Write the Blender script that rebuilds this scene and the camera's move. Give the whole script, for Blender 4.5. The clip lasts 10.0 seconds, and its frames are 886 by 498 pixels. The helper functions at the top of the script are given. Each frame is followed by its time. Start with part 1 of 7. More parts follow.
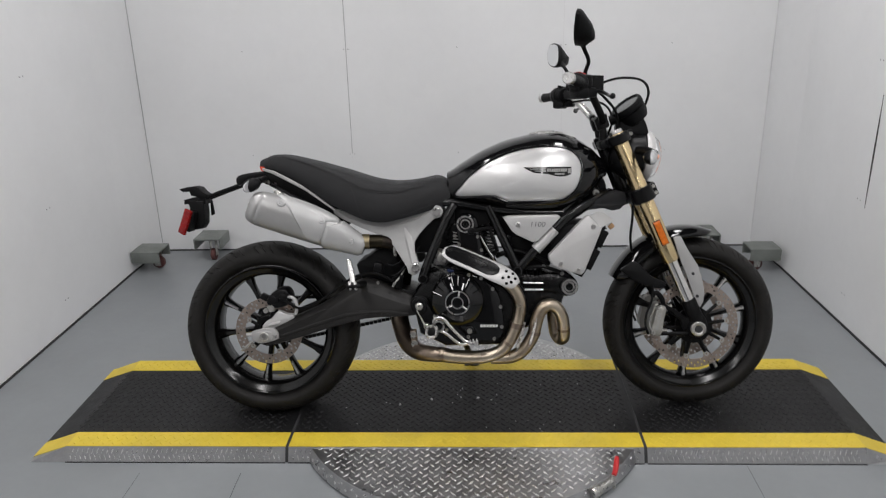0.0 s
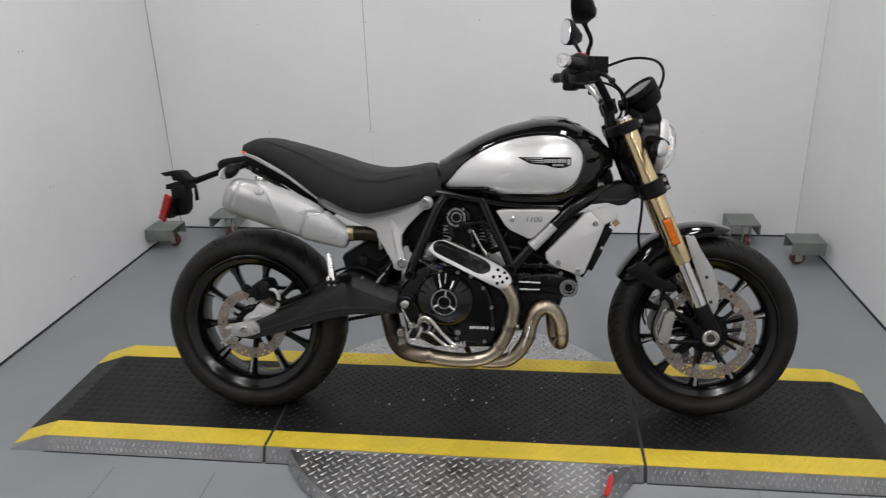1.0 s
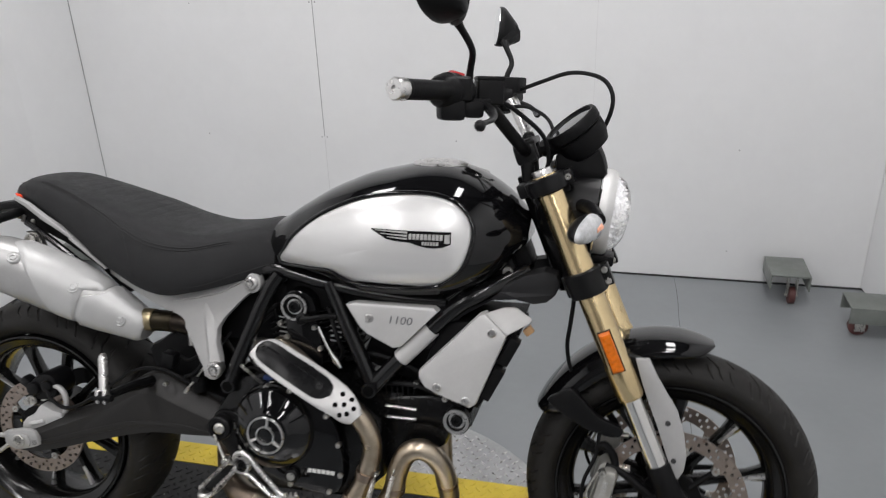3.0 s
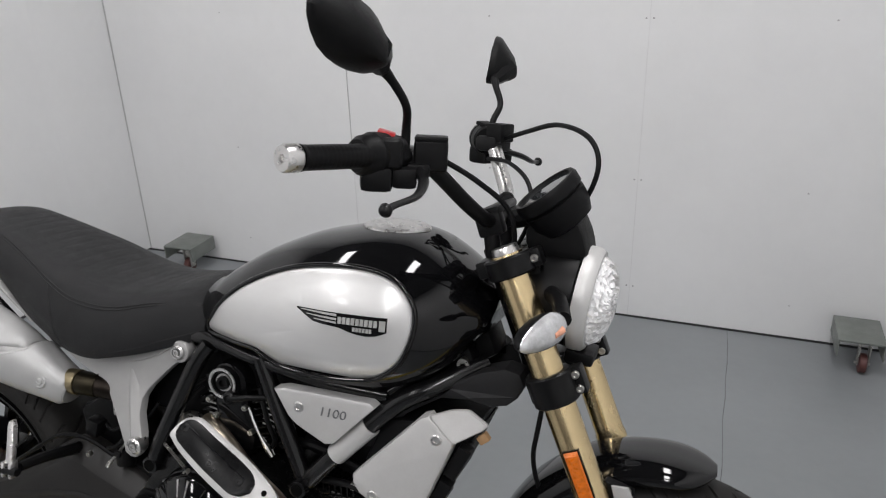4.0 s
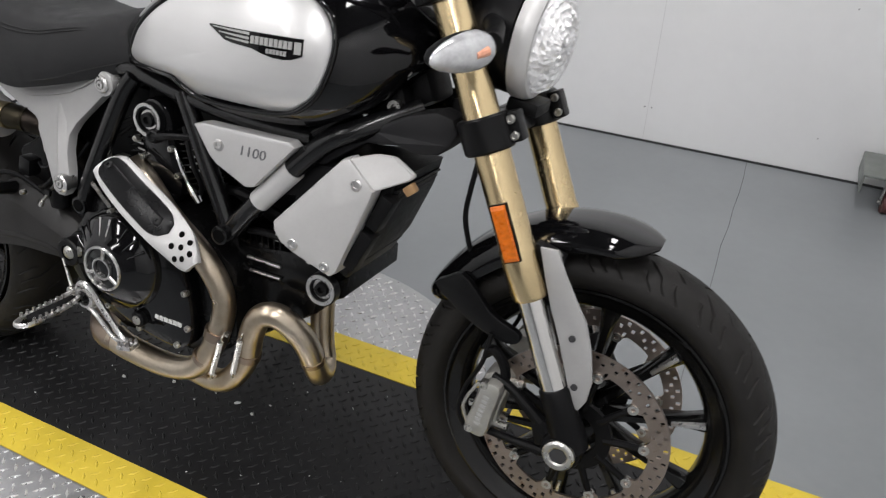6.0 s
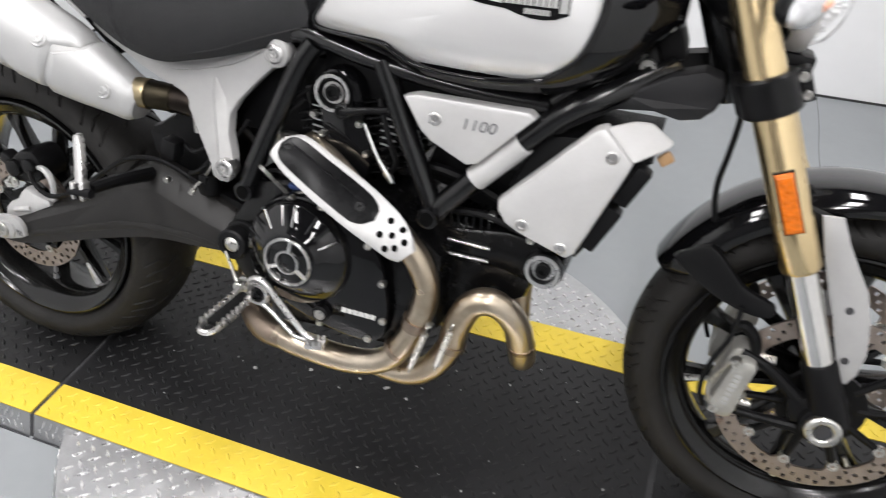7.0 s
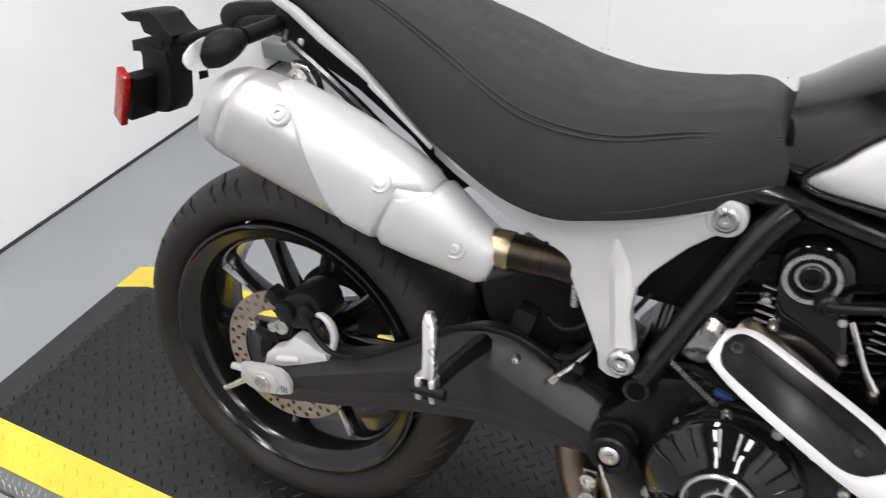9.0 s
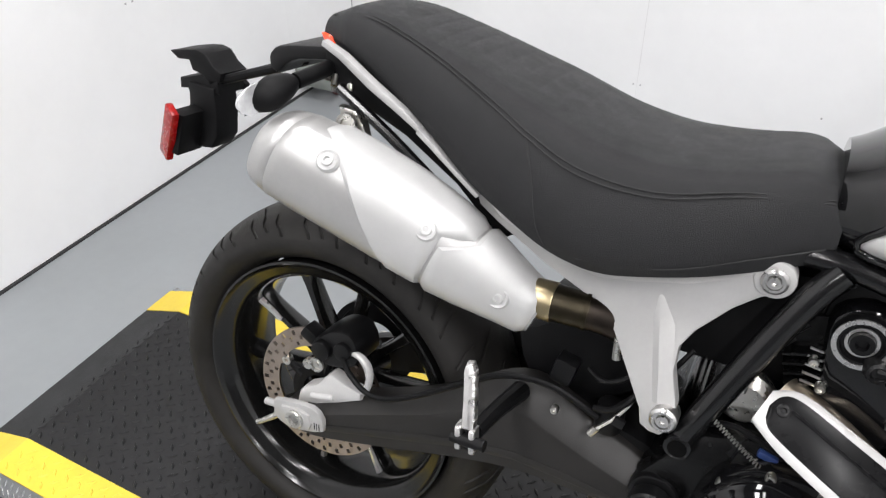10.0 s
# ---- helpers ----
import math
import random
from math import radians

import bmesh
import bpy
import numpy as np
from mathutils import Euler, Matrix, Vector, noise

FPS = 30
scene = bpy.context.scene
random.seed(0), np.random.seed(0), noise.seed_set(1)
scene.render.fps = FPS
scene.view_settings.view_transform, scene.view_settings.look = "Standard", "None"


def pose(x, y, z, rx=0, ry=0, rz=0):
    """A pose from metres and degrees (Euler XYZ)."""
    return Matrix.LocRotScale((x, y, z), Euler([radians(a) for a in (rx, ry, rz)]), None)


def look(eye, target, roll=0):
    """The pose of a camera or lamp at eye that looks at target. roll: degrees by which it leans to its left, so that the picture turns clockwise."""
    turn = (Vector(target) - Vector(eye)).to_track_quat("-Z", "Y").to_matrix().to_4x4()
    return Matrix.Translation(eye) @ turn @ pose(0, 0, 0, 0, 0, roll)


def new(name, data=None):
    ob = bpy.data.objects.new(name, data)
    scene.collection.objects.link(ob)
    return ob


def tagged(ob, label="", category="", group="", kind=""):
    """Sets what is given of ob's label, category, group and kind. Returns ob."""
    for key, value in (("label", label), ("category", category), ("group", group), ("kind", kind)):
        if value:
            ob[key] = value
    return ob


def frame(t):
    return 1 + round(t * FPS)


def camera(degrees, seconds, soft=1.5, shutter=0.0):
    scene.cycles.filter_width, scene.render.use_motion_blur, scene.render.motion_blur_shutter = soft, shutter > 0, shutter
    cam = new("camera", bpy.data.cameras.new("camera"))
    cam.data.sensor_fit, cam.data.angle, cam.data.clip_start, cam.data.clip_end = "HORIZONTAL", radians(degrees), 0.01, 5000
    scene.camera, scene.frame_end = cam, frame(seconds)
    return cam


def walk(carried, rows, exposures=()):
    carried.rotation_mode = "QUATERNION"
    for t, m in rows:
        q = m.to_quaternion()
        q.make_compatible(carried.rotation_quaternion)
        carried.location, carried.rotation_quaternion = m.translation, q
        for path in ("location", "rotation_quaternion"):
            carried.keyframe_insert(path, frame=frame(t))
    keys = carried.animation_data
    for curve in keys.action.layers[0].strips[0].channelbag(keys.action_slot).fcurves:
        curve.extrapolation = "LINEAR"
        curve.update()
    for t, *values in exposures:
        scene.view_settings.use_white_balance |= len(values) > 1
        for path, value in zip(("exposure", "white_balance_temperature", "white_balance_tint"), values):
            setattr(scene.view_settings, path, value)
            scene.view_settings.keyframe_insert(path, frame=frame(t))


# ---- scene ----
cam = camera(60.8, 10.0, soft=1.05, shutter=0.4)
PATH = [
    (0, (0.729, -2.438, 1.565), (0.643, -0.555, 0.895), -1.4),
    (0.5, (0.744, -2.39, 1.55), (0.679, -0.528, 0.825), -2.6),
    (1, (0.948, -2.214, 1.57), (0.706, -0.372, 0.83), -1.76),
    (1.5, (1.066, -2.005, 1.544), (0.824, -0.175, 0.773), -1.47),
    (2, (1.137, -1.75, 1.542), (0.943, 0.088, 0.777), -1.0),
    (2.2, (1.164, -1.658, 1.541), (0.95, 0.173, 0.766), -2.4),
    (3.3, (1.426, -1.122, 1.521), (0.935, 0.642, 0.717), -1.0),
    (3.5, (1.449, -1.041, 1.53), (0.958, 0.732, 0.743), -0.4),
    (4, (1.521, -0.905, 1.548), (0.863, 0.807, 0.751), -1.8),
    (4.5, (1.616, -0.828, 1.516), (0.868, 0.796, 0.621), 0.1),
    (5, (1.702, -0.807, 1.425), (0.904, 0.72, 0.408), -0.2),
    (5.2, (1.735, -0.811, 1.376), (0.96, 0.697, 0.315), -0.6),
    (6.3, (1.587, -0.803, 1.318), (0.925, 0.651, 0.115), 0.7),
    (6.5, (1.481, -0.82, 1.309), (0.877, 0.616, 0.055), -0.5),
    (7, (1.226, -0.862, 1.309), (0.68, 0.595, 0.052), -0.0),
    (7.5, (1.062, -0.829, 1.272), (0.424, 0.56, -0.018), 1.6),
    (8, (0.927, -0.728, 1.251), (0.202, 0.642, -0.013), -0.1),
    (8.5, (0.771, -0.658, 1.295), (0.084, 0.787, 0.096), -0.6),
    (9, (0.61, -0.653, 1.302), (-0.087, 0.754, 0.063), -1.8),
    (9.5, (0.563, -0.663, 1.312), (-0.181, 0.732, 0.086), -0.3),
    (10, (0.573, -0.65, 1.331), (-0.179, 0.767, 0.136), -1.0),
]
EXPOSURES = [(0, -0.14), (1.5, -0.13), (2.0, 0.0), (3.5, 0.09), (4.0, -0.06), (5.0, -0.09), (6.5, 0.50), (7.0, 0.79), (8.0, 0.79), (8.5, 0.84), (9.0, 0.85), (10, 0.86)]
walk(cam, [(t, look(eye, target, roll)) for t, eye, target, roll in PATH], exposures=EXPOSURES)

LAMP_WATTS = 20.6

from mathutils.geometry import tessellate_polygon

# ---- light ----
world = bpy.data.worlds.new("world")
scene.world = world
world.use_nodes = True
world.node_tree.nodes["Background"].inputs[0].default_value = (0.9, 0.95, 1.0, 1)
world.node_tree.nodes["Background"].inputs[1].default_value = 0.02


def area_light(name, x, y, z, sx, sy, watts, colour=(1.0, 0.978, 0.988)):
    data = bpy.data.lights.new(name, "AREA")
    data.shape, data.size, data.size_y, data.energy, data.color = "RECTANGLE", sx, sy, watts, colour
    ob = new(name, data)
    ob.matrix_world = pose(x, y, z)
    return ob


# ---- materials ----


def surface(name, colour, rough=0.5, metal=0.0, var=0.12, scale=9.0, rough_var=0.08, bump=0.0, bump_scale=300.0,
            coat=0.0, spec=0.5, specks=None, speck_scale=40.0, speck_at=0.68, stretch=(1, 1, 1), tint=None):
    """A surface with broad and fine unevenness. specks: a second colour in small worn or dirty spots; tint: a colour for broad patches."""
    m = bpy.data.materials.new(name)
    m.use_nodes = True
    nt = m.node_tree
    n, l = nt.nodes, nt.links
    b = n["Principled BSDF"]
    b.inputs["Metallic"].default_value = metal
    b.inputs["Coat Weight"].default_value = coat
    b.inputs["Coat Roughness"].default_value = 0.04
    b.inputs["Specular IOR Level"].default_value = spec
    co = n.new("ShaderNodeTexCoord")
    mp = n.new("ShaderNodeMapping")
    mp.inputs["Scale"].default_value = stretch
    l.new(co.outputs["Object"], mp.inputs[0])

    def noise_tex(s, detail=5.0, rgh=0.6):
        t = n.new("ShaderNodeTexNoise")
        t.inputs["Scale"].default_value, t.inputs["Detail"].default_value, t.inputs["Roughness"].default_value = s, detail, rgh
        l.new(mp.outputs[0], t.inputs["Vector"])
        return t.outputs[0]

    def ramp(src, a, b_, lo=0.0, hi=1.0):
        r = n.new("ShaderNodeMapRange")
        r.inputs[1].default_value, r.inputs[2].default_value = a, b_
        r.inputs[3].default_value, r.inputs[4].default_value = lo, hi
        l.new(src, r.inputs[0])
        return r.outputs[0]

    def mix(fac, a, b_):
        x = n.new("ShaderNodeMix")
        x.data_type = "RGBA"
        l.new(fac, x.inputs[0])
        for k, c in ((6, a), (7, b_)):
            if isinstance(c, tuple):
                x.inputs[k].default_value = (*c, 1)
            else:
                l.new(c, x.inputs[k])
        return x.outputs[2]

    lo = tuple(c * (1 - var) for c in colour)
    hi = tint if tint else tuple(min(1, c * (1 + var)) for c in colour)
    col = mix(ramp(noise_tex(scale), 0.3, 0.7), lo, hi)
    fine = noise_tex(scale * 14, 4.0)
    f = ramp(fine, 0.3, 0.7)
    x = n.new("ShaderNodeMix")
    x.data_type, x.blend_type = "RGBA", "MULTIPLY"
    x.inputs[0].default_value = 1.0
    l.new(col, x.inputs[6])
    l.new(mix(f, (1 - var * 0.6,) * 3, (1.0,) * 3), x.inputs[7])
    col = x.outputs[2]
    if specks:
        col = mix(ramp(noise_tex(speck_scale, 6.0, 0.7), speck_at, speck_at + 0.05), col, specks)
    l.new(col, b.inputs["Base Color"])
    l.new(ramp(noise_tex(scale * 3), 0.25, 0.75, max(0.02, rough - rough_var), min(1, rough + rough_var)), b.inputs["Roughness"])
    if bump:
        bm_ = n.new("ShaderNodeBump")
        bm_.inputs["Strength"].default_value = bump
        bm_.inputs["Distance"].default_value = 0.002
        l.new(noise_tex(bump_scale, 3.0), bm_.inputs["Height"])
        l.new(bm_.outputs[0], b.inputs["Normal"])
    return m


WALL = surface("white_wall_panel", (0.74, 0.745, 0.75), 0.42, var=0.03, scale=1.5, bump=0.05, bump_scale=60, specks=(0.3, 0.3, 0.31), speck_scale=7, speck_at=0.80)
CEILING = surface("dark_grey_ceiling", (0.10, 0.10, 0.105), 0.85, var=0.15, scale=3)
FRAME_WHITE = surface("white_lamp_frame", (0.7, 0.7, 0.7), 0.5)
DARK_WALL = surface("dark_grey_wall", (0.14, 0.14, 0.145), 0.8, var=0.15, scale=2)
FLOOR = surface("grey_floor_paint", (0.225, 0.238, 0.247), 0.36, var=0.06, scale=2.2, rough_var=0.04, bump=0.04, bump_scale=160)
SEAM = surface("dark_joint", (0.03, 0.03, 0.032), 0.8)
CRACK = surface("grey_floor_crack", (0.135, 0.14, 0.148), 0.7, var=0.5, scale=4)
PALE_JOINT = surface("pale_wall_joint", (0.68, 0.68, 0.685), 0.6, var=0.1, scale=3)
JOINT = surface("grey_wall_joint", (0.46, 0.46, 0.465), 0.8, var=0.4, scale=3, stretch=(1, 1, 0.4))
RUBBER_DECK = surface("black_deck_coating", (0.0098, 0.0098, 0.0105), 0.44, var=0.25, scale=6, bump=0.2, bump_scale=500, specks=(0.09, 0.09, 0.09), speck_scale=60, speck_at=0.74, spec=0.32)
YELLOW = surface("yellow_safety_paint", (0.67, 0.50, 0.042), 0.45, var=0.1, scale=7, bump=0.15, bump_scale=250, specks=(0.35, 0.27, 0.06), speck_scale=35, speck_at=0.72)
ALU_PLATE = surface("aluminium_tread_plate", (0.45, 0.45, 0.455), 0.34, 1.0, var=0.15, scale=8, rough_var=0.12, bump=0.15, bump_scale=200, specks=(0.22, 0.21, 0.20), speck_scale=30, speck_at=0.72)
# same aluminium, paler than the plate: the lugs' highlights are in the colour
ALU_LUG = surface("highlit_tread_lug", (0.80, 0.795, 0.785), 0.27, 1.0, var=0.15, scale=30)
TYRE = surface("black_tyre_rubber", (0.0128, 0.0120, 0.0112), 0.56, var=0.25, scale=18, bump=0.25, bump_scale=700, spec=0.22)
GLOSS_BLACK = surface("gloss_black_paint", (0.003, 0.003, 0.0034), 0.06, var=0.1, rough_var=0.02, coat=0.1, spec=0.34)
WHEEL_BLACK = surface("satin_black_wheel_paint", (0.0035, 0.0035, 0.0035), 0.20, var=0.15, rough_var=0.05, coat=0.1, spec=0.34)
MATT_BLACK = surface("matt_black_plastic", (0.0042, 0.0042, 0.0046), 0.45, var=0.2, scale=15, bump=0.15, bump_scale=900, spec=0.13)
SATIN_BLACK = surface("satin_black_casting", (0.0042, 0.0042, 0.0046), 0.36, var=0.2, scale=20, bump=0.12, bump_scale=500, spec=0.2)
# lighter than the other black castings: light off the floor is in the colour
ARM_BLACK = surface("lifted_black_swingarm_paint", (0.0105, 0.0096, 0.0090), 0.46, var=0.2, scale=12, bump=0.12, bump_scale=500, spec=0.36)
FRAME_BLACK = surface("black_frame_paint", (0.004, 0.004, 0.0044), 0.22, var=0.15, rough_var=0.06, coat=0.15, spec=0.34)
ENGINE_BLACK = surface("black_engine_paint", (0.003, 0.003, 0.0032), 0.24, var=0.2, scale=18, bump=0.06, bump_scale=400, spec=0.26)
SHIELD_BLACK = surface("black_shield_lacquer", (0.004, 0.004, 0.0045), 0.28, var=0.1, rough_var=0.03, coat=0.0, spec=0.13)
VINYL = surface("black_seat_vinyl", (0.0125, 0.0127, 0.0137), 0.50, var=0.12, scale=12, bump=0.6, bump_scale=1100, spec=0.24)
THREAD = surface("dark_grey_thread", (0.0095, 0.0095, 0.010), 0.75)
SILVER_PAINT = surface("brushed_silver_tank_paint", (0.62, 0.617, 0.612), 0.38, 0.55, var=0.04, scale=5, rough_var=0.04, coat=0.35, stretch=(0.12, 1, 1))
SILVER_MATT = surface("matt_silver_paint", (0.52, 0.515, 0.508), 0.45, 0.30, var=0.05, scale=14, bump=0.08, bump_scale=700)
SUBFRAME_SILVER = surface("matt_silver_casting", (0.37, 0.367, 0.362), 0.5, 0.3, var=0.05, scale=14, bump=0.12, bump_scale=700)
SILVER_EXHAUST = surface("satin_silver_muffler", (0.44, 0.44, 0.437), 0.44, 0.28, var=0.04, scale=14, bump=0.08, bump_scale=700)
MUFFLER_CORE = surface("brushed_muffler_steel", (0.40, 0.397, 0.392), 0.40, 0.6, var=0.06, scale=14, bump=0.06, bump_scale=700)
CHROME = surface("polished_steel", (0.72, 0.71, 0.69), 0.13, 1.0, var=0.05, rough_var=0.05)
# white, barely metallic base stands in for ceiling lamps mirrored in the bowl
BRIGHT = surface("whitened_reflector_chrome", (0.95, 0.95, 0.96), 0.22, 0.3, var=0.05, scale=80, rough_var=0.1)
STEEL = surface("zinc_plated_steel", (0.55, 0.54, 0.51), 0.3, 1.0, var=0.1, scale=40)
ALU = surface("raw_aluminium", (0.62, 0.61, 0.60), 0.3, 1.0, var=0.08, scale=30)
GOLD = surface("gold_anodised_fork", (0.66, 0.52, 0.30), 0.25, 1.0, var=0.05, scale=12, rough_var=0.05, stretch=(1, 1, 0.3))
HEADER = surface("heat_tinted_steel_pipe", (0.40, 0.315, 0.220), 0.33, 1.0, var=0.16, scale=6, rough_var=0.08, tint=(0.66, 0.585, 0.475))
HEADER_BROWN = surface("browned_bend_steel", (0.34, 0.27, 0.22), 0.36, 1.0, var=0.2, scale=8, tint=(0.34, 0.27, 0.21))
# browned steel taken almost to black; the subframe's shadow is in the colour
HEADER_DARK = surface("browned_shaded_collector_steel", (0.022, 0.019, 0.017), 0.42, 1.0, var=0.25, scale=9, tint=(0.05, 0.04, 0.033))
BRASS = surface("brass_coloured_link_pipe", (0.034, 0.029, 0.020), 0.40, 1.0, var=0.2, scale=20)
BRASS_BRIGHT = surface("bright_brass_collar", (0.32, 0.265, 0.165), 0.34, 1.0, var=0.15, scale=20)
DISC = surface("brake_disc_steel", (0.37, 0.31, 0.27), 0.36, 1.0, var=0.12, scale=30, specks=(0.24, 0.16, 0.12), speck_scale=18, speck_at=0.62)
TAIL_LENS = surface("orange_red_lens", (0.85, 0.06, 0.015), 0.15, var=0.25, scale=60, coat=0.5)
RED_LENS = surface("red_lens", (0.25, 0.006, 0.006), 0.25, var=0.25, scale=60, coat=0.05, spec=0.3)
ORANGE_LENS = surface("amber_reflector", (0.60, 0.135, 0.004), 0.3, var=0.25, scale=120, coat=0.1)
BULB = surface("pale_amber_bulb", (0.72, 0.34, 0.22), 0.3, var=0.15, scale=90)
CLEAR_LENS = surface("clear_ribbed_lens", (0.56, 0.565, 0.575), 0.16, 0.35, var=0.2, scale=60, coat=0.8)
GLASS = surface("clear_glass", (0.95, 0.95, 0.95), 0.03, var=0.0, rough_var=0.0)
GLASS.node_tree.nodes["Principled BSDF"].inputs["Transmission Weight"].default_value = 1.0
GLASS.node_tree.nodes["Principled BSDF"].inputs["IOR"].default_value = 1.12
MIRROR = surface("mirror_glass", (0.85, 0.86, 0.87), 0.02, 1.0, var=0.0, rough_var=0.0)
DARK_GLASS = surface("dark_gauge_glass", (0.02, 0.022, 0.024), 0.06, var=0.0, rough_var=0.0, coat=0.5)
WHITE_INK = surface("white_lettering", (0.62, 0.62, 0.60), 0.5)
PALE_INK = surface("pale_grey_lettering", (0.34, 0.34, 0.33), 0.5)
GREY_INK = surface("dark_grey_lettering", (0.1260, 0.1260, 0.1314), 0.4)
BRACKET = surface("grey_green_steel_bracket", (0.20, 0.215, 0.20), 0.42, 0.3, var=0.15, scale=10, specks=(0.09, 0.08, 0.07), speck_scale=20, speck_at=0.68)
CASTER_RED = surface("dull_red_caster_tyre", (0.085, 0.03, 0.027), 0.5, var=0.2)
SHROUD_GREY = surface("dark_grey_matt_plastic", (0.015, 0.015, 0.016), 0.6, var=0.15, scale=15, bump=0.2, bump_scale=900, spec=0.2)
# near-black for discs that paint the shade inside holes
HOLE_SHADE = surface("painted_hole_shade", (0.003, 0.003, 0.003), 0.9, spec=0.05)
TAN_PLASTIC = surface("tan_connector", (0.32, 0.19, 0.09), 0.5)
CALIPER_GREY = surface("grey_cast_alloy", (0.33, 0.325, 0.30), 0.4, 0.5, var=0.12, scale=25, bump=0.2, bump_scale=500)
RED_PLASTIC = surface("red_plastic", (0.42, 0.012, 0.015), 0.35)
BLUE_PLASTIC = surface("blue_connector", (0.012, 0.03, 0.11), 0.4)
LAMP = bpy.data.materials.new("lit_ceiling_panel")
LAMP.use_nodes = True
LAMP.node_tree.nodes["Principled BSDF"].inputs["Emission Color"].default_value = (1, 0.985, 0.96, 1)
LAMP.node_tree.nodes["Principled BSDF"].inputs["Emission Strength"].default_value = 5.0


# ---- mesh helpers ----
def V(*a):
    return Vector(a)


def finish(bm, name, material, smooth=35):
    bmesh.ops.recalc_face_normals(bm, faces=bm.faces)
    me = bpy.data.meshes.new(name)
    bm.to_mesh(me)
    bm.free()
    me.materials.append(material)
    if smooth:
        me.shade_smooth()
        me.set_sharp_from_angle(angle=radians(smooth))
    return me


def part(name, bm, material, parent, label="", smooth=35):
    ob = new(name, finish(bm, name, material, smooth))
    ob.parent = parent
    return tagged(ob, label)


def parts(name, bm, material, parent, label="", smooth=35):
    """Link each loose piece of bm as a part of its own."""
    seen, out = set(), []
    bm.verts.ensure_lookup_table()
    bm.verts.index_update()
    for v0 in bm.verts:
        if v0.index in seen:
            continue
        stack, island = [v0], []
        seen.add(v0.index)
        while stack:
            v = stack.pop()
            island.append(v)
            for e in v.link_edges:
                o = e.other_vert(v)
                if o.index not in seen:
                    seen.add(o.index)
                    stack.append(o)
        made, new_bm = {}, bmesh.new()
        for v in island:
            made[v.index] = new_bm.verts.new(v.co)
        for f in {f for v in island for f in v.link_faces}:
            new_bm.faces.new([made[v.index] for v in f.verts])
        out.append(part(name, new_bm, material, parent, label, smooth))
    bm.free()
    return out


def thing(name, label, category, m=None, group="", kind=""):
    ob = new(name)
    ob.empty_display_size = 0.1
    if m is not None:
        ob.matrix_world = m
    return tagged(ob, label, category, group, kind)


def solid(name, bm, material, label, category, group="", kind="", m=None, smooth=35):
    ob = new(name, finish(bm, name, material, smooth))
    if m is not None:
        ob.matrix_world = m
    return tagged(ob, label, category, group, kind)


def add_box(bm, c, s, rot=(0, 0, 0), bevel=0.0, seg=2):
    made = bmesh.ops.create_cube(bm, size=1.0)
    vs = made["verts"]
    m = pose(*c, *rot) @ Matrix.Diagonal((*s, 1))
    bmesh.ops.transform(bm, matrix=m, verts=vs)
    if bevel:
        es = list({e for v in vs for e in v.link_edges})
        bmesh.ops.bevel(bm, geom=es, offset=bevel, segments=seg, profile=0.6, affect="EDGES")
    return bm


def catmull(pts, n=6, closed=False):
    pts = [Vector(p) for p in pts]
    k = len(pts)
    out = []
    for i in range(k if closed else k - 1):
        p = [pts[(i + j) % k] if closed else pts[min(max(i + j, 0), k - 1)] for j in (-1, 0, 1, 2)]
        for s in range(n):
            t = s / n
            out.append(0.5 * (2 * p[1] + (p[2] - p[0]) * t + (2 * p[0] - 5 * p[1] + 4 * p[2] - p[3]) * t * t + (3 * p[1] - p[0] - 3 * p[2] + p[3]) * t ** 3))
    if not closed:
        out.append(pts[-1])
    return out


def catmull_pairs(pairs, n=2):
    """A closed outline of (u, w) pairs, smoothed."""
    return [(p.x, p.y) for p in catmull([V(u, w, 0) for u, w in pairs], n, True)]


def add_rings(bm, rings, cap=True, closed=False):
    """Skin closed loops of equal size one after another."""
    loops = [[bm.verts.new(p) for p in r] for r in rings]
    k = len(loops[0])
    pairs = list(zip(loops, loops[1:]))
    if closed:
        pairs.append((loops[-1], loops[0]))
    for a, b in pairs:
        for i in range(k):
            bm.faces.new((a[i], a[(i + 1) % k], b[(i + 1) % k], b[i]))
    if cap and not closed:
        bm.faces.new(loops[0][::-1])
        bm.faces.new(loops[-1])
    return bm


def add_tube(bm, pts, r, seg=12, smooth=5, flat=None):
    """A tube along a smooth line; r: one radius or one per given point; flat: (axis, factor) squashes it."""
    pts = [Vector(p) for p in pts]
    rs = list(r) if isinstance(r, (list, tuple)) else [r] * len(pts)
    if smooth and len(pts) > 2:
        line = catmull(pts, smooth)
        rads = [rs[min(int(i / smooth), len(rs) - 1)] * (1 - (i % smooth) / smooth) + rs[min(int(i / smooth) + 1, len(rs) - 1)] * (i % smooth) / smooth for i in range(len(line))]
    else:
        line, rads = pts, rs
    rings = []
    t0 = (line[1] - line[0]).normalized()
    up = Vector((0, 1, 0)) if abs(t0.y) < 0.9 else Vector((0, 0, 1))
    u = t0.cross(up).normalized()
    for i, p in enumerate(line):
        t = (line[min(i + 1, len(line) - 1)] - line[max(i - 1, 0)]).normalized()
        u = (u - t * u.dot(t)).normalized()
        w = t.cross(u)
        ring = []
        for k in range(seg):
            a = 2 * math.pi * k / seg
            d = (u * math.cos(a) + w * math.sin(a)) * rads[i]
            if flat:
                ax = Vector(flat[0])
                d -= ax * d.dot(ax) * (1 - flat[1])
            ring.append(p + d)
        rings.append(ring)
    return add_rings(bm, rings)


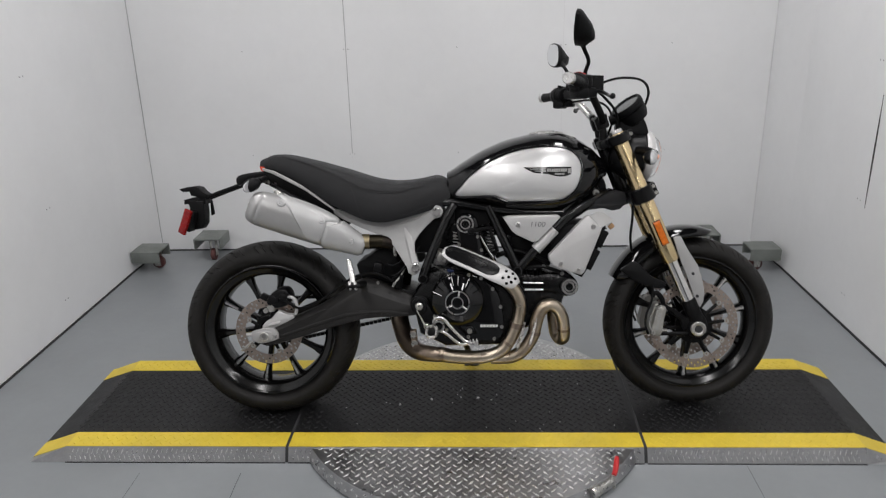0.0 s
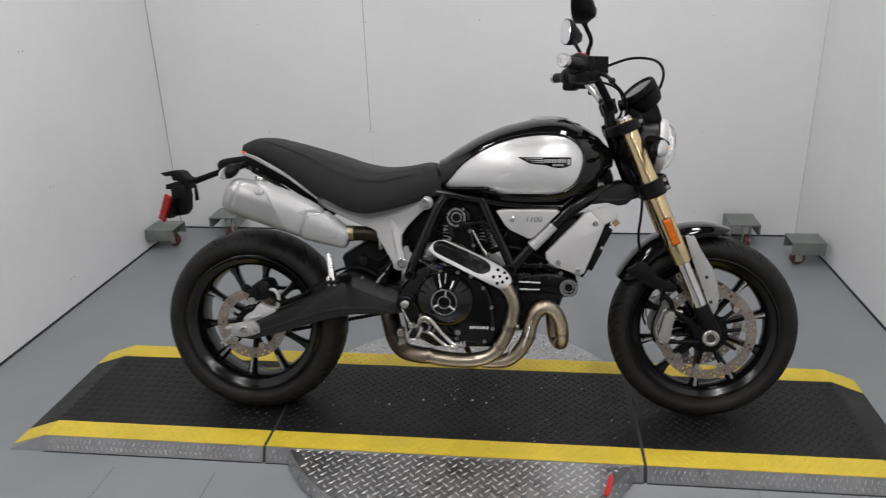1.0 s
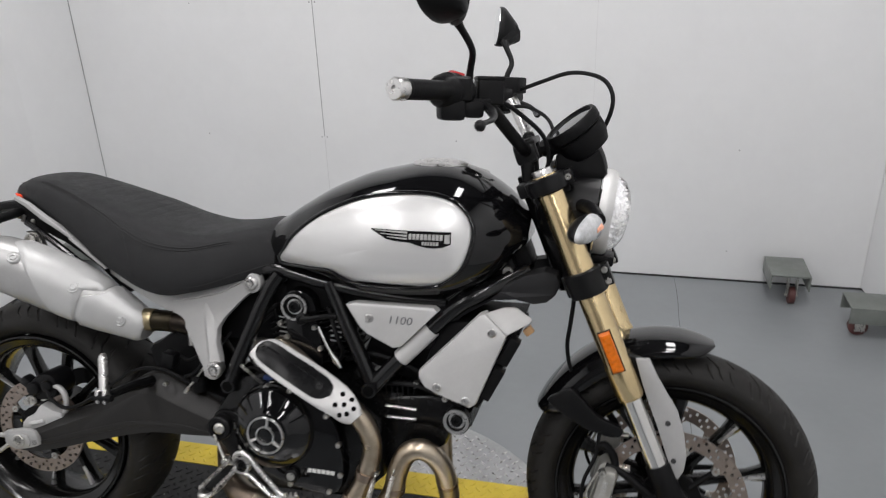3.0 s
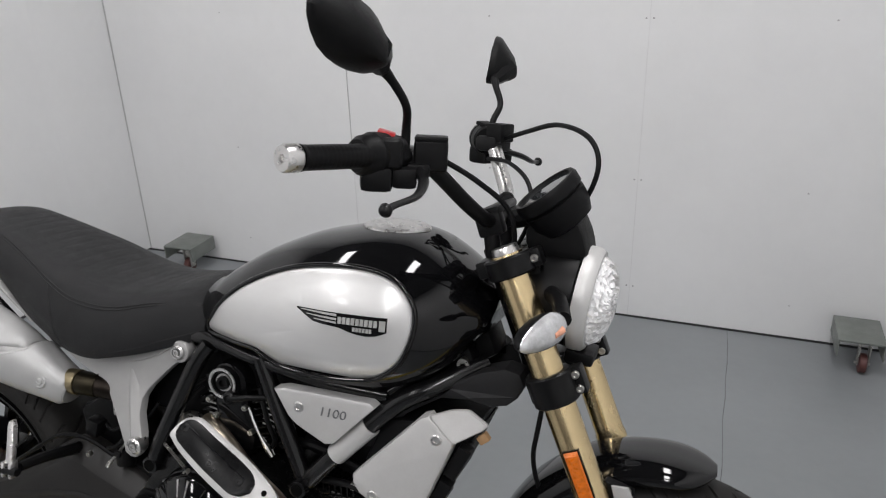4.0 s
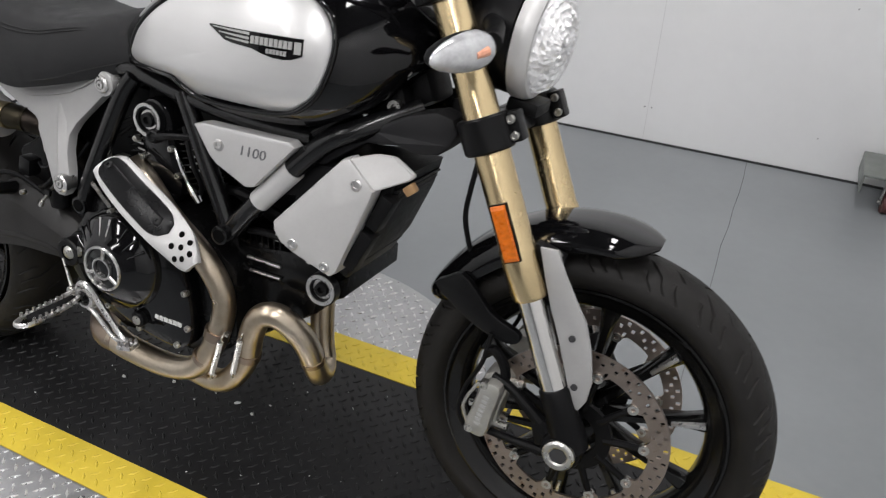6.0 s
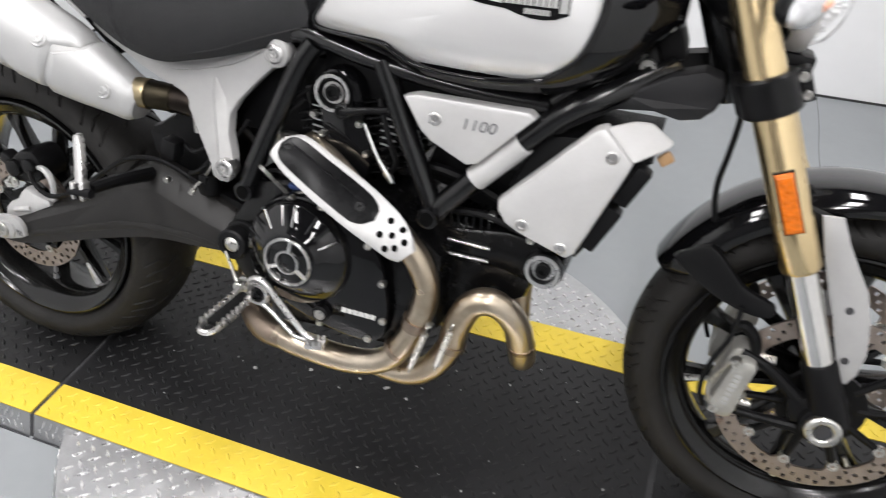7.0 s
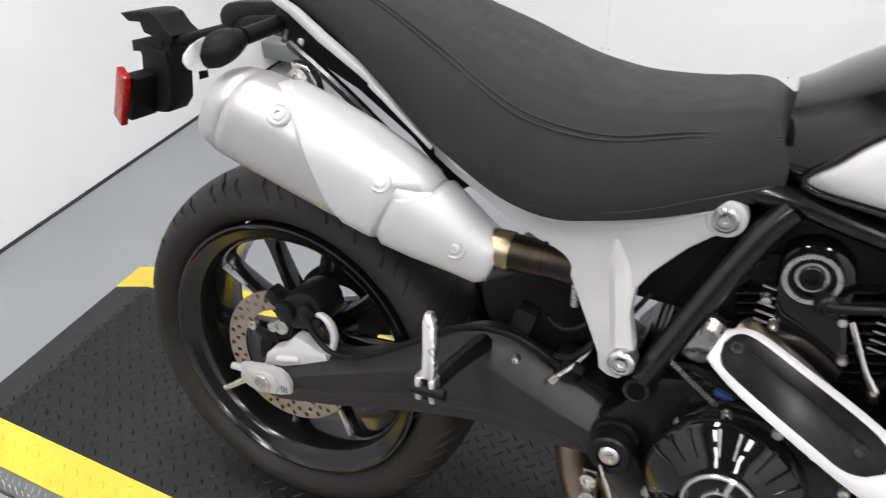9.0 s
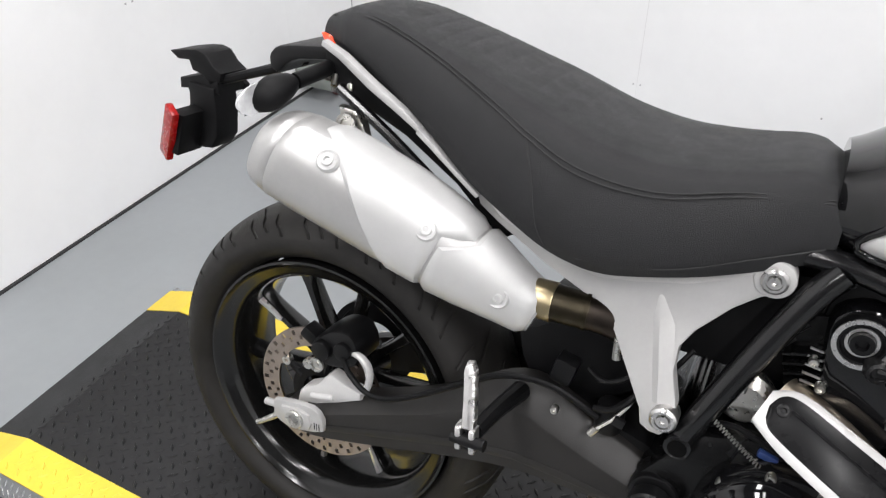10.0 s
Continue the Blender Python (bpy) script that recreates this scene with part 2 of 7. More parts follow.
def add_lathe(bm, origin, axis, prof, seg=32, closed=False):
    """Turn a profile of (along the axis, radius) about an axis."""
    o, a = Vector(origin), Vector(axis).normalized()
    up = Vector((0, 0, 1)) if abs(a.z) < 0.9 else Vector((1, 0, 0))
    u = a.cross(up).normalized()
    w = a.cross(u)
    rings = [[o + a * s + (u * math.cos(2 * math.pi * k / seg) + w * math.sin(2 * math.pi * k / seg)) * max(r, 0.0004) for k in range(seg)] for s, r in prof]
    return add_rings(bm, rings, cap=not closed, closed=closed)


def add_cyl(bm, p0, p1, r0, r1=None, seg=16, bevel=0.0):
    r1 = r0 if r1 is None else r1
    p0, p1 = Vector(p0), Vector(p1)
    ln = (p1 - p0).length
    if bevel:
        prof = [(0, r0 - bevel), (bevel * 0.3, r0 - bevel * 0.3), (bevel, r0), (ln - bevel, r1), (ln - bevel * 0.3, r1 - bevel * 0.3), (ln, r1 - bevel)]
    else:
        prof = [(0, r0), (ln, r1)]
    return add_lathe(bm, p0, p1 - p0, prof, seg)


def add_plate(bm, outline, v0, v1, bevel=0.003, smooth=0, depth=None):
    """A plate from an outline in the bike's side plane, from v0 (outside) to v1; depth(u, w) adds to both."""
    pts = [Vector((a, b, 0)) for a, b in outline]
    if smooth:
        pts = catmull(pts, smooth, True)
    area = sum(pts[i].x * pts[(i + 1) % len(pts)].y - pts[(i + 1) % len(pts)].x * pts[i].y for i in range(len(pts)))
    if area < 0:
        pts.reverse()
    k = len(pts)
    inn = []
    for i in range(k):
        d0, d1 = (pts[i] - pts[i - 1]).normalized(), (pts[(i + 1) % k] - pts[i]).normalized()
        nrm = Vector((-(d0.y + d1.y), d0.x + d1.x, 0))
        nrm = nrm.normalized() if nrm.length > 1e-6 else Vector((-d0.y, d0.x, 0))
        inn.append(pts[i] + nrm * bevel)
    side = 1 if v1 > v0 else -1

    def at(p, v):
        return Vector((p.x, v + (depth(p.x, p.y) if depth else 0), p.y))
    rings = [[at(p, v0) for p in inn], [at(p.lerp(q, 0.3), v0 + side * bevel * 0.3) for p, q in zip(pts, inn)], [at(p, v0 + side * bevel) for p in pts], [at(p, v1) for p in pts]]
    loops = [[bm.verts.new(p) for p in r] for r in rings]
    for a, b in zip(loops, loops[1:]):
        for i in range(k):
            bm.faces.new((a[i], a[(i + 1) % k], b[(i + 1) % k], b[i]))
    for lp, flat in ((loops[0], inn), (loops[-1], pts)):
        for tri_ in tessellate_polygon([[V(p.x, p.y, 0) for p in flat]]):
            if len({tri_[0], tri_[1], tri_[2]}) == 3:
                bm.faces.new([lp[i] for i in tri_])
    return bm


def BM():
    return bmesh.new()


def add_bolt(bm, p, axis, r=0.009, h=0.006):
    """A socket-head bolt."""
    return add_lathe(bm, p, axis, [(-0.004, r), (h * 0.7, r), (h, r * 0.85), (h, r * 0.5), (h * 0.4, r * 0.48), (h * 0.4, 0.001)], 12)


# ---- the room ----
XL, XR, YB, YF, ZC = -1.266, 2.442, 1.978, -4.6, 3.0


def wall(name, c, s, label, mat=None):
    bm = BM()
    add_box(bm, c, s)
    return solid(name, bm, mat or WALL, label, "wall", kind="structure", smooth=0)


wall("wall_north", ((XL + XR) / 2, YB + 0.06, ZC / 2 + 0.004), (XR - XL + 0.4, 0.12, ZC - 0.008), "white smooth panelled wall with narrow vertical joints")
wall("wall_west", (XL - 0.06, (YB + YF) / 2 - 0.06, ZC / 2 + 0.005), (0.12, YB - YF + 0.1, ZC - 0.010), "white smooth panelled side wall with a gap at the floor")
wall("wall_east", (XR + 0.06, (YB + YF) / 2 - 0.06, ZC / 2 + 0.005), (0.12, YB - YF + 0.1, ZC - 0.010), "white smooth panelled side wall with a gap at the floor")
# nothing known on this side; dark wall added to keep black reflections deep
wall("wall_south", ((XL + XR) / 2, YF - 0.06, ZC / 2), (XR - XL + 0.4, 0.12, ZC), "unseen dark wall added to close the bay", DARK_WALL)
bm = BM()
add_box(bm, ((XL + XR) / 2, (YB + YF) / 2, -0.1), (XR - XL + 0.6, YB - YF + 0.6, 0.2))
solid("floor", bm, FLOOR, "grey painted concrete floor with fine scuffs", "floor", kind="structure", smooth=0)
bm = BM()
add_box(bm, ((XL + XR) / 2, (YB + YF) / 2, ZC + 0.05), (XR - XL + 0.4, YB - YF + 0.4, 0.1))
solid("ceiling", bm, CEILING, "plain dark ceiling of the workshop", "ceiling", kind="structure", smooth=0)

CXL, CXR = -1.236, 2.402
for nm, xa, xb in (("corner_trim_1", XL, CXL), ("corner_trim_2", XR, CXR)):
    bm = BM()
    add_rings(bm, [[(xa, 1.58, z), (xb, YB, z), (xa, YB, z)] for z in (0.012, ZC - 0.012)])
    solid(nm, bm, WALL, "white panel closing the corner of the bay", "trim", kind="structure", smooth=0)
bm = BM()
add_box(bm, (0.0, YB - 0.0006, 1.785), (0.0036, 0.002, 2.36))
add_box(bm, (CXL + 0.0015, YB - 0.002, 1.45), (0.003, 0.004, 2.88))
solid("panel_joint_trim", bm, JOINT, "thin dark joints between the white wall panels", "trim", kind="structure", smooth=0)
bm = BM()
add_rings(bm, [[(XR + dx, 0.82 + e * w, 0.575 + 0.50 * k / 12) for dx, e in ((-0.0016, -1), (-0.0016, 1), (0.002, 1), (0.002, -1))] for k, w in ((k, 0.0005 + 0.0052 * math.sin(math.pi * k / 12) ** 1.5) for k in range(13))])
solid("wall_gap_trim", bm, SEAM, "open dark gap between two side wall panels", "trim", kind="structure", smooth=0)
bm = BM()
add_box(bm, (1.234, YB - 0.0006, 1.45), (0.0022, 0.002, 2.88))
add_box(bm, (0.0, YB - 0.0006, 0.30), (0.0022, 0.002, 0.58))
add_box(bm, (CXR - 0.002, YB - 0.002, 1.45), (0.003, 0.003, 2.88))
solid("panel_seam_trim", bm, PALE_JOINT, "faint filled joints between white wall panels", "trim", kind="structure", smooth=0)
bm = BM()
add_box(bm, ((XL + XR) / 2, YB - 0.001, 0.004), (XR - XL, 0.006, 0.008))
for x in (XL + 0.002, XR - 0.002):
    add_box(bm, (x, (YB + YF) / 2, 0.004), (0.006, YB - YF - 0.1, 0.008))
solid("floor_gap_trim", bm, SEAM, "dark gap where the walls meet the floor", "trim", kind="structure", smooth=0)
bm = BM()
for z in (0.143, 0.602, 1.208, 1.82, 2.43):
    for x in (0.0, 1.234):
        for dx in (-0.013, 0.013):
            add_cyl(bm, (x + dx, YB - 0.0015, z), (x + dx, YB + 0.01, z), 0.0035, seg=8)
    for x in (-0.60, 0.633, 1.84):
        add_cyl(bm, (x, YB - 0.0015, z), (x, YB + 0.01, z), 0.0035, seg=8)
    for x, e in ((XL, 1), (XR, -1)):
        for y in (0.88, -0.34, -1.56):
            for dy in (-0.013, 0.013):
                add_cyl(bm, (x - 0.01 * e, y + dy, z), (x + 0.0015 * e, y + dy, z), 0.0035, seg=8)
solid("panel_screw_trim", bm, JOINT, "small screw heads and chips in the wall panels", "trim", kind="structure", smooth=0)

bm = BM()
for x, y0, y1 in ((1.634, -3.0, 1.97), (-0.43, -3.0, -0.3), (-0.075, -3.0, -0.3)):
    pts = [(x + random.uniform(-0.004, 0.004), y0 + (y1 - y0) * k / 40) for k in range(41)]
    for (xa, ya), (xb, yb) in zip(pts, pts[1:]):
        vs = [bm.verts.new(p) for p in ((xa - 0.0012, ya, 0.0007), (xa + 0.0012, ya, 0.0007), (xb + 0.0012, yb, 0.0007), (xb - 0.0012, yb, 0.0007))]
        bm.faces.new(vs)
solid("floor_joint_trim", bm, CRACK, "hairline joints in the painted floor", "trim", kind="structure", smooth=0)

# ceiling troffers, the only lamps of the bay
for x in (-0.35, 1.55):
    for y in (-3.3, -1.5, 0.5):
        lamp = thing("ceiling_light", "recessed white ceiling light with a bright diffuser", "ceiling light", pose(x, y, ZC), "ceiling lights")
        bm = BM()
        for s in (-1, 1):
            add_box(bm, (s * 0.135, 0, -0.012), (0.03, 1.26, 0.02), bevel=0.002)
            add_box(bm, (0, s * 0.615, -0.012), (0.24, 0.03, 0.02), bevel=0.002)
        part("frame", bm, FRAME_WHITE, lamp, smooth=0)
        bm = BM()
        add_box(bm, (0, 0, -0.006), (0.24, 1.2, 0.006))
        part("diffuser", bm, LAMP, lamp, smooth=0)
        area_light("ceiling_lamp", x, y, ZC - 0.025, 0.23, 1.18, LAMP_WATTS * (1.12 if x > 0 else 0.94))

# ---- the drive-on platform and its turntable ----
PX0, PX1, KX0, KX1 = -0.845, 2.155, -0.718, 2.037
YI0, YI1, YO0, YO1, PH = -0.128, 0.327, -0.216, 0.416, 0.05


def deck_z(x):
    if x < KX0:
        return 0.006 + (PH - 0.006) * (x - PX0) / (KX0 - PX0)
    if x > KX1:
        return 0.006 + (PH - 0.006) * (PX1 - x) / (PX1 - KX1)
    return PH


def strip(bm, xs, y0, y1, dz=0.0, thick=0.012, z0=None, z1=None):
    """A bent sheet over the given x, from y0 to y1; z0, z1: heights of its two edges in place of the deck's."""
    top, low = [], []
    for x in xs:
        za = deck_z(x) + dz if z0 is None else z0(x)
        zb = deck_z(x) + dz if z1 is None else z1(x)
        top.append((bm.verts.new((x, y0, za)), bm.verts.new((x, y1, zb))))
        low.append((bm.verts.new((x, y0, max(0.001, za - thick))), bm.verts.new((x, y1, max(0.001, zb - thick)))))
    for i in range(len(xs) - 1):
        a, b, c, d = top[i], top[i + 1], low[i], low[i + 1]
        bm.faces.new((a[0], b[0], b[1], a[1]))
        bm.faces.new((c[0], c[1], d[1], d[0]))
        bm.faces.new((a[0], c[0], d[0], b[0]))
        bm.faces.new((a[1], b[1], d[1], c[1]))
    for k in (0, -1):
        bm.faces.new((top[k][0], top[k][1], low[k][1], low[k][0]))
    return bm


def add_lug(bm, x, y, z, ang, ln=0.024, wd=0.008, h=0.0024, slope=(0, 0)):
    """One raised diamond of tread plate."""
    c, s = math.cos(ang), math.sin(ang)

    def p(a, b, k):
        dx, dy = a * c - b * s, a * s + b * c
        return bm.verts.new((x + dx, y + dy, z + k + slope[0] * dx + slope[1] * dy))
    base = [p(ln / 2, 0, 0), p(0, wd / 2, 0), p(-ln / 2, 0, 0), p(0, -wd / 2, 0)]
    tip = [p(ln * 0.3, 0, h), p(0, wd * 0.2, h), p(-ln * 0.3, 0, h), p(0, -wd * 0.2, h)]
    for i in range(4):
        bm.faces.new((base[i], base[(i + 1) % 4], tip[(i + 1) % 4], tip[i]))
    bm.faces.new(tip)


def lug_field(bm, x0, x1, y0, y1, zf, pitch=0.0245, keep=None, **kw):
    """Herringbone of lugs: columns that lean to and fro, each lug's end facing the next one's side."""
    q = pitch / math.sqrt(2)
    i, x = 0, x0 + q * 0.7
    while x < x1 - q * 0.6:
        y = y0 + q * (0.7 + i % 2)
        while y < y1 - q * 0.6:
            if keep is None or keep(x, y):
                z, sl = zf(x, y)
                add_lug(bm, x, y, z, math.pi / 4 if i % 2 else -math.pi / 4, slope=sl, **kw)
            y += 2 * q
        x += q
        i += 1


SECTIONS = [(PX0, 0.062, "black steel ramp section with yellow edges sloping to the floor"),
            (0.073, 1.297, "black steel middle deck section with yellow painted edges"),
            (1.308, PX1, "black steel ramp section with yellow edges sloping to the floor")]


def deck_slope(x, y):
    s = (PH - 0.006) / (KX0 - PX0)
    return deck_z(x) + 0.0002, ((s if x < KX0 else -s if x > KX1 else 0), 0)


def skirt_foot(x):
    return 0.001


for x0, x1, words in SECTIONS:
    sec = thing("platform_section", words, "ramp platform", group="drive-on platform sections")
    xs = [x0] + [k for k in (KX0, KX1) if x0 < k < x1] + [x1]
    if x0 > PX0 and x1 < PX1:
        # dark strips fill the open joints in place of the gaps' shade
        for g in (x0 - 0.0055, x1 + 0.0055):
            bm = BM()
            add_rings(bm, [[(g + e, YO0 - 0.022, 0.002), (g + e, YO0 - 0.002, 0.0482), (g + e, YO1 + 0.002, 0.0482), (g + e, YO1 + 0.022, 0.002)] for e in (-0.0053, 0.0053)])
            part("joint_strip", bm, SEAM, sec, "dark strip standing for the shaded open joint", 0)
    part("black_deck", strip(BM(), xs, YI0, YI1), RUBBER_DECK, sec, "black coated deck", 0)
    bm = BM()
    lug_field(bm, max(x0, KX0 - 0.04) + 0.01, min(x1, KX1 + 0.04) - 0.01, YI0 + 0.004, YI1 - 0.004, deck_slope)
    tagged(part("tread_lug", bm, RUBBER_DECK, sec, "raised black tread lugs", 0), kind="stuff")
    for a, b in ((YO0, YI0 - 0.0015), (YI1 + 0.0015, YO1)):
        part("yellow_edge", strip(BM(), xs, a, b, 0.0012), YELLOW, sec, "worn yellow painted edge", 0)
        bm = BM()
        lug_field(bm, max(x0, KX0) + 0.01, min(x1, KX1) - 0.01, a + 0.004, b - 0.004, lambda x, y: (deck_z(x) + 0.0013, (0, 0)), h=0.0016)
        tagged(part("tread_lug", bm, YELLOW, sec, "raised yellow tread lugs", 0), kind="stuff")
    part("skirt", strip(BM(), xs, YO0 - 0.024, YO0 - 0.001, thick=0.004, z0=skirt_foot), ALU_PLATE, sec, "bare aluminium tread-plate skirt", 0)
    part("skirt", strip(BM(), xs, YO1 + 0.001, YO1 + 0.024, thick=0.004, z1=skirt_foot), ALU_PLATE, sec, "bare aluminium tread-plate skirt", 0)
    # thin dark strip painting the shadow line along the skirt's foot
    bm = BM()
    add_box(bm, ((max(x0, KX0) + min(x1, KX1)) / 2, YO0 - 0.0255, 0.0015), (min(x1, KX1) - max(x0, KX0), 0.003, 0.003))
    part("rubber_seal", bm, SEAM, sec, "dark band painted as the shadow line at the floor", 0)
    bm = BM()
    sl = PH / 0.023
    lug_field(bm, max(x0, KX0) + 0.01, min(x1, KX1) - 0.01, YO0 - 0.023, YO0 - 0.002, lambda x, y: (0.0012 + (y - YO0 + 0.024) * (PH - 0.001) / 0.023, (0, sl)), pitch=0.0125, ln=0.013, wd=0.004)
    tagged(part("tread_lug", bm, ALU_LUG, sec, "raised aluminium tread lugs", 0), kind="stuff")

TCX, TCY, TR, TZ = 0.708, 0.074, 0.625, 0.046
table = thing("turntable", "round aluminium tread-plate turntable under the platform", "turntable", pose(TCX, TCY, 0))
bm = BM()
add_lathe(bm, (0, 0, 0), (0, 0, 1), [(0.0075, TR + 0.017), (TZ - 0.0006, TR + 0.0008), (TZ, TR), (TZ + 0.0001, TR - 0.02)], 128)
part("plate", bm, ALU_PLATE, table, "worn aluminium plate with a steep rim", 20)
# dark ring painting the shadowed gap under the rim
bm = BM()
add_lathe(bm, (0, 0, 0), (0, 0, 1), [(0.0005, TR + 0.010), (0.0074, TR + 0.012)], 96)
part("rubber_seal", bm, SEAM, table, "dark band painted as the shadow line at the floor", 0)
bm = BM()
lug_field(bm, -TR, TR, -TR, TR, lambda x, y: (TZ - 0.0003, (0, 0)), pitch=0.0262,
          keep=lambda x, y: math.hypot(x, y) < TR - 0.016 and not (YO0 - 0.002 < y + TCY < YO1 + 0.002), ln=0.030, wd=0.0085, h=0.003)
for k in range(150):
    a = 2 * math.pi * k / 150
    r = TR + (0.0065 if k % 2 else 0.0115)
    z = TZ - 0.0025 - (r - TR - 0.002) * 2.3 - 0.0004
    if not YO0 - 0.03 < TCY + r * math.sin(a) < YO1 + 0.03:
        add_lug(bm, r * math.cos(a), r * math.sin(a), z, a + math.pi / 2 + (0.16 if k % 2 else -0.16), 0.019, 0.004, 0.003, (-2.3 * math.cos(a), -2.3 * math.sin(a)))
tagged(part("tread_lug", bm, ALU_LUG, table, "raised aluminium tread lugs", 0), kind="stuff")

valve = thing("air_valve", "steel air fitting with a red lever beside the turntable", "valve", pose(1.165, -0.368, 0.014))
bm = BM()
add_tube(bm, [(-0.055, -0.05, 0.016), (-0.02, -0.02, 0.016), (0.0, 0.0, 0.016)], 0.012, 12, 2)
add_cyl(bm, (-0.078, -0.072, 0.016), (-0.05, -0.046, 0.016), 0.019, seg=12, bevel=0.003)
add_cyl(bm, (0.004, 0.0, -0.0135), (0.004, 0.0, 0.034), 0.008, seg=12, bevel=0.001)
part("body", bm, STEEL, valve)
bm = BM()
add_tube(bm, [(0.004, 0.0, 0.036), (0.012, 0.02, 0.038), (0.02, 0.05, 0.044), (0.026, 0.076, 0.052)], [0.008, 0.009, 0.009, 0.007], 10, 4, flat=((0, 0, 1), 0.5))
part("lever", bm, RED_PLASTIC, valve, "red lever")

# ---- steel feet with casters along the walls ----
def caster_foot(x, y, turn, sx=0.19, sy=0.20, z=0.15):
    foot = thing("caster_foot", "grey-green steel channel foot with a small red caster", "caster", pose(x, y, 0, 0, 0, turn), "caster feet")
    bm = BM()
    add_box(bm, (0, 0, z - 0.004), (sx, sy, 0.008), bevel=0.001)
    for s in (-1, 1):
        add_box(bm, (s * (sx / 2 - 0.003), 0, z - 0.037), (0.006, sy, 0.06), bevel=0.001)
    add_box(bm, (0, sy / 2 - 0.003, z - 0.037), (sx - 0.013, 0.006, 0.06))
    part("channel", bm, BRACKET, foot, smooth=30)
    bm = BM()
    cx, cy = 0.02, -sy / 2 + 0.06
    add_box(bm, (cx, cy, z - 0.013), (0.07, 0.06, 0.006))
    for s in (-1, 1):
        add_box(bm, (cx + s * 0.017, cy - 0.008, z - 0.065), (0.004, 0.036, 0.1), bevel=0.001)
    add_cyl(bm, (cx - 0.026, cy - 0.012, 0.037), (cx + 0.026, cy - 0.012, 0.037), 0.006, seg=10)
    fork = part("fork", bm, STEEL, foot, "zinc-plated caster fork")
    bm = BM()
    add_lathe(bm, (cx - 0.013, cy - 0.012, 0.037), (1, 0, 0), [(0, 0.012), (0.0, 0.031), (0.003, 0.036), (0.023, 0.036), (0.026, 0.031), (0.026, 0.012)], 24)
    part("wheel", bm, CASTER_RED, fork, "dull red caster wheel")
    return foot


caster_foot(-1.175, 1.66, 90, 0.165, 0.165, 0.13)
caster_foot(-0.872, 1.85, 0, 0.16, 0.18, 0.145)
caster_foot(2.07, 1.85, 0, 0.155, 0.19, 0.145)
caster_foot(2.325, 1.595, -90, 0.14, 0.165, 0.135)

# ---- crumbs and chips lying on the deck ----
rnd = random.Random(5)
bm = BM()
chips = [(0.556, 0.095), (0.785, 0.093), (0.668, 0.110), (0.734, 0.106), (0.438, 0.056)]
for k in range(60):
    x = rnd.gauss(0.75, 0.35)
    y = rnd.uniform(-0.12, 0.28)
    s = rnd.uniform(0.0012, 0.0032)
    if k < len(chips):
        (x, y), s = chips[k], 0.0052
    if not 0.1 < x < 1.9:
        continue
    made = bmesh.ops.create_icosphere(bm, subdivisions=1, radius=s)["verts"]
    bmesh.ops.transform(bm, matrix=pose(x, y, PH + 0.0012, rnd.uniform(0, 90), rnd.uniform(0, 90), rnd.uniform(0, 180)) @ Matrix.Diagonal((rnd.uniform(0.6, 1.8), rnd.uniform(0.5, 1.0), 0.5, 1)), verts=made)
solid("deck_crumbs", bm, WHITE_INK, "pale crumbs and chips scattered over the black deck", "debris", kind="stuff", smooth=0)

# ---- the motorcycle: x forward from the rear axle's foot, y to its left, z up; it leans on its side stand ----
BIKE = pose(0, 0.0418, 0.0576, -12.33, 0.18, 0.13)
bike = thing("motorcycle", "black and silver motorcycle with gold fork leaning on its side stand", "motorcycle", BIKE)
RA, FA = (-0.026, 0.309), (1.506, 0.322)
RR, FR = 0.320, 0.309


def tyre_mesh(r, width, rim_r, grooves, seed):
    """A tyre about the y axis; narrow tread grooves follow its slanting mesh lines."""
    bm = BM()
    npf, h, depth = 38, r - rim_r, 0.0042
    step = 2 * math.pi / grooves
    g = 0.0026 / r
    cols = []           # angle, which groove: 0 none, 1 long on one side, 2 short, 3 long on the other
    for i in range(grooves):
        for q, kind in enumerate((1, 2, 3, 2)):
            a0 = (i + q / 4) * step
            cols += [(a0 - g - 0.001 / r, 0), (a0 - g, kind), (a0 + g, kind), (a0 + g + 0.001 / r, 0), (a0 + step / 12, 0), (a0 + step / 6, 0)]
    loops = []
    for a, kind in cols:
        ring = []
        for k in range(npf):
            s = -1 + 2 * k / (npf - 1)
            ang = s * radians(118)
            y = width / 2 * math.copysign(min(1, abs(math.sin(ang)) ** 0.92), ang)
            z = rim_r + h * 0.40 + (h * 0.60) * math.cos(ang) if abs(ang) < math.pi / 2 else rim_r + h * 0.40 + h * 0.72 * math.cos(ang)
            if abs(ang) > math.pi / 2:
                y *= 1 - 0.22 * ((abs(ang) - math.pi / 2) / radians(28)) ** 2
            m = abs(s)
            cut = (kind == 1 and (0.10 < s < 0.52 or -0.16 < s < -0.04)) or (kind == 3 and (0.10 < -s < 0.52 or 0.04 < s < 0.16)) or (kind == 2 and 0.30 < m < 0.58)
            if cut:
                z -= depth
            # slant with a kink half way down the shoulder
            b = a + step * (1.1 * min(m, 0.30) + 0.25 * max(0, min(m, 0.42) - 0.30) + 0.9 * max(0, min(m, 0.6) - 0.42))
            ring.append(bm.verts.new((z * math.sin(b), y, z * math.cos(b))))
        loops.append(ring)
    for a, b in zip(loops, loops[1:] + loops[:1]):
        for k in range(npf - 1):
            bm.faces.new((a[k], a[k + 1], b[k + 1], b[k]))
    return bm


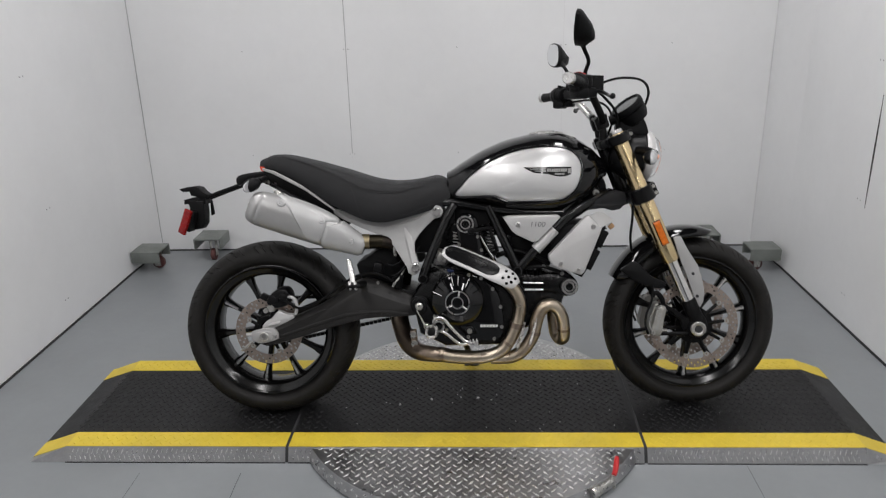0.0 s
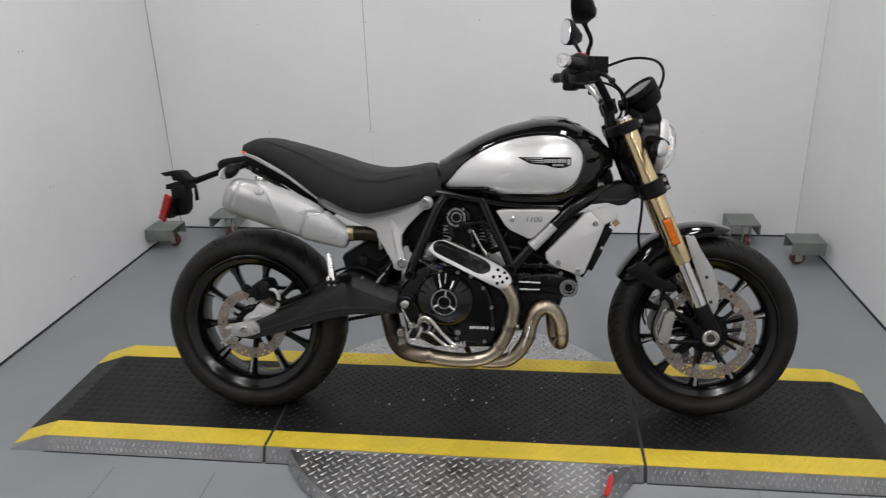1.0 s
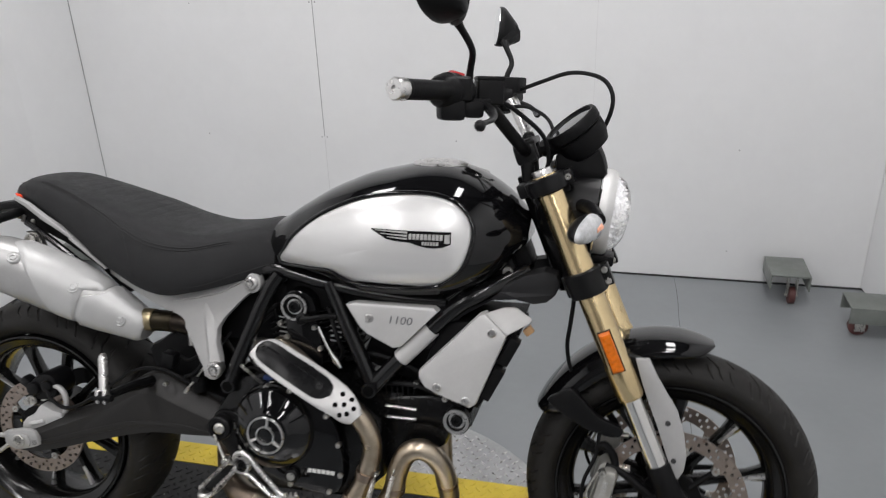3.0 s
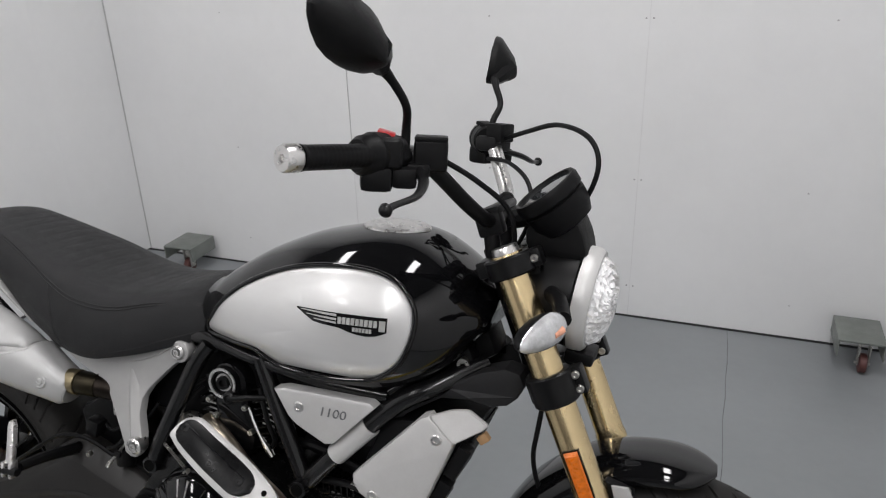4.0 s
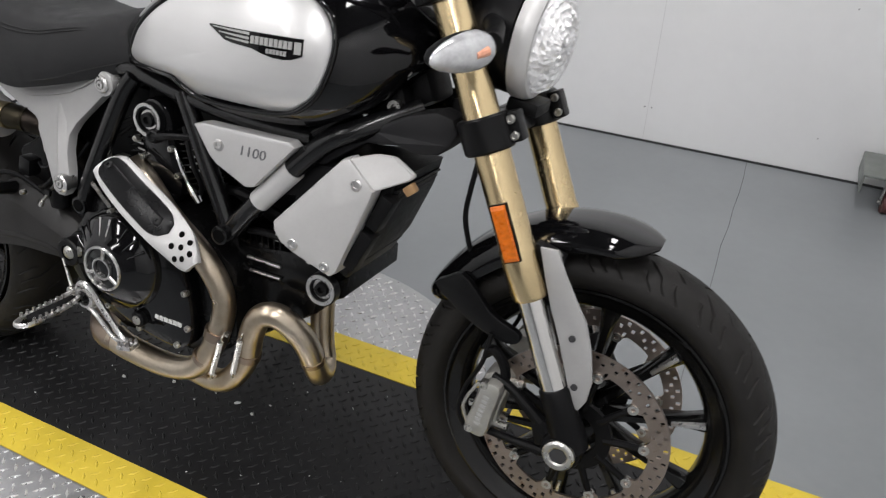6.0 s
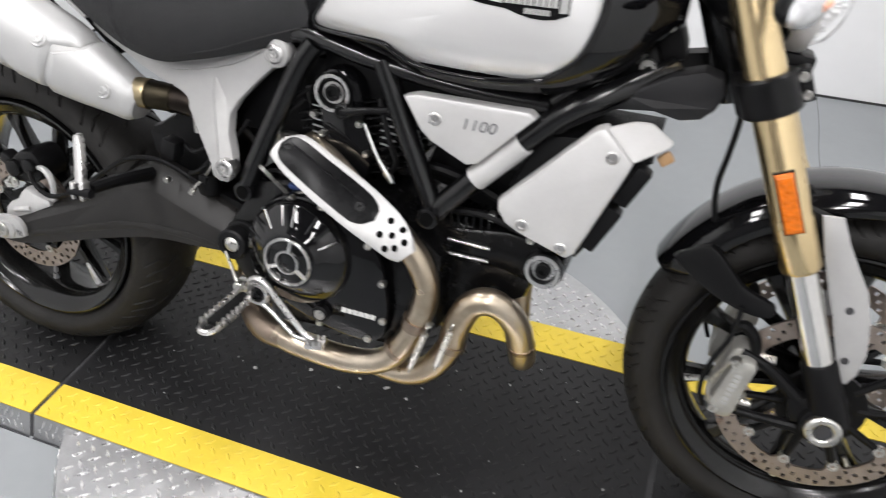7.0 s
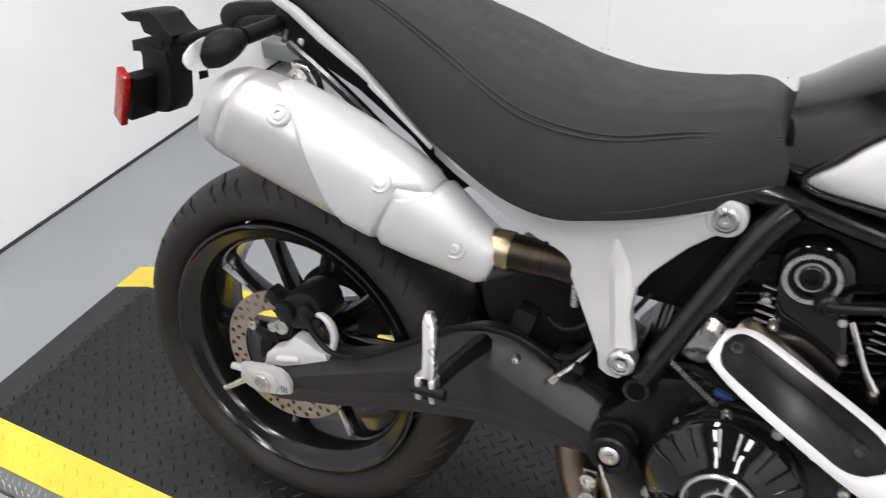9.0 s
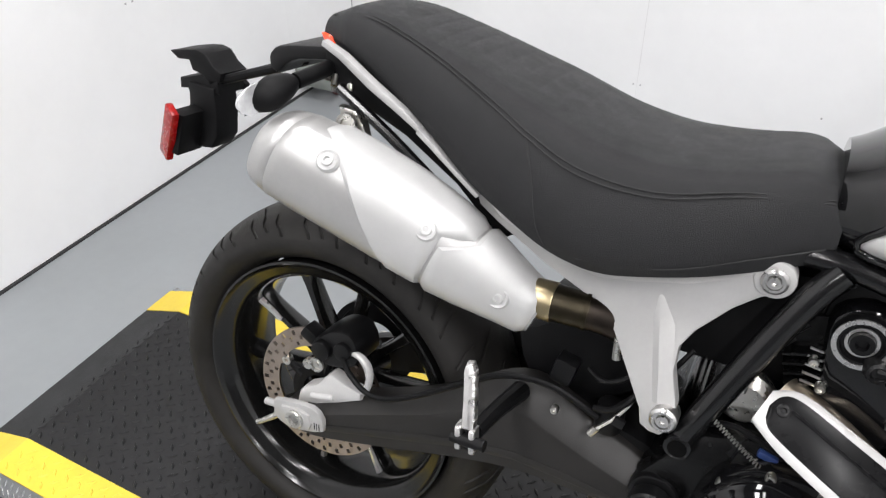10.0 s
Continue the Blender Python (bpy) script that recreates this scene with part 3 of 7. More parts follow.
def wheel(name, axle, r, width, rim_r, rim_w, grooves, label, phase, hub):
    """A cast wheel with ten slim spokes; returns it."""
    c = V(axle[0], 0, axle[1])
    bm = BM()
    hw = rim_w / 2
    prof = [(-hw, rim_r + 0.007), (-hw - 0.002, rim_r + 0.006), (-hw - 0.0025, rim_r + 0.002), (-hw + 0.001, rim_r - 0.001), (-hw + 0.006, rim_r - 0.006), (-hw + 0.010, rim_r - 0.018), (-hw + 0.020, rim_r - 0.028), (-0.012, rim_r - 0.034),
            (0.012, rim_r - 0.034), (hw - 0.020, rim_r - 0.028), (hw - 0.010, rim_r - 0.018), (hw - 0.006, rim_r - 0.006), (hw - 0.001, rim_r - 0.001), (hw + 0.0025, rim_r + 0.002), (hw + 0.002, rim_r + 0.006), (hw, rim_r + 0.007), (0, rim_r - 0.01)]
    add_lathe(bm, c, (0, 1, 0), prof, 96, closed=True)
    rim = part(name, bm, WHEEL_BLACK, bike, label, 50)
    ty = tyre_mesh(r, width, rim_r + 0.002, grooves, 3)
    bmesh.ops.translate(ty, verts=ty.verts[:], vec=c)
    part("tyre", ty, TYRE, rim, "black rubber tyre with curved tread grooves", 28)
    bm = BM()
    add_lathe(bm, c, (0, 1, 0), [(-hub[0], 0.016), (-hub[0], hub[1] * 0.7), (-hub[0] + 0.01, hub[1]), (-0.02, hub[1] * 0.9), (0.02, hub[1] * 0.9), (hub[0] - 0.01, hub[1]), (hub[0], hub[1] * 0.7), (hub[0], 0.016)], 40)
    part("hub", bm, WHEEL_BLACK, rim)
    for i in range(10):
        a = phase + i * math.pi / 5
        d, t = V(math.sin(a), 0, math.cos(a)), V(math.cos(a), 0, -math.sin(a))
        bm, rings = BM(), []
        r0, r1 = hub[1] * 0.7, rim_r - 0.028
        for k in range(6):
            f = k / 5
            rr = r0 + (r1 - r0) * f
            w_ = 0.0125 - 0.0035 * math.sin(math.pi * min(1, f * 1.1)) + (0.006 if k == 5 else 0)
            dp = 0.022 - 0.008 * f
            o = c + d * rr
            rings.append([o + t * (w_ * x) + V(0, dp * y, 0) for x, y in ((-1, -0.5), (-0.55, -1), (0.55, -1), (1, -0.5), (1, 0.5), (0.55, 1), (-0.55, 1), (-1, 0.5))])
        add_rings(bm, rings)
        spoke = part("spoke", bm, WHEEL_BLACK, rim)
    return rim


def machined_edge(rim, axle, rim_r, hub_r, phase, which):
    """Bare metal chamfers on some spokes, bright in the light."""
    c = V(axle[0], 0, axle[1])
    for i in which:
        a = phase + i * math.pi / 5
        d, t = V(math.sin(a), 0, math.cos(a)), V(math.cos(a), 0, -math.sin(a))
        bm = BM()
        p0, p1 = c + d * (rim_r - 0.085) + V(0, -0.0185, 0), c + d * (rim_r - 0.032) + V(0, -0.0165, 0)
        add_tube(bm, [p0, p1], [0.004, 0.007], 6, 0)
        part("machined_edge", bm, ALU, rim, "bare machined spoke edge")


rear = wheel("rear_wheel", RA, RR, 0.182, 0.232, 0.154, 17, "black ten-spoke rear wheel", radians(10), (0.06, 0.06))
front = wheel("front_wheel", FA, FR, 0.122, 0.236, 0.088, 20, "black ten-spoke front wheel", radians(4), (0.055, 0.045))
machined_edge(rear, RA, 0.232, 0.05, radians(10), (4, 5, 6, 8))
machined_edge(front, FA, 0.236, 0.04, radians(4), (1, 2, 4, 5, 7))


def brake_disc(name, c, r, r_in, v, holes, parent, arms, carrier_r, lobe):
    """A drilled disc ring on its black carrier."""
    bm = BM()
    seg, t = holes * 4, 0.005
    rows = [r_in + (r - r_in) * f for f in (0, 0.08, 0.27, 0.36, 0.58, 0.66, 0.90, 1)]
    sides = []
    for y in (v - t / 2, v + t / 2):
        loops = []
        for k, rr in enumerate(rows):
            ring = []
            for i in range(seg):
                a = 2 * math.pi * i / seg
                da = ((a - 0.2) * arms / (2 * math.pi) + 0.5) % 1.0 - 0.5
                da *= 2 * math.pi / arms * r_in
                q = rr - lobe * (1.0, 0.8, 0.25, 0, 0, 0, 0, 0)[k] * math.exp(-(da / 0.011) ** 4)
                ring.append(bm.verts.new((c[0] + q * math.sin(a), y, c[1] + q * math.cos(a))))
            loops.append(ring)
        sides.append(loops)
    gone = set()
    for i in range(seg):
        if i % 4 == 0:
            gone.add((3, i))
        if i % 4 == 2:
            gone.add((5, i))
        if i % 8 == 6:
            gone.add((1, i))
    for k in range(7):
        for i in range(seg):
            j = (i + 1) % seg
            if (k, i) in gone:
                a = [sides[0][k][i], sides[0][k][j], sides[0][k + 1][j], sides[0][k + 1][i]]
                b = [sides[1][k][i], sides[1][k][j], sides[1][k + 1][j], sides[1][k + 1][i]]
                for q in range(4):
                    bm.faces.new((a[q], a[(q + 1) % 4], b[(q + 1) % 4], b[q]))
                continue
            for s in (0, 1):
                lp = sides[s]
                bm.faces.new((lp[k][i], lp[k][j], lp[k + 1][j], lp[k + 1][i]))
    for k in (0, 7):
        for i in range(seg):
            j = (i + 1) % seg
            bm.faces.new((sides[0][k][i], sides[0][k][j], sides[1][k][j], sides[1][k][i]))
    d = part(name, bm, DISC, parent, "drilled steel brake disc", 30)
    bm = BM()
    cc = V(c[0], v, c[1])
    add_lathe(bm, cc, (0, 1, 0), [(-0.005, carrier_r * 0.62), (-0.005, carrier_r), (0.005, carrier_r), (0.005, carrier_r * 0.62)], 40, closed=True)
    part("carrier", bm, MATT_BLACK, d, "black disc carrier")
    for i in range(arms):
        a = 2 * math.pi * i / arms + 0.2
        e = V(math.sin(a), 0, math.cos(a))
        bm = BM()
        add_cyl(bm, cc + e * (carrier_r * 0.8), cc + e * (r_in - lobe), 0.0075, 0.0055, 8)
        part("carrier_arm", bm, MATT_BLACK, d)
    for i in range(arms):
        a = 2 * math.pi * i / arms + 0.2
        e = V(math.sin(a), 0, math.cos(a))
        bm = BM()
        add_lathe(bm, cc + e * (r_in - lobe * 0.55) + V(0, -0.0055, 0), (0, 1, 0), [(0, 0.004), (0, 0.0085), (0.011, 0.0085), (0.011, 0.004)], 14, closed=True)
        part("float_button", bm, STEEL, d, "plated disc button")
    return d


discs = [brake_disc("front_brake_disc", FA, 0.1575, 0.1265, v, 38, bike, 10, 0.066, 0.017) for v in (-0.078, 0.074)]
brake_disc("rear_brake_disc", RA, 0.1225, 0.088, -0.078, 28, bike, 5, 0.056, 0.012)
# the front wheel is steered a little to the left
STEER = pose(FA[0], 0.022, FA[1], 0, 0, 1.6) @ pose(-FA[0], 0, -FA[1])
for ob in [front, *front.children, *discs, *(c for d in discs for c in d.children)]:
    ob.data.transform(STEER)

# ---- fork, axle, front brake and mudguard ----
F0, F1 = V(1.215, 0, 1.004), V(1.486, 0, 0.395)
FD = (F1 - F0).normalized()
FN = V(-FD.z, 0, FD.x)          # forward, square to the fork


def fork_at(k, s, off=0.0):
    return F0 + (F1 - F0) * k + V(0, -0.096 if s < 0 else 0.120, 0) + FN * (off + (0.006 if s > 0 else 0))


for s in (-1, 1):
    bm = BM()
    add_lathe(bm, fork_at(0.0, s), FD, [(0, 0.024), (0, 0.026), (0.005, 0.0272), (0.400, 0.0272), (0.405, 0.0290), (0.480, 0.0290), (0.486, 0.026), (0.488, 0.021)], 32)
    leg = part("fork_tube", bm, GOLD, bike, "gold anodised upper fork tube")
    bm = BM()
    add_lathe(bm, fork_at(0.0, s) - FD * 0.012, FD, [(0, 0.012), (0.0, 0.021), (0.006, 0.023), (0.0125, 0.023)], 24)
    part("fork_cap", bm, ALU, leg, "bare aluminium fork cap")
    bm = BM()
    add_cyl(bm, fork_at(0.69, s), fork_at(0.98, s), 0.0215, seg=28)
    part("stanchion", bm, CHROME, bike, "polished fork stanchion")
    bm = BM()
    add_lathe(bm, fork_at(0.955, s), FD, [(0, 0.019), (0.0, 0.0235), (0.004, 0.0258), (0.05, 0.0262), (0.085, 0.030), (0.110, 0.029), (0.118, 0.02)], 28)
    add_cyl(bm, (FA[0], s * 0.117, FA[1]), (FA[0], s * 0.070, FA[1]), 0.034, seg=28, bevel=0.006)
    add_box(bm, (FA[0] - 0.028, s * 0.094, FA[1] + 0.016), (0.05, 0.028, 0.045), (0, -18, 0), 0.008)
    part("fork_foot", bm, MATT_BLACK, bike, "black cast fork foot")
    # clamp halves round each tube
    for k, h, nm in ((0.03, 0.034, "upper_clamp"), (0.345, 0.052, "lower_clamp")):
        bm = BM()
        p = fork_at(k, s)
        add_lathe(bm, p - FD * (h / 2), FD, [(0, 0.03), (0, 0.036), (0.003, 0.039), (h - 0.003, 0.039), (h, 0.036), (h, 0.03)], 32)
        q = p + FN * -0.02
        add_box(bm, (q + V(0, -s * 0.05, 0)), (0.05, 0.10, h * 0.9), (0, math.degrees(math.atan2(FD.x, -FD.z)) * -1, 0), 0.006)
        add_box(bm, p + FN * 0.042 + V(0, -s * 0.012, 0), (0.022, 0.03, h * 0.86), (0, -math.degrees(math.atan2(FD.x, -FD.z)), 0), 0.004)
        c = part(nm, bm, SATIN_BLACK, bike, "satin black fork clamp")
        bm = BM()
        for z in ((-0.012, 0.012) if h > 0.04 else (0,)):
            add_bolt(bm, p + FN * 0.043 + V(0, -0.004 if s < 0 else -0.026, 0) + FD * z, (0, -1, 0), 0.0068, 0.005)
        parts("clamp_bolt", bm, STEEL, c)
bm = BM()
add_box(bm, F0 + FD * 0.018 - FN * 0.035, (0.06, 0.16, 0.03), (0, -22, 0), 0.006)
part("top_bridge", bm, SATIN_BLACK, bike, "satin black top bridge")
bm = BM()
add_cyl(bm, F0 + FD * -0.01 - FN * 0.04, F0 + FD * 0.25 - FN * 0.045, 0.027, seg=24, bevel=0.004)
part("steering_head", bm, FRAME_BLACK, bike)

bm = BM()
add_lathe(bm, (FA[0], -0.131, FA[1]), (0, 1, 0), [(0.004, 0.0135), (0.001, 0.0155), (0.0, 0.018), (0, 0.023), (0.003, 0.0262), (0.012, 0.0262), (0.016, 0.015), (0.25, 0.015), (0.262, 0.02), (0.27, 0.01)], 32)
axle = part("front_axle", bm, STEEL, bike, "plated front axle")
# dark hex plug painting the shaded depth of the axle's socket
bm = BM()
add_lathe(bm, (FA[0], -0.1285, FA[1]), (0, 1, 0), [(0, 0.004), (0, 0.0145), (0.012, 0.0145), (0.012, 0.004)], 6)
part("axle_socket", bm, SEAM, axle)

# reflector on each fork tube
for s in (-1, 1):
    bm = BM()
    o = fork_at(0.562, s) + V(0, s * 0.0265, 0)
    rings = []
    for dy, k in ((0.0, 1.0), (0.006, 1.0), (0.009, 0.86)):
        rings.append([o + FD * (a * 0.043 * k) + FN * (b * 0.0115 * k) + V(0, s * dy, 0) for a, b in ((-1, -1), (-1, 1), (1, 1), (1, -1))])
    add_rings(bm, rings)
    rf = part("reflector", bm, ORANGE_LENS, bike, "amber rectangular reflector", 20)
    bm = BM()
    add_rings(bm, [[o + FD * (a * 0.045) + FN * (b * 0.0135) + V(0, s * dy, 0) for a, b in ((-1, -1), (-1, 1), (1, 1), (1, -1))] for dy in (-0.008, 0.004)])
    part("reflector_frame", bm, MATT_BLACK, rf)

# bare metal stays of the mudguard beside the wheel
for s in (-1, 1):
    bm = BM()
    add_plate(bm, [(1.416, 0.645), (1.443, 0.647), (1.462, 0.610), (1.482, 0.578), (1.504, 0.545), (1.520, 0.500), (1.530, 0.450), (1.527, 0.415), (1.517, 0.395), (1.506, 0.402), (1.490, 0.445), (1.468, 0.505), (1.445, 0.560), (1.432, 0.595)], -0.101, -0.096, 0.0015)
    if s > 0:
        for v in bm.verts:
            v.co.y = -v.co.y
    stay = part("mudguard_stay", bm, SUBFRAME_SILVER, bike, "bare grey aluminium mudguard stay")
    bm = BM()
    for p in ((1.488, 0.515), (1.505, 0.435)):
        add_cyl(bm, (p[0], s * 0.1035, p[1]), (p[0], s * 0.097, p[1]), 0.0055, seg=12)
    parts("stay_bolt", bm, SEAM, stay)

bm = BM()
rings = []
for i in range(29):
    f = i / 28
    f = f + 0.16 * math.sin(2 * math.pi * f) / (2 * math.pi)
    a = radians(-58 + 69.5 * f)
    tip = min(1.0, (1 - f) / 0.16)
    heel = min(1.0, f / 0.10)
    rr = 0.342 + 0.023 * math.sin(math.pi * min(1, f * 0.80)) ** 1.0 - 0.004 * (1 - tip)
    hw = 0.073 * (1 - 0.30 * (1 - heel) ** 2) * max(0.10, 1 - (1 - tip) ** 2.2) ** 0.5
    drop = 0.050 * (0.5 + 0.5 * heel) * (1 - 0.55 * max(0, f - 0.45) / 0.55) * max(0.06, 1 - (1 - tip) ** 2) ** 0.8
    d = V(math.sin(a), 0, math.cos(a))
    c = V(1.506, 0.008, 0.314)
    pr = []
    for k in range(15):
        b = math.pi * (k / 14 - 0.5)
        pr.append(c + d * (rr - drop * (1 - math.cos(b)) ** 1.5) + V(0, hw * math.sin(b), 0))
    for k in range(14, -1, -1):
        b = math.pi * (k / 14 - 0.5)
        pr.append(c + d * (rr - 0.005 - drop * (1 - math.cos(b)) ** 1.5) + V(0, (hw - 0.004) * math.sin(b), 0))
    rings.append(pr)
add_rings(bm, rings)
guard = part("front_mudguard", bm, GLOSS_BLACK, bike, "gloss black front mudguard", 50)
bm = BM()
for s in (-1, 1):
    add_box(bm, (1.425, s * 0.078, 0.625), (0.05, 0.022, 0.03), (0, 15, 0), 0.004)
parts("guard_bracket", bm, MATT_BLACK, guard)
for s in (-1, 1):
    bm = BM()
    add_plate(bm, [(1.242, 0.524), (1.262, 0.540), (1.290, 0.556), (1.318, 0.535), (1.345, 0.506), (1.372, 0.492), (1.398, 0.482), (1.402, 0.468), (1.390, 0.458), (1.360, 0.460), (1.328, 0.470), (1.300, 0.484), (1.268, 0.503)], s * 0.078, s * 0.066, 0.004, 2, lambda u, w: -s * 0.10 * max(0, 1.30 - u))
    part("guard_brace", bm, SATIN_BLACK, guard, "black brace from the mudguard's tail to the fork")
bm = BM()
add_bolt(bm, (1.44, -0.086, 0.632), (0, -1, 0), 0.008)
part("guard_bolt", bm, STEEL, guard)

# front calipers
for s in (-1, 1):
    bm = BM()
    o = V(1.364, s * 0.082, 0.349)
    add_plate(bm, [(1.352, 0.298), (1.374, 0.296), (1.383, 0.312), (1.388, 0.350), (1.396, 0.390), (1.388, 0.401), (1.372, 0.401), (1.360, 0.386), (1.352, 0.350), (1.342, 0.312)], -0.119, -0.088, 0.006, 2)
    add_plate(bm, [(1.340, 0.296), (1.380, 0.294), (1.392, 0.350), (1.402, 0.395), (1.380, 0.408), (1.358, 0.400), (1.346, 0.350)], -0.092, -0.050, 0.006, 2)
    if s > 0:
        for v in bm.verts:
            v.co.y = -v.co.y
    cal = part("front_caliper", bm, CALIPER_GREY, bike, "grey cast radial brake caliper")
    bm = BM()
    for z in (-0.042, 0.046):
        add_bolt(bm, o + V(-0.006 + z * 0.17, s * 0.029, z), (0, s, 0), 0.0085, 0.009)
        add_cyl(bm, o + V(0.006 + z * 0.17, 0, z), o + V(0.05 + z * 0.17, 0, z), 0.0075, seg=10)
    add_tube(bm, [o + V(-0.016, s * 0.03, -0.04), o + V(-0.028, s * 0.034, 0.0), o + V(-0.006, s * 0.034, 0.05)], 0.003, 8)
    parts("caliper_bolt", bm, STEEL, cal)
    bm = BM()
    for k in range(7):
        add_box(bm, o + V(0.0045 + (k - 3) * 0.0016, s * 0.0372, (k - 3) * 0.0088), (0.010, 0.001, 0.0055), (0, 10, 0))
    parts("caliper_mark", bm, PALE_INK, cal, "pale raised lettering bars", 0)
    bm = BM()
    add_tube(bm, [(1.372, s * 0.090, 0.402), (1.405, s * 0.094, 0.392), (1.450, s * 0.096, 0.360), (1.480, s * 0.096, 0.335)], [0.007, 0.008, 0.011, 0.014], 10, 4)
    add_tube(bm, [(1.360, s * 0.090, 0.297), (1.41, s * 0.096, 0.298), (1.475, s * 0.098, 0.300)], [0.007, 0.0065, 0.010], 10, 4)
    add_tube(bm, [(1.352, s * 0.08, 0.43), (1.366, s * 0.086, 0.445), (1.385, s * 0.086, 0.425), (1.392, s * 0.086, 0.40)], [0.007, 0.009, 0.009, 0.008], 10, 4)
    add_tube(bm, [(1.337, s * 0.105, 0.300), (1.326, s * 0.108, 0.33), (1.330, s * 0.100, 0.37), (1.350, s * 0.09, 0.42), (1.355, s * 0.08, 0.47)], 0.004, 8, 5)
    part("caliper_bracket", bm, MATT_BLACK, cal)
bm = BM()
add_tube(bm, [(1.285, -0.02, 0.80), (1.285, -0.05, 0.74), (1.281, -0.060, 0.69), (1.277, -0.058, 0.65), (1.281, -0.048, 0.61), (1.292, -0.040, 0.57)], 0.0045, 8)
part("brake_hose", bm, MATT_BLACK, bike, "black rubber brake hose")

# ---- headlight, front indicators, gauge ----
HD = V(0.985, 0, -0.11).normalized()
HC = V(1.325, 0, 0.924)
bm = BM()
add_lathe(bm, HC, HD, [(-0.125, 0.03), (-0.12, 0.055), (-0.09, 0.078), (-0.05, 0.086), (-0.006, 0.087)], 48)
lampb = part("headlight", bm, SATIN_BLACK, bike, "black round headlight bowl")
bm = BM()
add_lathe(bm, HC, HD, [(-0.002, 0.084), (-0.002, 0.0895), (0.008, 0.0905), (0.020, 0.0890), (0.026, 0.084), (0.026, 0.0775), (0.015, 0.075)], 48, closed=True)
part("headlight_ring", bm, SILVER_MATT, lampb, "satin silver headlight ring")
bm = BM()
rings = []
rnd = random.Random(11)
for k in range(15):
    r = 0.0765 * (1 - k / 14.3)
    sx = 0.022 + 0.020 * math.sin(math.pi / 2 * k / 14) + (0.0035 if k % 2 else 0)
    u_ = V(0, 1, 0)
    w_ = HD.cross(u_)
    rings.append([HC + HD * (sx + rnd.uniform(-0.0028, 0.0028)) + (u_ * math.cos(2 * math.pi * i / 64) + w_ * math.sin(2 * math.pi * i / 64)) * r for i in range(64)])
add_rings(bm, rings, cap=False)
refl = part("headlight_reflector", bm, BRIGHT, lampb, "faceted chrome reflector, whitened for the lamps it mirrors", 0)
bm = BM()
add_lathe(bm, HC, HD, [(0.020, 0.0772), (0.031, 0.0765), (0.045, 0.067), (0.055, 0.049), (0.0605, 0.026), (0.062, 0.0005)], 48)
lens = part("headlight_lens", bm, GLASS, lampb, "clear domed headlight glass")
lens.visible_shadow = False
bm = BM()
for s in (-1, 1):
    add_plate(bm, [(1.225, 0.985), (1.262, 0.995), (1.285, 0.93), (1.275, 0.86), (1.250, 0.86)], s * 0.072, s * 0.060, 0.003)
add_box(bm, (1.335, 0, 0.826), (0.05, 0.07, 0.022), (0, 6, 0), 0.006)
parts("headlight_bracket", bm, MATT_BLACK, lampb)

TEAR = [(0.0, 0.12), (0.06, 0.36), (0.18, 0.62), (0.36, 0.84), (0.56, 0.98), (0.72, 1.0), (0.86, 0.86), (0.95, 0.56), (1.0, 0.10)]
for s in (-1, 1):
    p0, p1 = V(1.295, s * 0.278, 0.914), V(1.333, s * 0.172, 0.925)
    ax = p1 - p0
    fw = V(0.96, 0, -0.05)
    bm, rings = BM(), []
    for f, w_ in TEAR:
        o = p0 + ax * f - fw * 0.006
        rings.append([o + fw * (0.021 * w_ * math.cos(a) * (1.6 if math.cos(a) < 0 else 0.4)) + V(0, 0, 0.0255 * w_ * math.sin(a)) for a in (2 * math.pi * j / 16 for j in range(16))])
    add_rings(bm, rings)
    ind = part("front_indicator", bm, MATT_BLACK, bike, "teardrop front indicator with a black back", 60)
    bm, rings = BM(), []
    for f, w_ in TEAR:
        o = p0 + ax * f - fw * 0.004
        rings.append([o + fw * (0.022 * w_ * max(0, math.cos(a)) - 0.005 * w_) + V(0, 0, 0.0262 * w_ * math.sin(a)) for a in (2 * math.pi * j / 20 for j in range(20))])
    add_rings(bm, rings)
    le = part("lens", bm, CLEAR_LENS, ind, "clear ribbed indicator lens", 60)
    bm = BM()
    add_tube(bm, [p0 + ax * 0.56 + fw * 0.0095, p0 + ax * 0.74 + fw * 0.0095 + V(0, 0, 0.003)], [0.005, 0.007], 10, 0)
    part("bulb", bm, BULB, ind, "pale amber bulb")
    bm = BM()
    add_tube(bm, [(1.292, s * 0.085, 0.945), (1.312, s * 0.125, 0.945), (1.328, s * 0.175, 0.932)], [0.014, 0.013, 0.014], 12, 3)
    part("stalk", bm, MATT_BLACK, ind)

GC, GD = V(1.266, -0.030, 1.093), V(-0.60, -0.22, 0.77).normalized()
bm = BM()
add_lathe(bm, GC, GD, [(-0.058, 0.03), (-0.052, 0.045), (-0.032, 0.054), (-0.010, 0.056), (-0.008, 0.053), (-0.003, 0.058), (0.012, 0.059), (0.018, 0.056), (0.018, 0.05), (0.012, 0.048)], 40)
gauge = part("gauge", bm, MATT_BLACK, bike, "round black instrument pod")
bm = BM()
add_lathe(bm, GC, GD, [(0.011, 0.049), (0.0135, 0.048), (0.014, 0.001)], 40)
part("gauge_glass", bm, DARK_GLASS, gauge, "dark gauge glass")
bm = BM()
add_tube(bm, [(1.205, -0.02, 1.05), (1.235, -0.03, 1.06), (1.25, -0.035, 1.07)], 0.018, 10, 3)
part("gauge_stay", bm, MATT_BLACK, gauge)

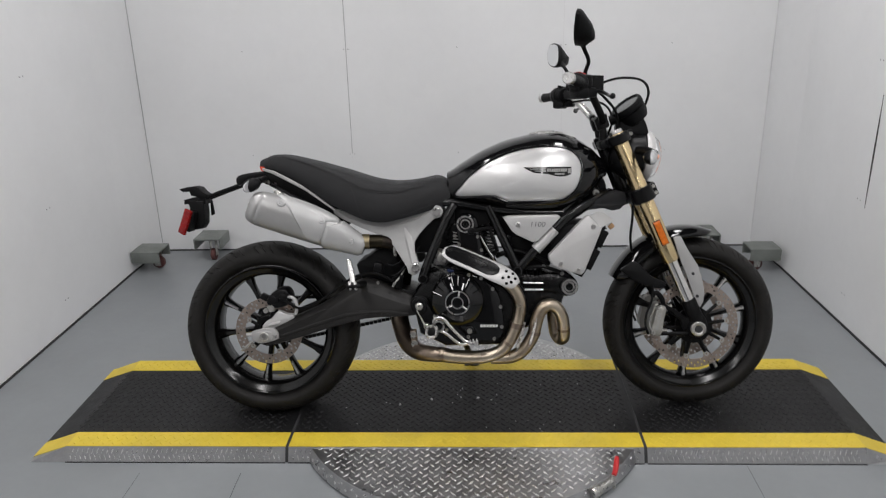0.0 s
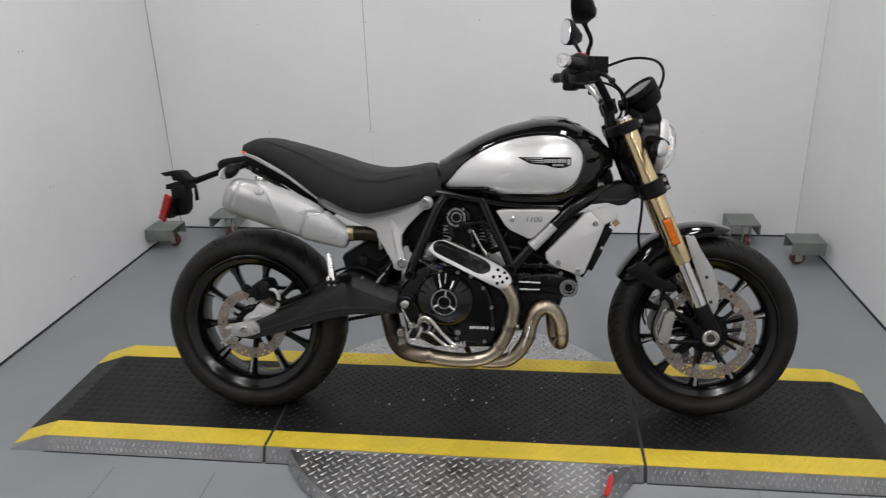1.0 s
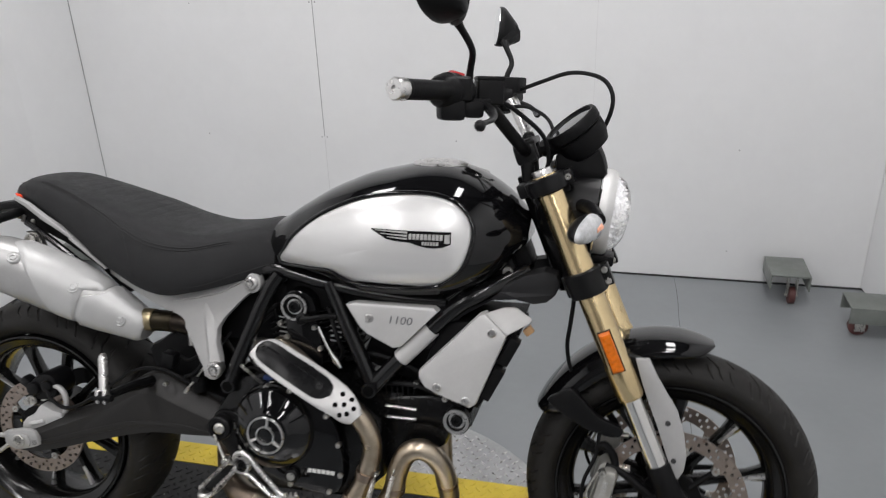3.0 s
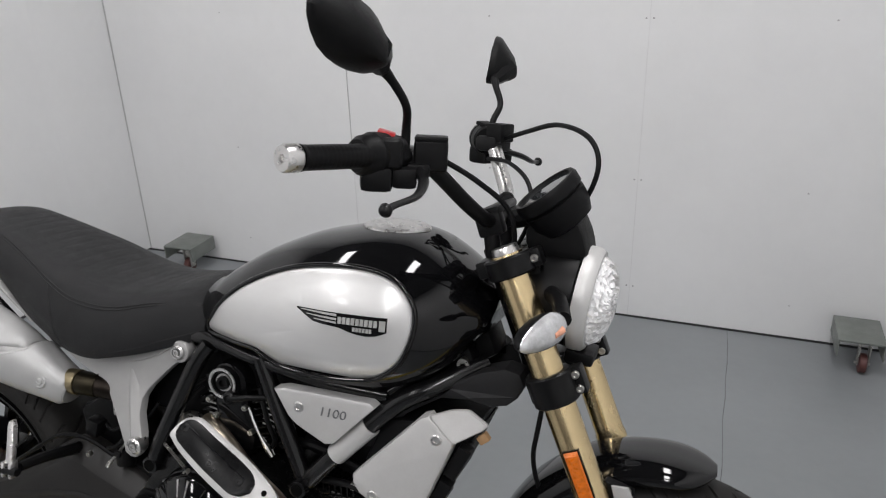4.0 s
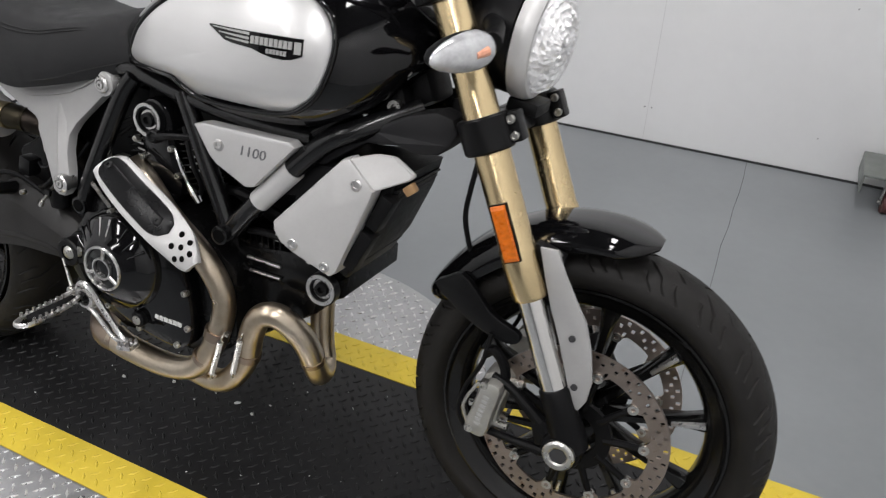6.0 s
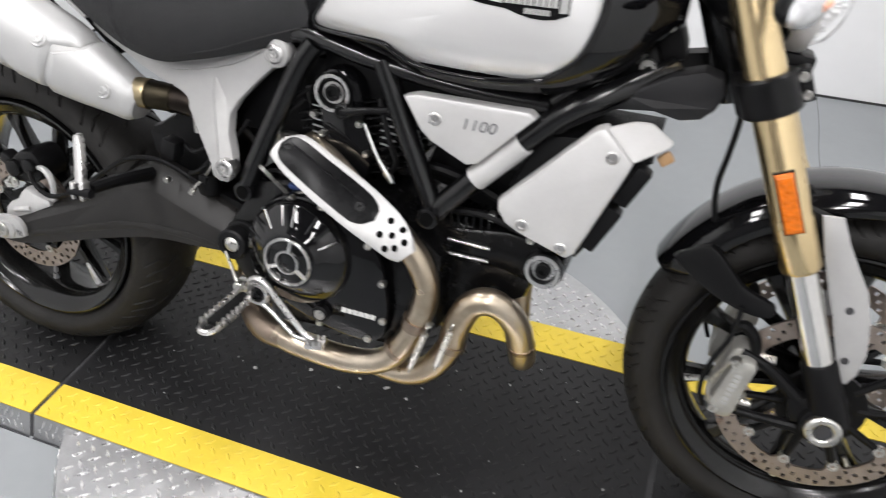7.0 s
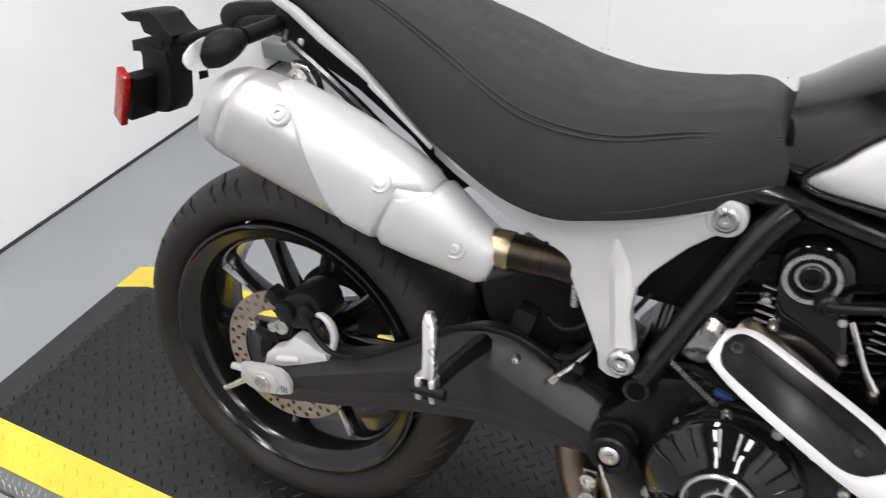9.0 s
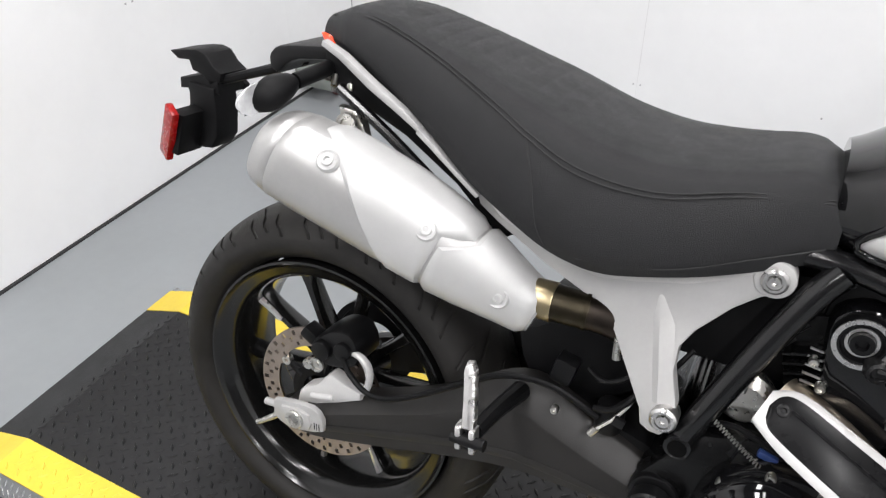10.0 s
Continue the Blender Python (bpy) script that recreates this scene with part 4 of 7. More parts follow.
bm = BM()
add_plate(bm, [(1.232, 1.035), (1.256, 1.074), (1.292, 1.080), (1.318, 1.058), (1.334, 1.020), (1.330, 0.996), (1.270, 0.985), (1.240, 1.000)], -0.050, 0.044, 0.010, 2)
part("headlight_cowl", bm, MATT_BLACK, lampb, "black cowl between headlight and gauge")

# ---- handlebar, controls and mirrors ----
BAR = [(1.172, 0.0, 1.048), (1.172, -0.06, 1.048), (1.152, -0.115, 1.080), (1.105, -0.185, 1.148), (1.085, -0.235, 1.160), (1.055, -0.31, 1.162), (1.016, -0.405, 1.163)]
bm = BM()
add_tube(bm, [V(p[0], -p[1], p[2]) for p in BAR[::-1]] + BAR[1:], 0.0125, 14, 4)
bar = part("handlebar", bm, MATT_BLACK, bike, "wide black handlebar")
bm = BM()
add_tube(bm, [(1.160, 0.092, 1.067), (1.152, 0.115, 1.080), (1.105, 0.185, 1.148)], 0.0142, 14, 0)
parts("bar_sleeve", bm, ALU, bar, "bare aluminium bar sleeve")
bm = BM()
for s in (-1, 1):
    add_box(bm, (1.172, s * 0.045, 1.042), (0.046, 0.030, 0.044), (0, -20, 0), 0.008)
    add_cyl(bm, (1.180, s * 0.045, 0.985), (1.174, s * 0.045, 1.030), 0.013, 0.014, 14)
add_box(bm, (1.170, 0, 1.062), (0.040, 0.12, 0.014), (0, -20, 0), 0.006)
part("bar_clamp", bm, SATIN_BLACK, bar, "black bar risers and clamp")
for s in (-1, 1):
    d = (V(1.016, s * 0.405, 1.163) - V(1.055, s * 0.31, 1.162)).normalized()
    e = V(1.016, s * 0.405, 1.163)
    bm = BM()
    prof = [(-0.128, 0.0145), (-0.127, 0.0185)]
    for k in range(16):
        prof += [(-0.124 + k * 0.0076, 0.0172), (-0.122 + k * 0.0076, 0.0169), (-0.119 + k * 0.0076, 0.0169)]
    prof += [(-0.003, 0.018), (0.0, 0.018), (0.0, 0.012)]
    add_lathe(bm, e, d, prof, 24)
    grip = part("grip", bm, MATT_BLACK, bike, "black ribbed rubber grip")
    bm = BM()
    add_lathe(bm, e, d, [(0.001, 0.012), (0.001, 0.0165), (0.004, 0.0188), (0.022, 0.0188), (0.026, 0.0165), (0.026, 0.006), (0.022, 0.005)], 24)
    part("bar_end", bm, ALU, grip, "round aluminium bar-end weight")
    h = V(1.062, s * 0.262, 1.161)
    bm = BM()
    add_lathe(bm, h, d, [(-0.040, 0.015), (-0.040, 0.024), (-0.036, 0.028), (-0.014, 0.0315), (-0.012, 0.029), (-0.008, 0.029), (-0.006, 0.033), (0.016, 0.033), (0.020, 0.030), (0.034, 0.0285), (0.042, 0.023), (0.042, 0.016)], 24)
    add_box(bm, h + V(0.012, -s * 0.004, 0.004), (0.046, 0.056, 0.046), (0, 0, s * -22), 0.012, 3)
    add_box(bm, h + V(0.000, s * 0.004, -0.032), (0.046, 0.056, 0.036), (0, 0, s * -22), 0.009)
    add_box(bm, h + V(0.036, -s * 0.012, -0.030), (0.036, 0.042, 0.030), (0, 0, s * -22), 0.008)
    sw = part("switch_housing", bm, MATT_BLACK, bike, "black switch housing")
    bm = BM()
    add_box(bm, h + V(0.004, -s * 0.016, 0.0305), (0.026, 0.036, 0.008), (0, 14, s * -22), 0.003)
    part("switch", bm, RED_PLASTIC if s < 0 else MATT_BLACK, sw, "red kill switch" if s < 0 else "")
    bm = BM()
    add_box(bm, h + V(0.035, -s * 0.062, -0.004), (0.05, 0.055, 0.030), (0, 0, s * -22), 0.008)
    add_tube(bm, [h + V(0.045, -s * 0.04, -0.018), h + V(0.074, s * 0.01, -0.03), h + V(0.085, s * 0.06, -0.044), h + V(0.078, s * 0.118, -0.050), h + V(0.080, s * 0.146, -0.052)], [0.009, 0.008, 0.0065, 0.006, 0.006], 10, 4, flat=((0, 0, 1), 0.7))
    add_lathe(bm, h + V(0.080, s * 0.150, -0.052), (0, s, 0), [(-0.009, 0.002), (-0.006, 0.007), (0, 0.0095), (0.006, 0.007), (0.009, 0.002)], 12)
    part("brake_lever" if s < 0 else "clutch_lever", bm, SATIN_BLACK, bike, "black control lever with a ball end")
    if s < 0:
        bm = BM()
        add_box(bm, h + V(0.056, 0.062, 0.000), (0.050, 0.052, 0.046), (0, 0, 20), 0.007, 3)
        add_box(bm, h + V(0.056, 0.062, 0.0245), (0.049, 0.051, 0.008), (0, 0, 20), 0.003)
        add_box(bm, h + V(0.030, 0.045, -0.022), (0.06, 0.05, 0.022), (0, 0, 20), 0.006)
        part("fluid_reservoir", bm, MATT_BLACK, bike, "square black brake fluid reservoir")
    else:
        bm = BM()
        add_box(bm, h + V(0.05, -0.07, 0.018), (0.036, 0.045, 0.036), (0, 0, -20), 0.004)
        part("fluid_reservoir", bm, MATT_BLACK, bike, "small square black clutch reservoir")
    # mirror: stem and head turned to the rear
    bm = BM()
    add_tube(bm, [(1.084, s * 0.222, 1.165), (1.087, s * 0.224, 1.20), (1.094, s * 0.245, 1.232), (1.078, s * 0.262, 1.266), (1.066, s * 0.285, 1.288)], [0.0085, 0.0065, 0.006, 0.0065, 0.011], 12, 5)
    mir = part("mirror", bm, MATT_BLACK, bike, "black rear-view mirror on a bent stem")
    TURN_M = pose(0, 0, 0, s * 10, 8, 15 if s > 0 else -13).to_3x3()
    mc, bmh, rings = V(1.054, s * 0.342, 1.320), BM(), []
    out = [(-0.072, -0.036), (-0.045, -0.052), (0.0, -0.052), (0.045, -0.036), (0.075, 0.0), (0.076, 0.028), (0.045, 0.046), (0.0, 0.050), (-0.045, 0.036), (-0.070, 0.0)]
    out = [(p.x, p.y * 0.88 + 0.004) for p in catmull([V(a, b, 0) for a, b in out], 2, True)]
    for dx, k in ((-0.014, 0.96), (-0.012, 1.0), (-0.004, 1.0), (0.002, 0.96), (0.034, 0.50), (0.044, 0.22), (0.046, 0.04)):
        rings.append([mc + TURN_M @ V(dx, s * (a * k - (1 - k) * 0.020), b * k - (1 - k) * 0.018) for a, b in out])
    add_rings(bmh, rings)
    sh_ = part("mirror_shell", bmh, MATT_BLACK, mir, "pointed black mirror shell", 24)
    bmh = BM()
    add_tube(bmh, [V(1.068, s * 0.276, 1.280), V(1.074, s * 0.298, 1.292), V(1.080, s * 0.325, 1.306)], [0.011, 0.019, 0.024], 8, 3)
    part("mirror_neck", bmh, MATT_BLACK, mir)
    bmh = BM()
    add_rings(bmh, [[mc + TURN_M @ V(-0.0135, s * a * 0.93, b * 0.93) for a, b in out], [mc + TURN_M @ V(-0.0150, s * a * 0.91, b * 0.91) for a, b in out]])
    part("mirror_glass", bmh, MIRROR, mir, "silvered mirror glass", 0)
for pts, r in (([(1.115, 0.19, 1.165), (1.18, 0.14, 1.188), (1.25, 0.07, 1.206), (1.315, 0.0, 1.192), (1.338, -0.02, 1.15), (1.32, -0.015, 1.09), (1.27, 0.0, 1.03)], 0.0045),
               ([(1.12, -0.17, 1.155), (1.17, -0.13, 1.12), (1.215, -0.09, 1.07), (1.22, -0.06, 0.99), (1.21, -0.05, 0.9)], 0.0045),
               ([(1.10, 0.16, 1.13), (1.16, 0.10, 1.13), (1.21, 0.05, 1.10), (1.22, 0.03, 1.04), (1.19, 0.03, 0.97)], 0.004)):
    bm = BM()
    add_tube(bm, pts, r, 8, 6)
    part("control_cable", bm, MATT_BLACK, bike, "thin black control cable")

# ---- tank ----
def interp(x, table):
    xs = [a for a, _ in table]
    return float(np.interp(x, xs, [b for _, b in table]))


def smooth_interp(x, table):
    """A soft curve through a table of (x, value)."""
    e = 0.012
    return sum(interp(x + k * e, table) for k in (-2, -1, 0, 1, 2)) / 5


TOP = [(0.628, 0.870), (0.66, 0.897), (0.75, 0.952), (0.835, 0.988), (0.94, 1.012), (1.0, 1.016), (1.06, 1.006), (1.12, 0.972), (1.165, 0.935), (1.185, 0.90)]
BOT = [(0.628, 0.782), (0.73, 0.776), (0.79, 0.768), (0.83, 0.752), (0.92, 0.748), (1.02, 0.752), (1.07, 0.766), (1.12, 0.79), (1.16, 0.83), (1.185, 0.87)]
WID = [(0.628, 0.092), (0.66, 0.122), (0.75, 0.164), (0.85, 0.187), (0.95, 0.193), (1.05, 0.182), (1.12, 0.150), (1.16, 0.114), (1.185, 0.075)]


def tank_v(u, w):
    """The tank's half width at a place of its side."""
    t, b, hw = smooth_interp(u, TOP), smooth_interp(u, BOT), smooth_interp(u, WID)
    mid = b + (t - b) * 0.36
    f = (w - mid) / (t - mid) if w > mid else (w - mid) / (b - mid) * 0.72
    f = min(abs(f), 0.9999)
    return hw * (1 - f ** 2.5) ** (1 / 2.2)


bm, rings = BM(), []
for i in range(46):
    u = 0.628 + (1.185 - 0.628) * i / 45
    t, b = smooth_interp(u, TOP), smooth_interp(u, BOT)
    right = []
    for k in range(22):
        a = math.pi * k / 21
        w = (t + b) / 2 + (t - b) / 2 * math.cos(a)
        right.append(V(u, -tank_v(u, w) if 0 < k < 21 else (0 if k == 0 else -smooth_interp(u, WID) * 0.42), w))
    rings.append(right + [V(p.x, -p.y, p.z) for p in right[::-1] if abs(p.y) > 1e-5])
add_rings(bm, rings)
tank = part("fuel_tank", bm, GLOSS_BLACK, bike, "gloss black teardrop fuel tank", 60)

PANEL = [(0.660, 0.797), (0.683, 0.832), (0.712, 0.865), (0.770, 0.907), (0.844, 0.940), (0.917, 0.956), (0.990, 0.960), (1.045, 0.948), (1.078, 0.918), (1.086, 0.880), (1.070, 0.826), (1.040, 0.795), (1.005, 0.781), (0.917, 0.774), (0.850, 0.777), (0.815, 0.789), (0.790, 0.799), (0.730, 0.797)]


def side_panel(bm, outline, off, s, rounds=((1.03, -0.004), (1.012, 0.0), (1.0, 0.55), (0.985, 0.9), (0.965, 1.0), (0.9, 1.0), (0.84, 1.0), (0.78, 1.0), (0.72, 1.0), (0.66, 1.0), (0.55, 1.0), (0.42, 1.0), (0.2, 1.0), (0.02, 1.0)), n=5):
    """A panel that follows the tank's side, off metres proud of it."""
    loop = catmull([V(a, b, 0) for a, b in outline], n, True)
    c = sum(loop, V(0, 0, 0)) / len(loop)
    rings = []
    for k, h in rounds:
        r = []
        for p in loop:
            q = c + (p - c) * k
            r.append(V(q.x, s * (tank_v(q.x, q.y) - 0.22 * max(0, 0.812 - q.y) * max(0, h) + (off * h if h >= 0 else h)), q.y))
        rings.append(r)
    return add_rings(bm, rings)


for s in (-1, 1):
    pan = part("tank_panel", side_panel(BM(), PANEL, 0.007, s), SILVER_PAINT, tank, "brushed silver side panel with a black edge", 50)
    bm = BM()
    loop = catmull([V(a, b, 0) for a, b in PANEL], 4, True)
    pts = [V(p.x, s * (tank_v(p.x, p.y) + 0.0025), p.y) for p in loop]
    c = sum(pts, V(0, 0, 0)) / len(pts)
    rg = []
    for i, p in enumerate(pts):
        t = (pts[(i + 1) % len(pts)] - pts[i - 1]).normalized()
        nn = V(0, s, 0)
        o = t.cross(nn).normalized() * 1.0
        if o.dot(p - c) < 0:
            o = -o
        q = p + o * 0.004
        rg.append([q + (o * math.cos(a) + nn * math.sin(a)) * 0.0045 for a in (2 * math.pi * j / 8 for j in range(8))])
    add_rings(bm, rg, closed=True)
    part("panel_edge", bm, GLOSS_BLACK, tank, "gloss black panel edge", 60)

# badge: a dark winged plate with pale lettering and two pale stripes
def badge_pt(u, w, s, off):
    return V(u, s * (tank_v(u, w) + 0.007 + off), w)


def badge_quads(bm, outline, s, off, n=10):
    """A thin plate on the panel, from outline points joined top and bottom."""
    top, low = outline
    prev = None
    for i in range(n + 1):
        f = i / n
        u = top[0][0] + (top[1][0] - top[0][0]) * f
        wt = top[0][1] + (top[1][1] - top[0][1]) * f
        wl = float(np.interp(u, [p[0] for p in low], [p[1] for p in low]))
        ring = [bm.verts.new(badge_pt(u, max(wt, wl + 0.0004), s, off)), bm.verts.new(badge_pt(u, wl, s, off)), bm.verts.new(badge_pt(u, wl, s, -0.002)), bm.verts.new(badge_pt(u, max(wt, wl + 0.0004), s, -0.002))]
        if prev:
            for k in range(4):
                bm.faces.new((prev[k], prev[(k + 1) % 4], ring[(k + 1) % 4], ring[k]))
        else:
            bm.faces.new(ring)
        prev = ring
    bm.faces.new(prev[::-1])
    return bm


def text_bm(words, size, font_scale_x=1.0):
    """Letters as a mesh in the x-y plane, starting at the origin."""
    cu = bpy.data.curves.new("letters", "FONT")
    cu.body, cu.size, cu.extrude = words, size, 0.0006
    ob = bpy.data.objects.new("letters", cu)
    scene.collection.objects.link(ob)
    dg = bpy.context.evaluated_depsgraph_get()
    me = bpy.data.meshes.new_from_object(ob.evaluated_get(dg))
    bm = BM()
    bm.from_mesh(me)
    bpy.data.objects.remove(ob)
    bpy.data.meshes.remove(me)
    bpy.data.curves.remove(cu)
    for v in bm.verts:
        v.co.x *= font_scale_x
    return bm


for s in (-1,):
    bm = badge_quads(BM(), (((0.890, 0.894), (1.050, 0.894)), [(0.890, 0.892), (0.925, 0.874), (0.98, 0.870), (0.99, 0.863), (1.028, 0.861), (1.05, 0.870)]), s, 0.0015)
    badge = part("badge", bm, GLOSS_BLACK, pan if s > 0 else tank, "black winged badge with pale bars")
    bm = BM()
    badge_quads(bm, (((0.898, 0.8925), (0.965, 0.8925)), [(0.898, 0.8912), (0.965, 0.8885)]), s, 0.0022)
    badge_quads(bm, (((0.910, 0.8865), (0.965, 0.8858)), [(0.910, 0.8855), (0.965, 0.882)]), s, 0.0022)
    badge_quads(bm, (((0.924, 0.8805), (0.965, 0.880)), [(0.924, 0.8795), (0.965, 0.8765)]), s, 0.0022)
    badge_quads(bm, (((1.038, 0.889), (1.048, 0.889)), [(1.038, 0.872), (1.048, 0.872)]), s, 0.0022, 2)
    parts("badge_stripe", bm, PALE_INK, tank, "pale badge stripes", 0)
    bm = BM()
    for k in range(9):
        u0 = 0.968 + k * 0.0076
        badge_quads(bm, (((u0, 0.8885), (u0 + 0.0058, 0.8885)), [(u0, 0.8775), (u0 + 0.0058, 0.8775)]), s, 0.0022, 1)
    parts("badge_bar", bm, PALE_INK, tank, "pale bars", 0)
    bm = BM()
    for k in range(6):
        u0 = 0.994 + k * 0.0056
        badge_quads(bm, (((u0, 0.8738), (u0 + 0.0042, 0.8738)), [(u0, 0.8672), (u0 + 0.0042, 0.8672)]), s, 0.0022, 1)
    parts("badge_bar", bm, PALE_INK, tank, "pale bars", 0)

# filler cap and tank-top plate
bm = BM()
add_lathe(bm, (0.985, 0, 1.008), (0.02, 0, 1), [(-0.004, 0.062), (0.002, 0.062), (0.006, 0.056), (0.0075, 0.04), (0.010, 0.036), (0.010, 0.02), (0.012, 0.0005)], 36)
part("filler_cap", bm, ALU, tank, "round aluminium filler cap")
bm = BM()
add_box(bm, (1.035, 0, 0.995), (0.10, 0.11, 0.02), (0, 14, 0), 0.008)
part("cap_surround", bm, GLOSS_BLACK, tank)

# small fittings under the tank's nose
bm = BM()
for u, w in ((1.150, 0.80), (1.165, 0.86), (1.172, 0.78)):
    add_lathe(bm, (u, -0.075, w), (0, -1, 0), [(0, 0.011), (0.012, 0.011), (0.012, 0.005), (0.006, 0.004)], 14)
parts("frame_bolt", bm, STEEL, bike, "plated frame bolts")
bm = BM()
add_box(bm, (1.145, 0, 0.865), (0.06, 0.09, 0.15), (0, -22, 0), 0.02)
add_box(bm, (1.13, -0.05, 0.80), (0.07, 0.05, 0.07), (0, -22, 0), 0.01)
part("ignition_cover", bm, MATT_BLACK, bike, "black plastic cover at the steering head")

# ---- seat ----
S_TOP = [(-0.036, 0.920), (-0.018, 0.944), (0.05, 0.948), (0.167, 0.920), (0.272, 0.890), (0.368, 0.858), (0.447, 0.846), (0.526, 0.853), (0.60, 0.870), (0.628, 0.858), (0.640, 0.835)]
S_BOT = [(-0.036, 0.896), (0.03, 0.884), (0.11, 0.846), (0.165, 0.812), (0.221, 0.772), (0.271, 0.750), (0.337, 0.718), (0.405, 0.706), (0.506, 0.728), (0.60, 0.756), (0.640, 0.772)]
S_WID = [(-0.036, 0.070), (-0.015, 0.088), (0.06, 0.110), (0.167, 0.132), (0.272, 0.158), (0.368, 0.168), (0.447, 0.165), (0.526, 0.150), (0.60, 0.122), (0.640, 0.105)]
SHAPE = [(0.0, 1.0), (0.25, 0.995), (0.5, 0.975), (0.70, 0.93), (0.82, 0.85), (0.90, 0.72), (0.965, 0.52), (1.0, 0.28), (0.99, 0.10), (0.96, 0.0)]


def seat_pt(u, k):
    t, b, hw = smooth_interp(u, S_TOP), smooth_interp(u, S_BOT), smooth_interp(u, S_WID)
    fy = float(np.interp(k, np.linspace(0, 1, len(SHAPE)), [a for a, _ in SHAPE]))
    fz = float(np.interp(k, np.linspace(0, 1, len(SHAPE)), [a for _, a in SHAPE]))
    return V(u, -hw * fy, b + (t - b) * fz)


bm, rings = BM(), []
for i in range(180):
    u = -0.036 + 0.676 * i / 179
    right = [seat_pt(u, k / 18) for k in range(19)]
    # shallow cross ribs along the rider's part
    if 0.06 < u < 0.62:
        for p in right[:9]:
            p.z -= 0.0016 * max(0.0, math.sin(u * 2 * math.pi / 0.027)) ** 6 * (1 - abs(p.y) / 0.13 if abs(p.y) < 0.13 else 0)
    rings.append(right + [V(p.x, -p.y, p.z) for p in right[:0:-1]])
add_rings(bm, rings)
seat = part("seat", bm, VINYL, bike, "black vinyl bench seat with stitched seams", 50)


def seam_line(table, r=0.0011, off=0.0006):
    bm = BM()
    pts = []
    for u, k in table:
        p = seat_pt(u, k)
        pts.append(p + V(0, -off, off * 0.6))
    add_tube(bm, pts, r, 6, 5)
    return bm


A1 = [(-0.03, 0.42), (0.05, 0.42), (0.15, 0.44), (0.24, 0.48), (0.29, 0.52)]
part("seat_seam", seam_line(A1), THREAD, seat, "raised seam")
part("seat_seam", seam_line([(u + 0.003, k + 0.035) for u, k in A1]), THREAD, seat, "raised seam")
A2 = [(0.29, 0.52), (0.36, 0.54), (0.45, 0.53), (0.54, 0.50), (0.625, 0.50)]
part("seat_seam", seam_line(A2), THREAD, seat, "raised seam")
part("seat_seam", seam_line([(u, k + 0.03) for u, k in A2]), THREAD, seat, "raised seam")
part("seat_seam", seam_line([(0.29, 0.52), (0.31, 0.68), (0.325, 0.85), (0.34, 0.98)]), THREAD, seat, "raised seam")
part("seat_seam", seam_line([(0.38, 0.93), (0.48, 0.90), (0.56, 0.86), (0.63, 0.82)]), THREAD, seat, "raised seam")

# ---- cast side plates under the seat ----
def flare(u, w):
    return 0.018 * min(1, max(0, (0.30 - u) / 0.3)) * 2.2 - 0.046 * min(1, max(0, (0.70 - w) / 0.15))


def wedge(bm, rows):
    """A low three-sided ridge; each row is three ((u, w), v) places across it."""
    loops = [[bm.verts.new((u, v + flare(u, w), w)) for (u, w), v in row] for row in rows]
    for a, b in zip(loops, loops[1:]):
        for i in range(3):
            bm.faces.new((a[i], a[(i + 1) % 3], b[(i + 1) % 3], b[i]))
    bm.faces.new(loops[0][::-1])
    bm.faces.new(loops[-1])


SUB = [(0.598, 0.767), (0.580, 0.763), (0.506, 0.733), (0.405, 0.709), (0.337, 0.722), (0.271, 0.748), (0.240, 0.758), (0.229, 0.752), (0.234, 0.738), (0.262, 0.722), (0.335, 0.688),
       (0.405, 0.662), (0.434, 0.640), (0.462, 0.598), (0.490, 0.556), (0.495, 0.537), (0.507, 0.530), (0.521, 0.530), (0.534, 0.546), (0.530, 0.574), (0.517, 0.61), (0.516, 0.640), (0.528, 0.662), (0.560, 0.698), (0.584, 0.720), (0.602, 0.729)]
STRIP = [(-0.020, 0.899), (0.022, 0.889), (0.075, 0.864), (0.125, 0.836), (0.150, 0.818), (0.148, 0.812), (0.118, 0.829), (0.068, 0.856), (0.014, 0.881), (-0.022, 0.892)]
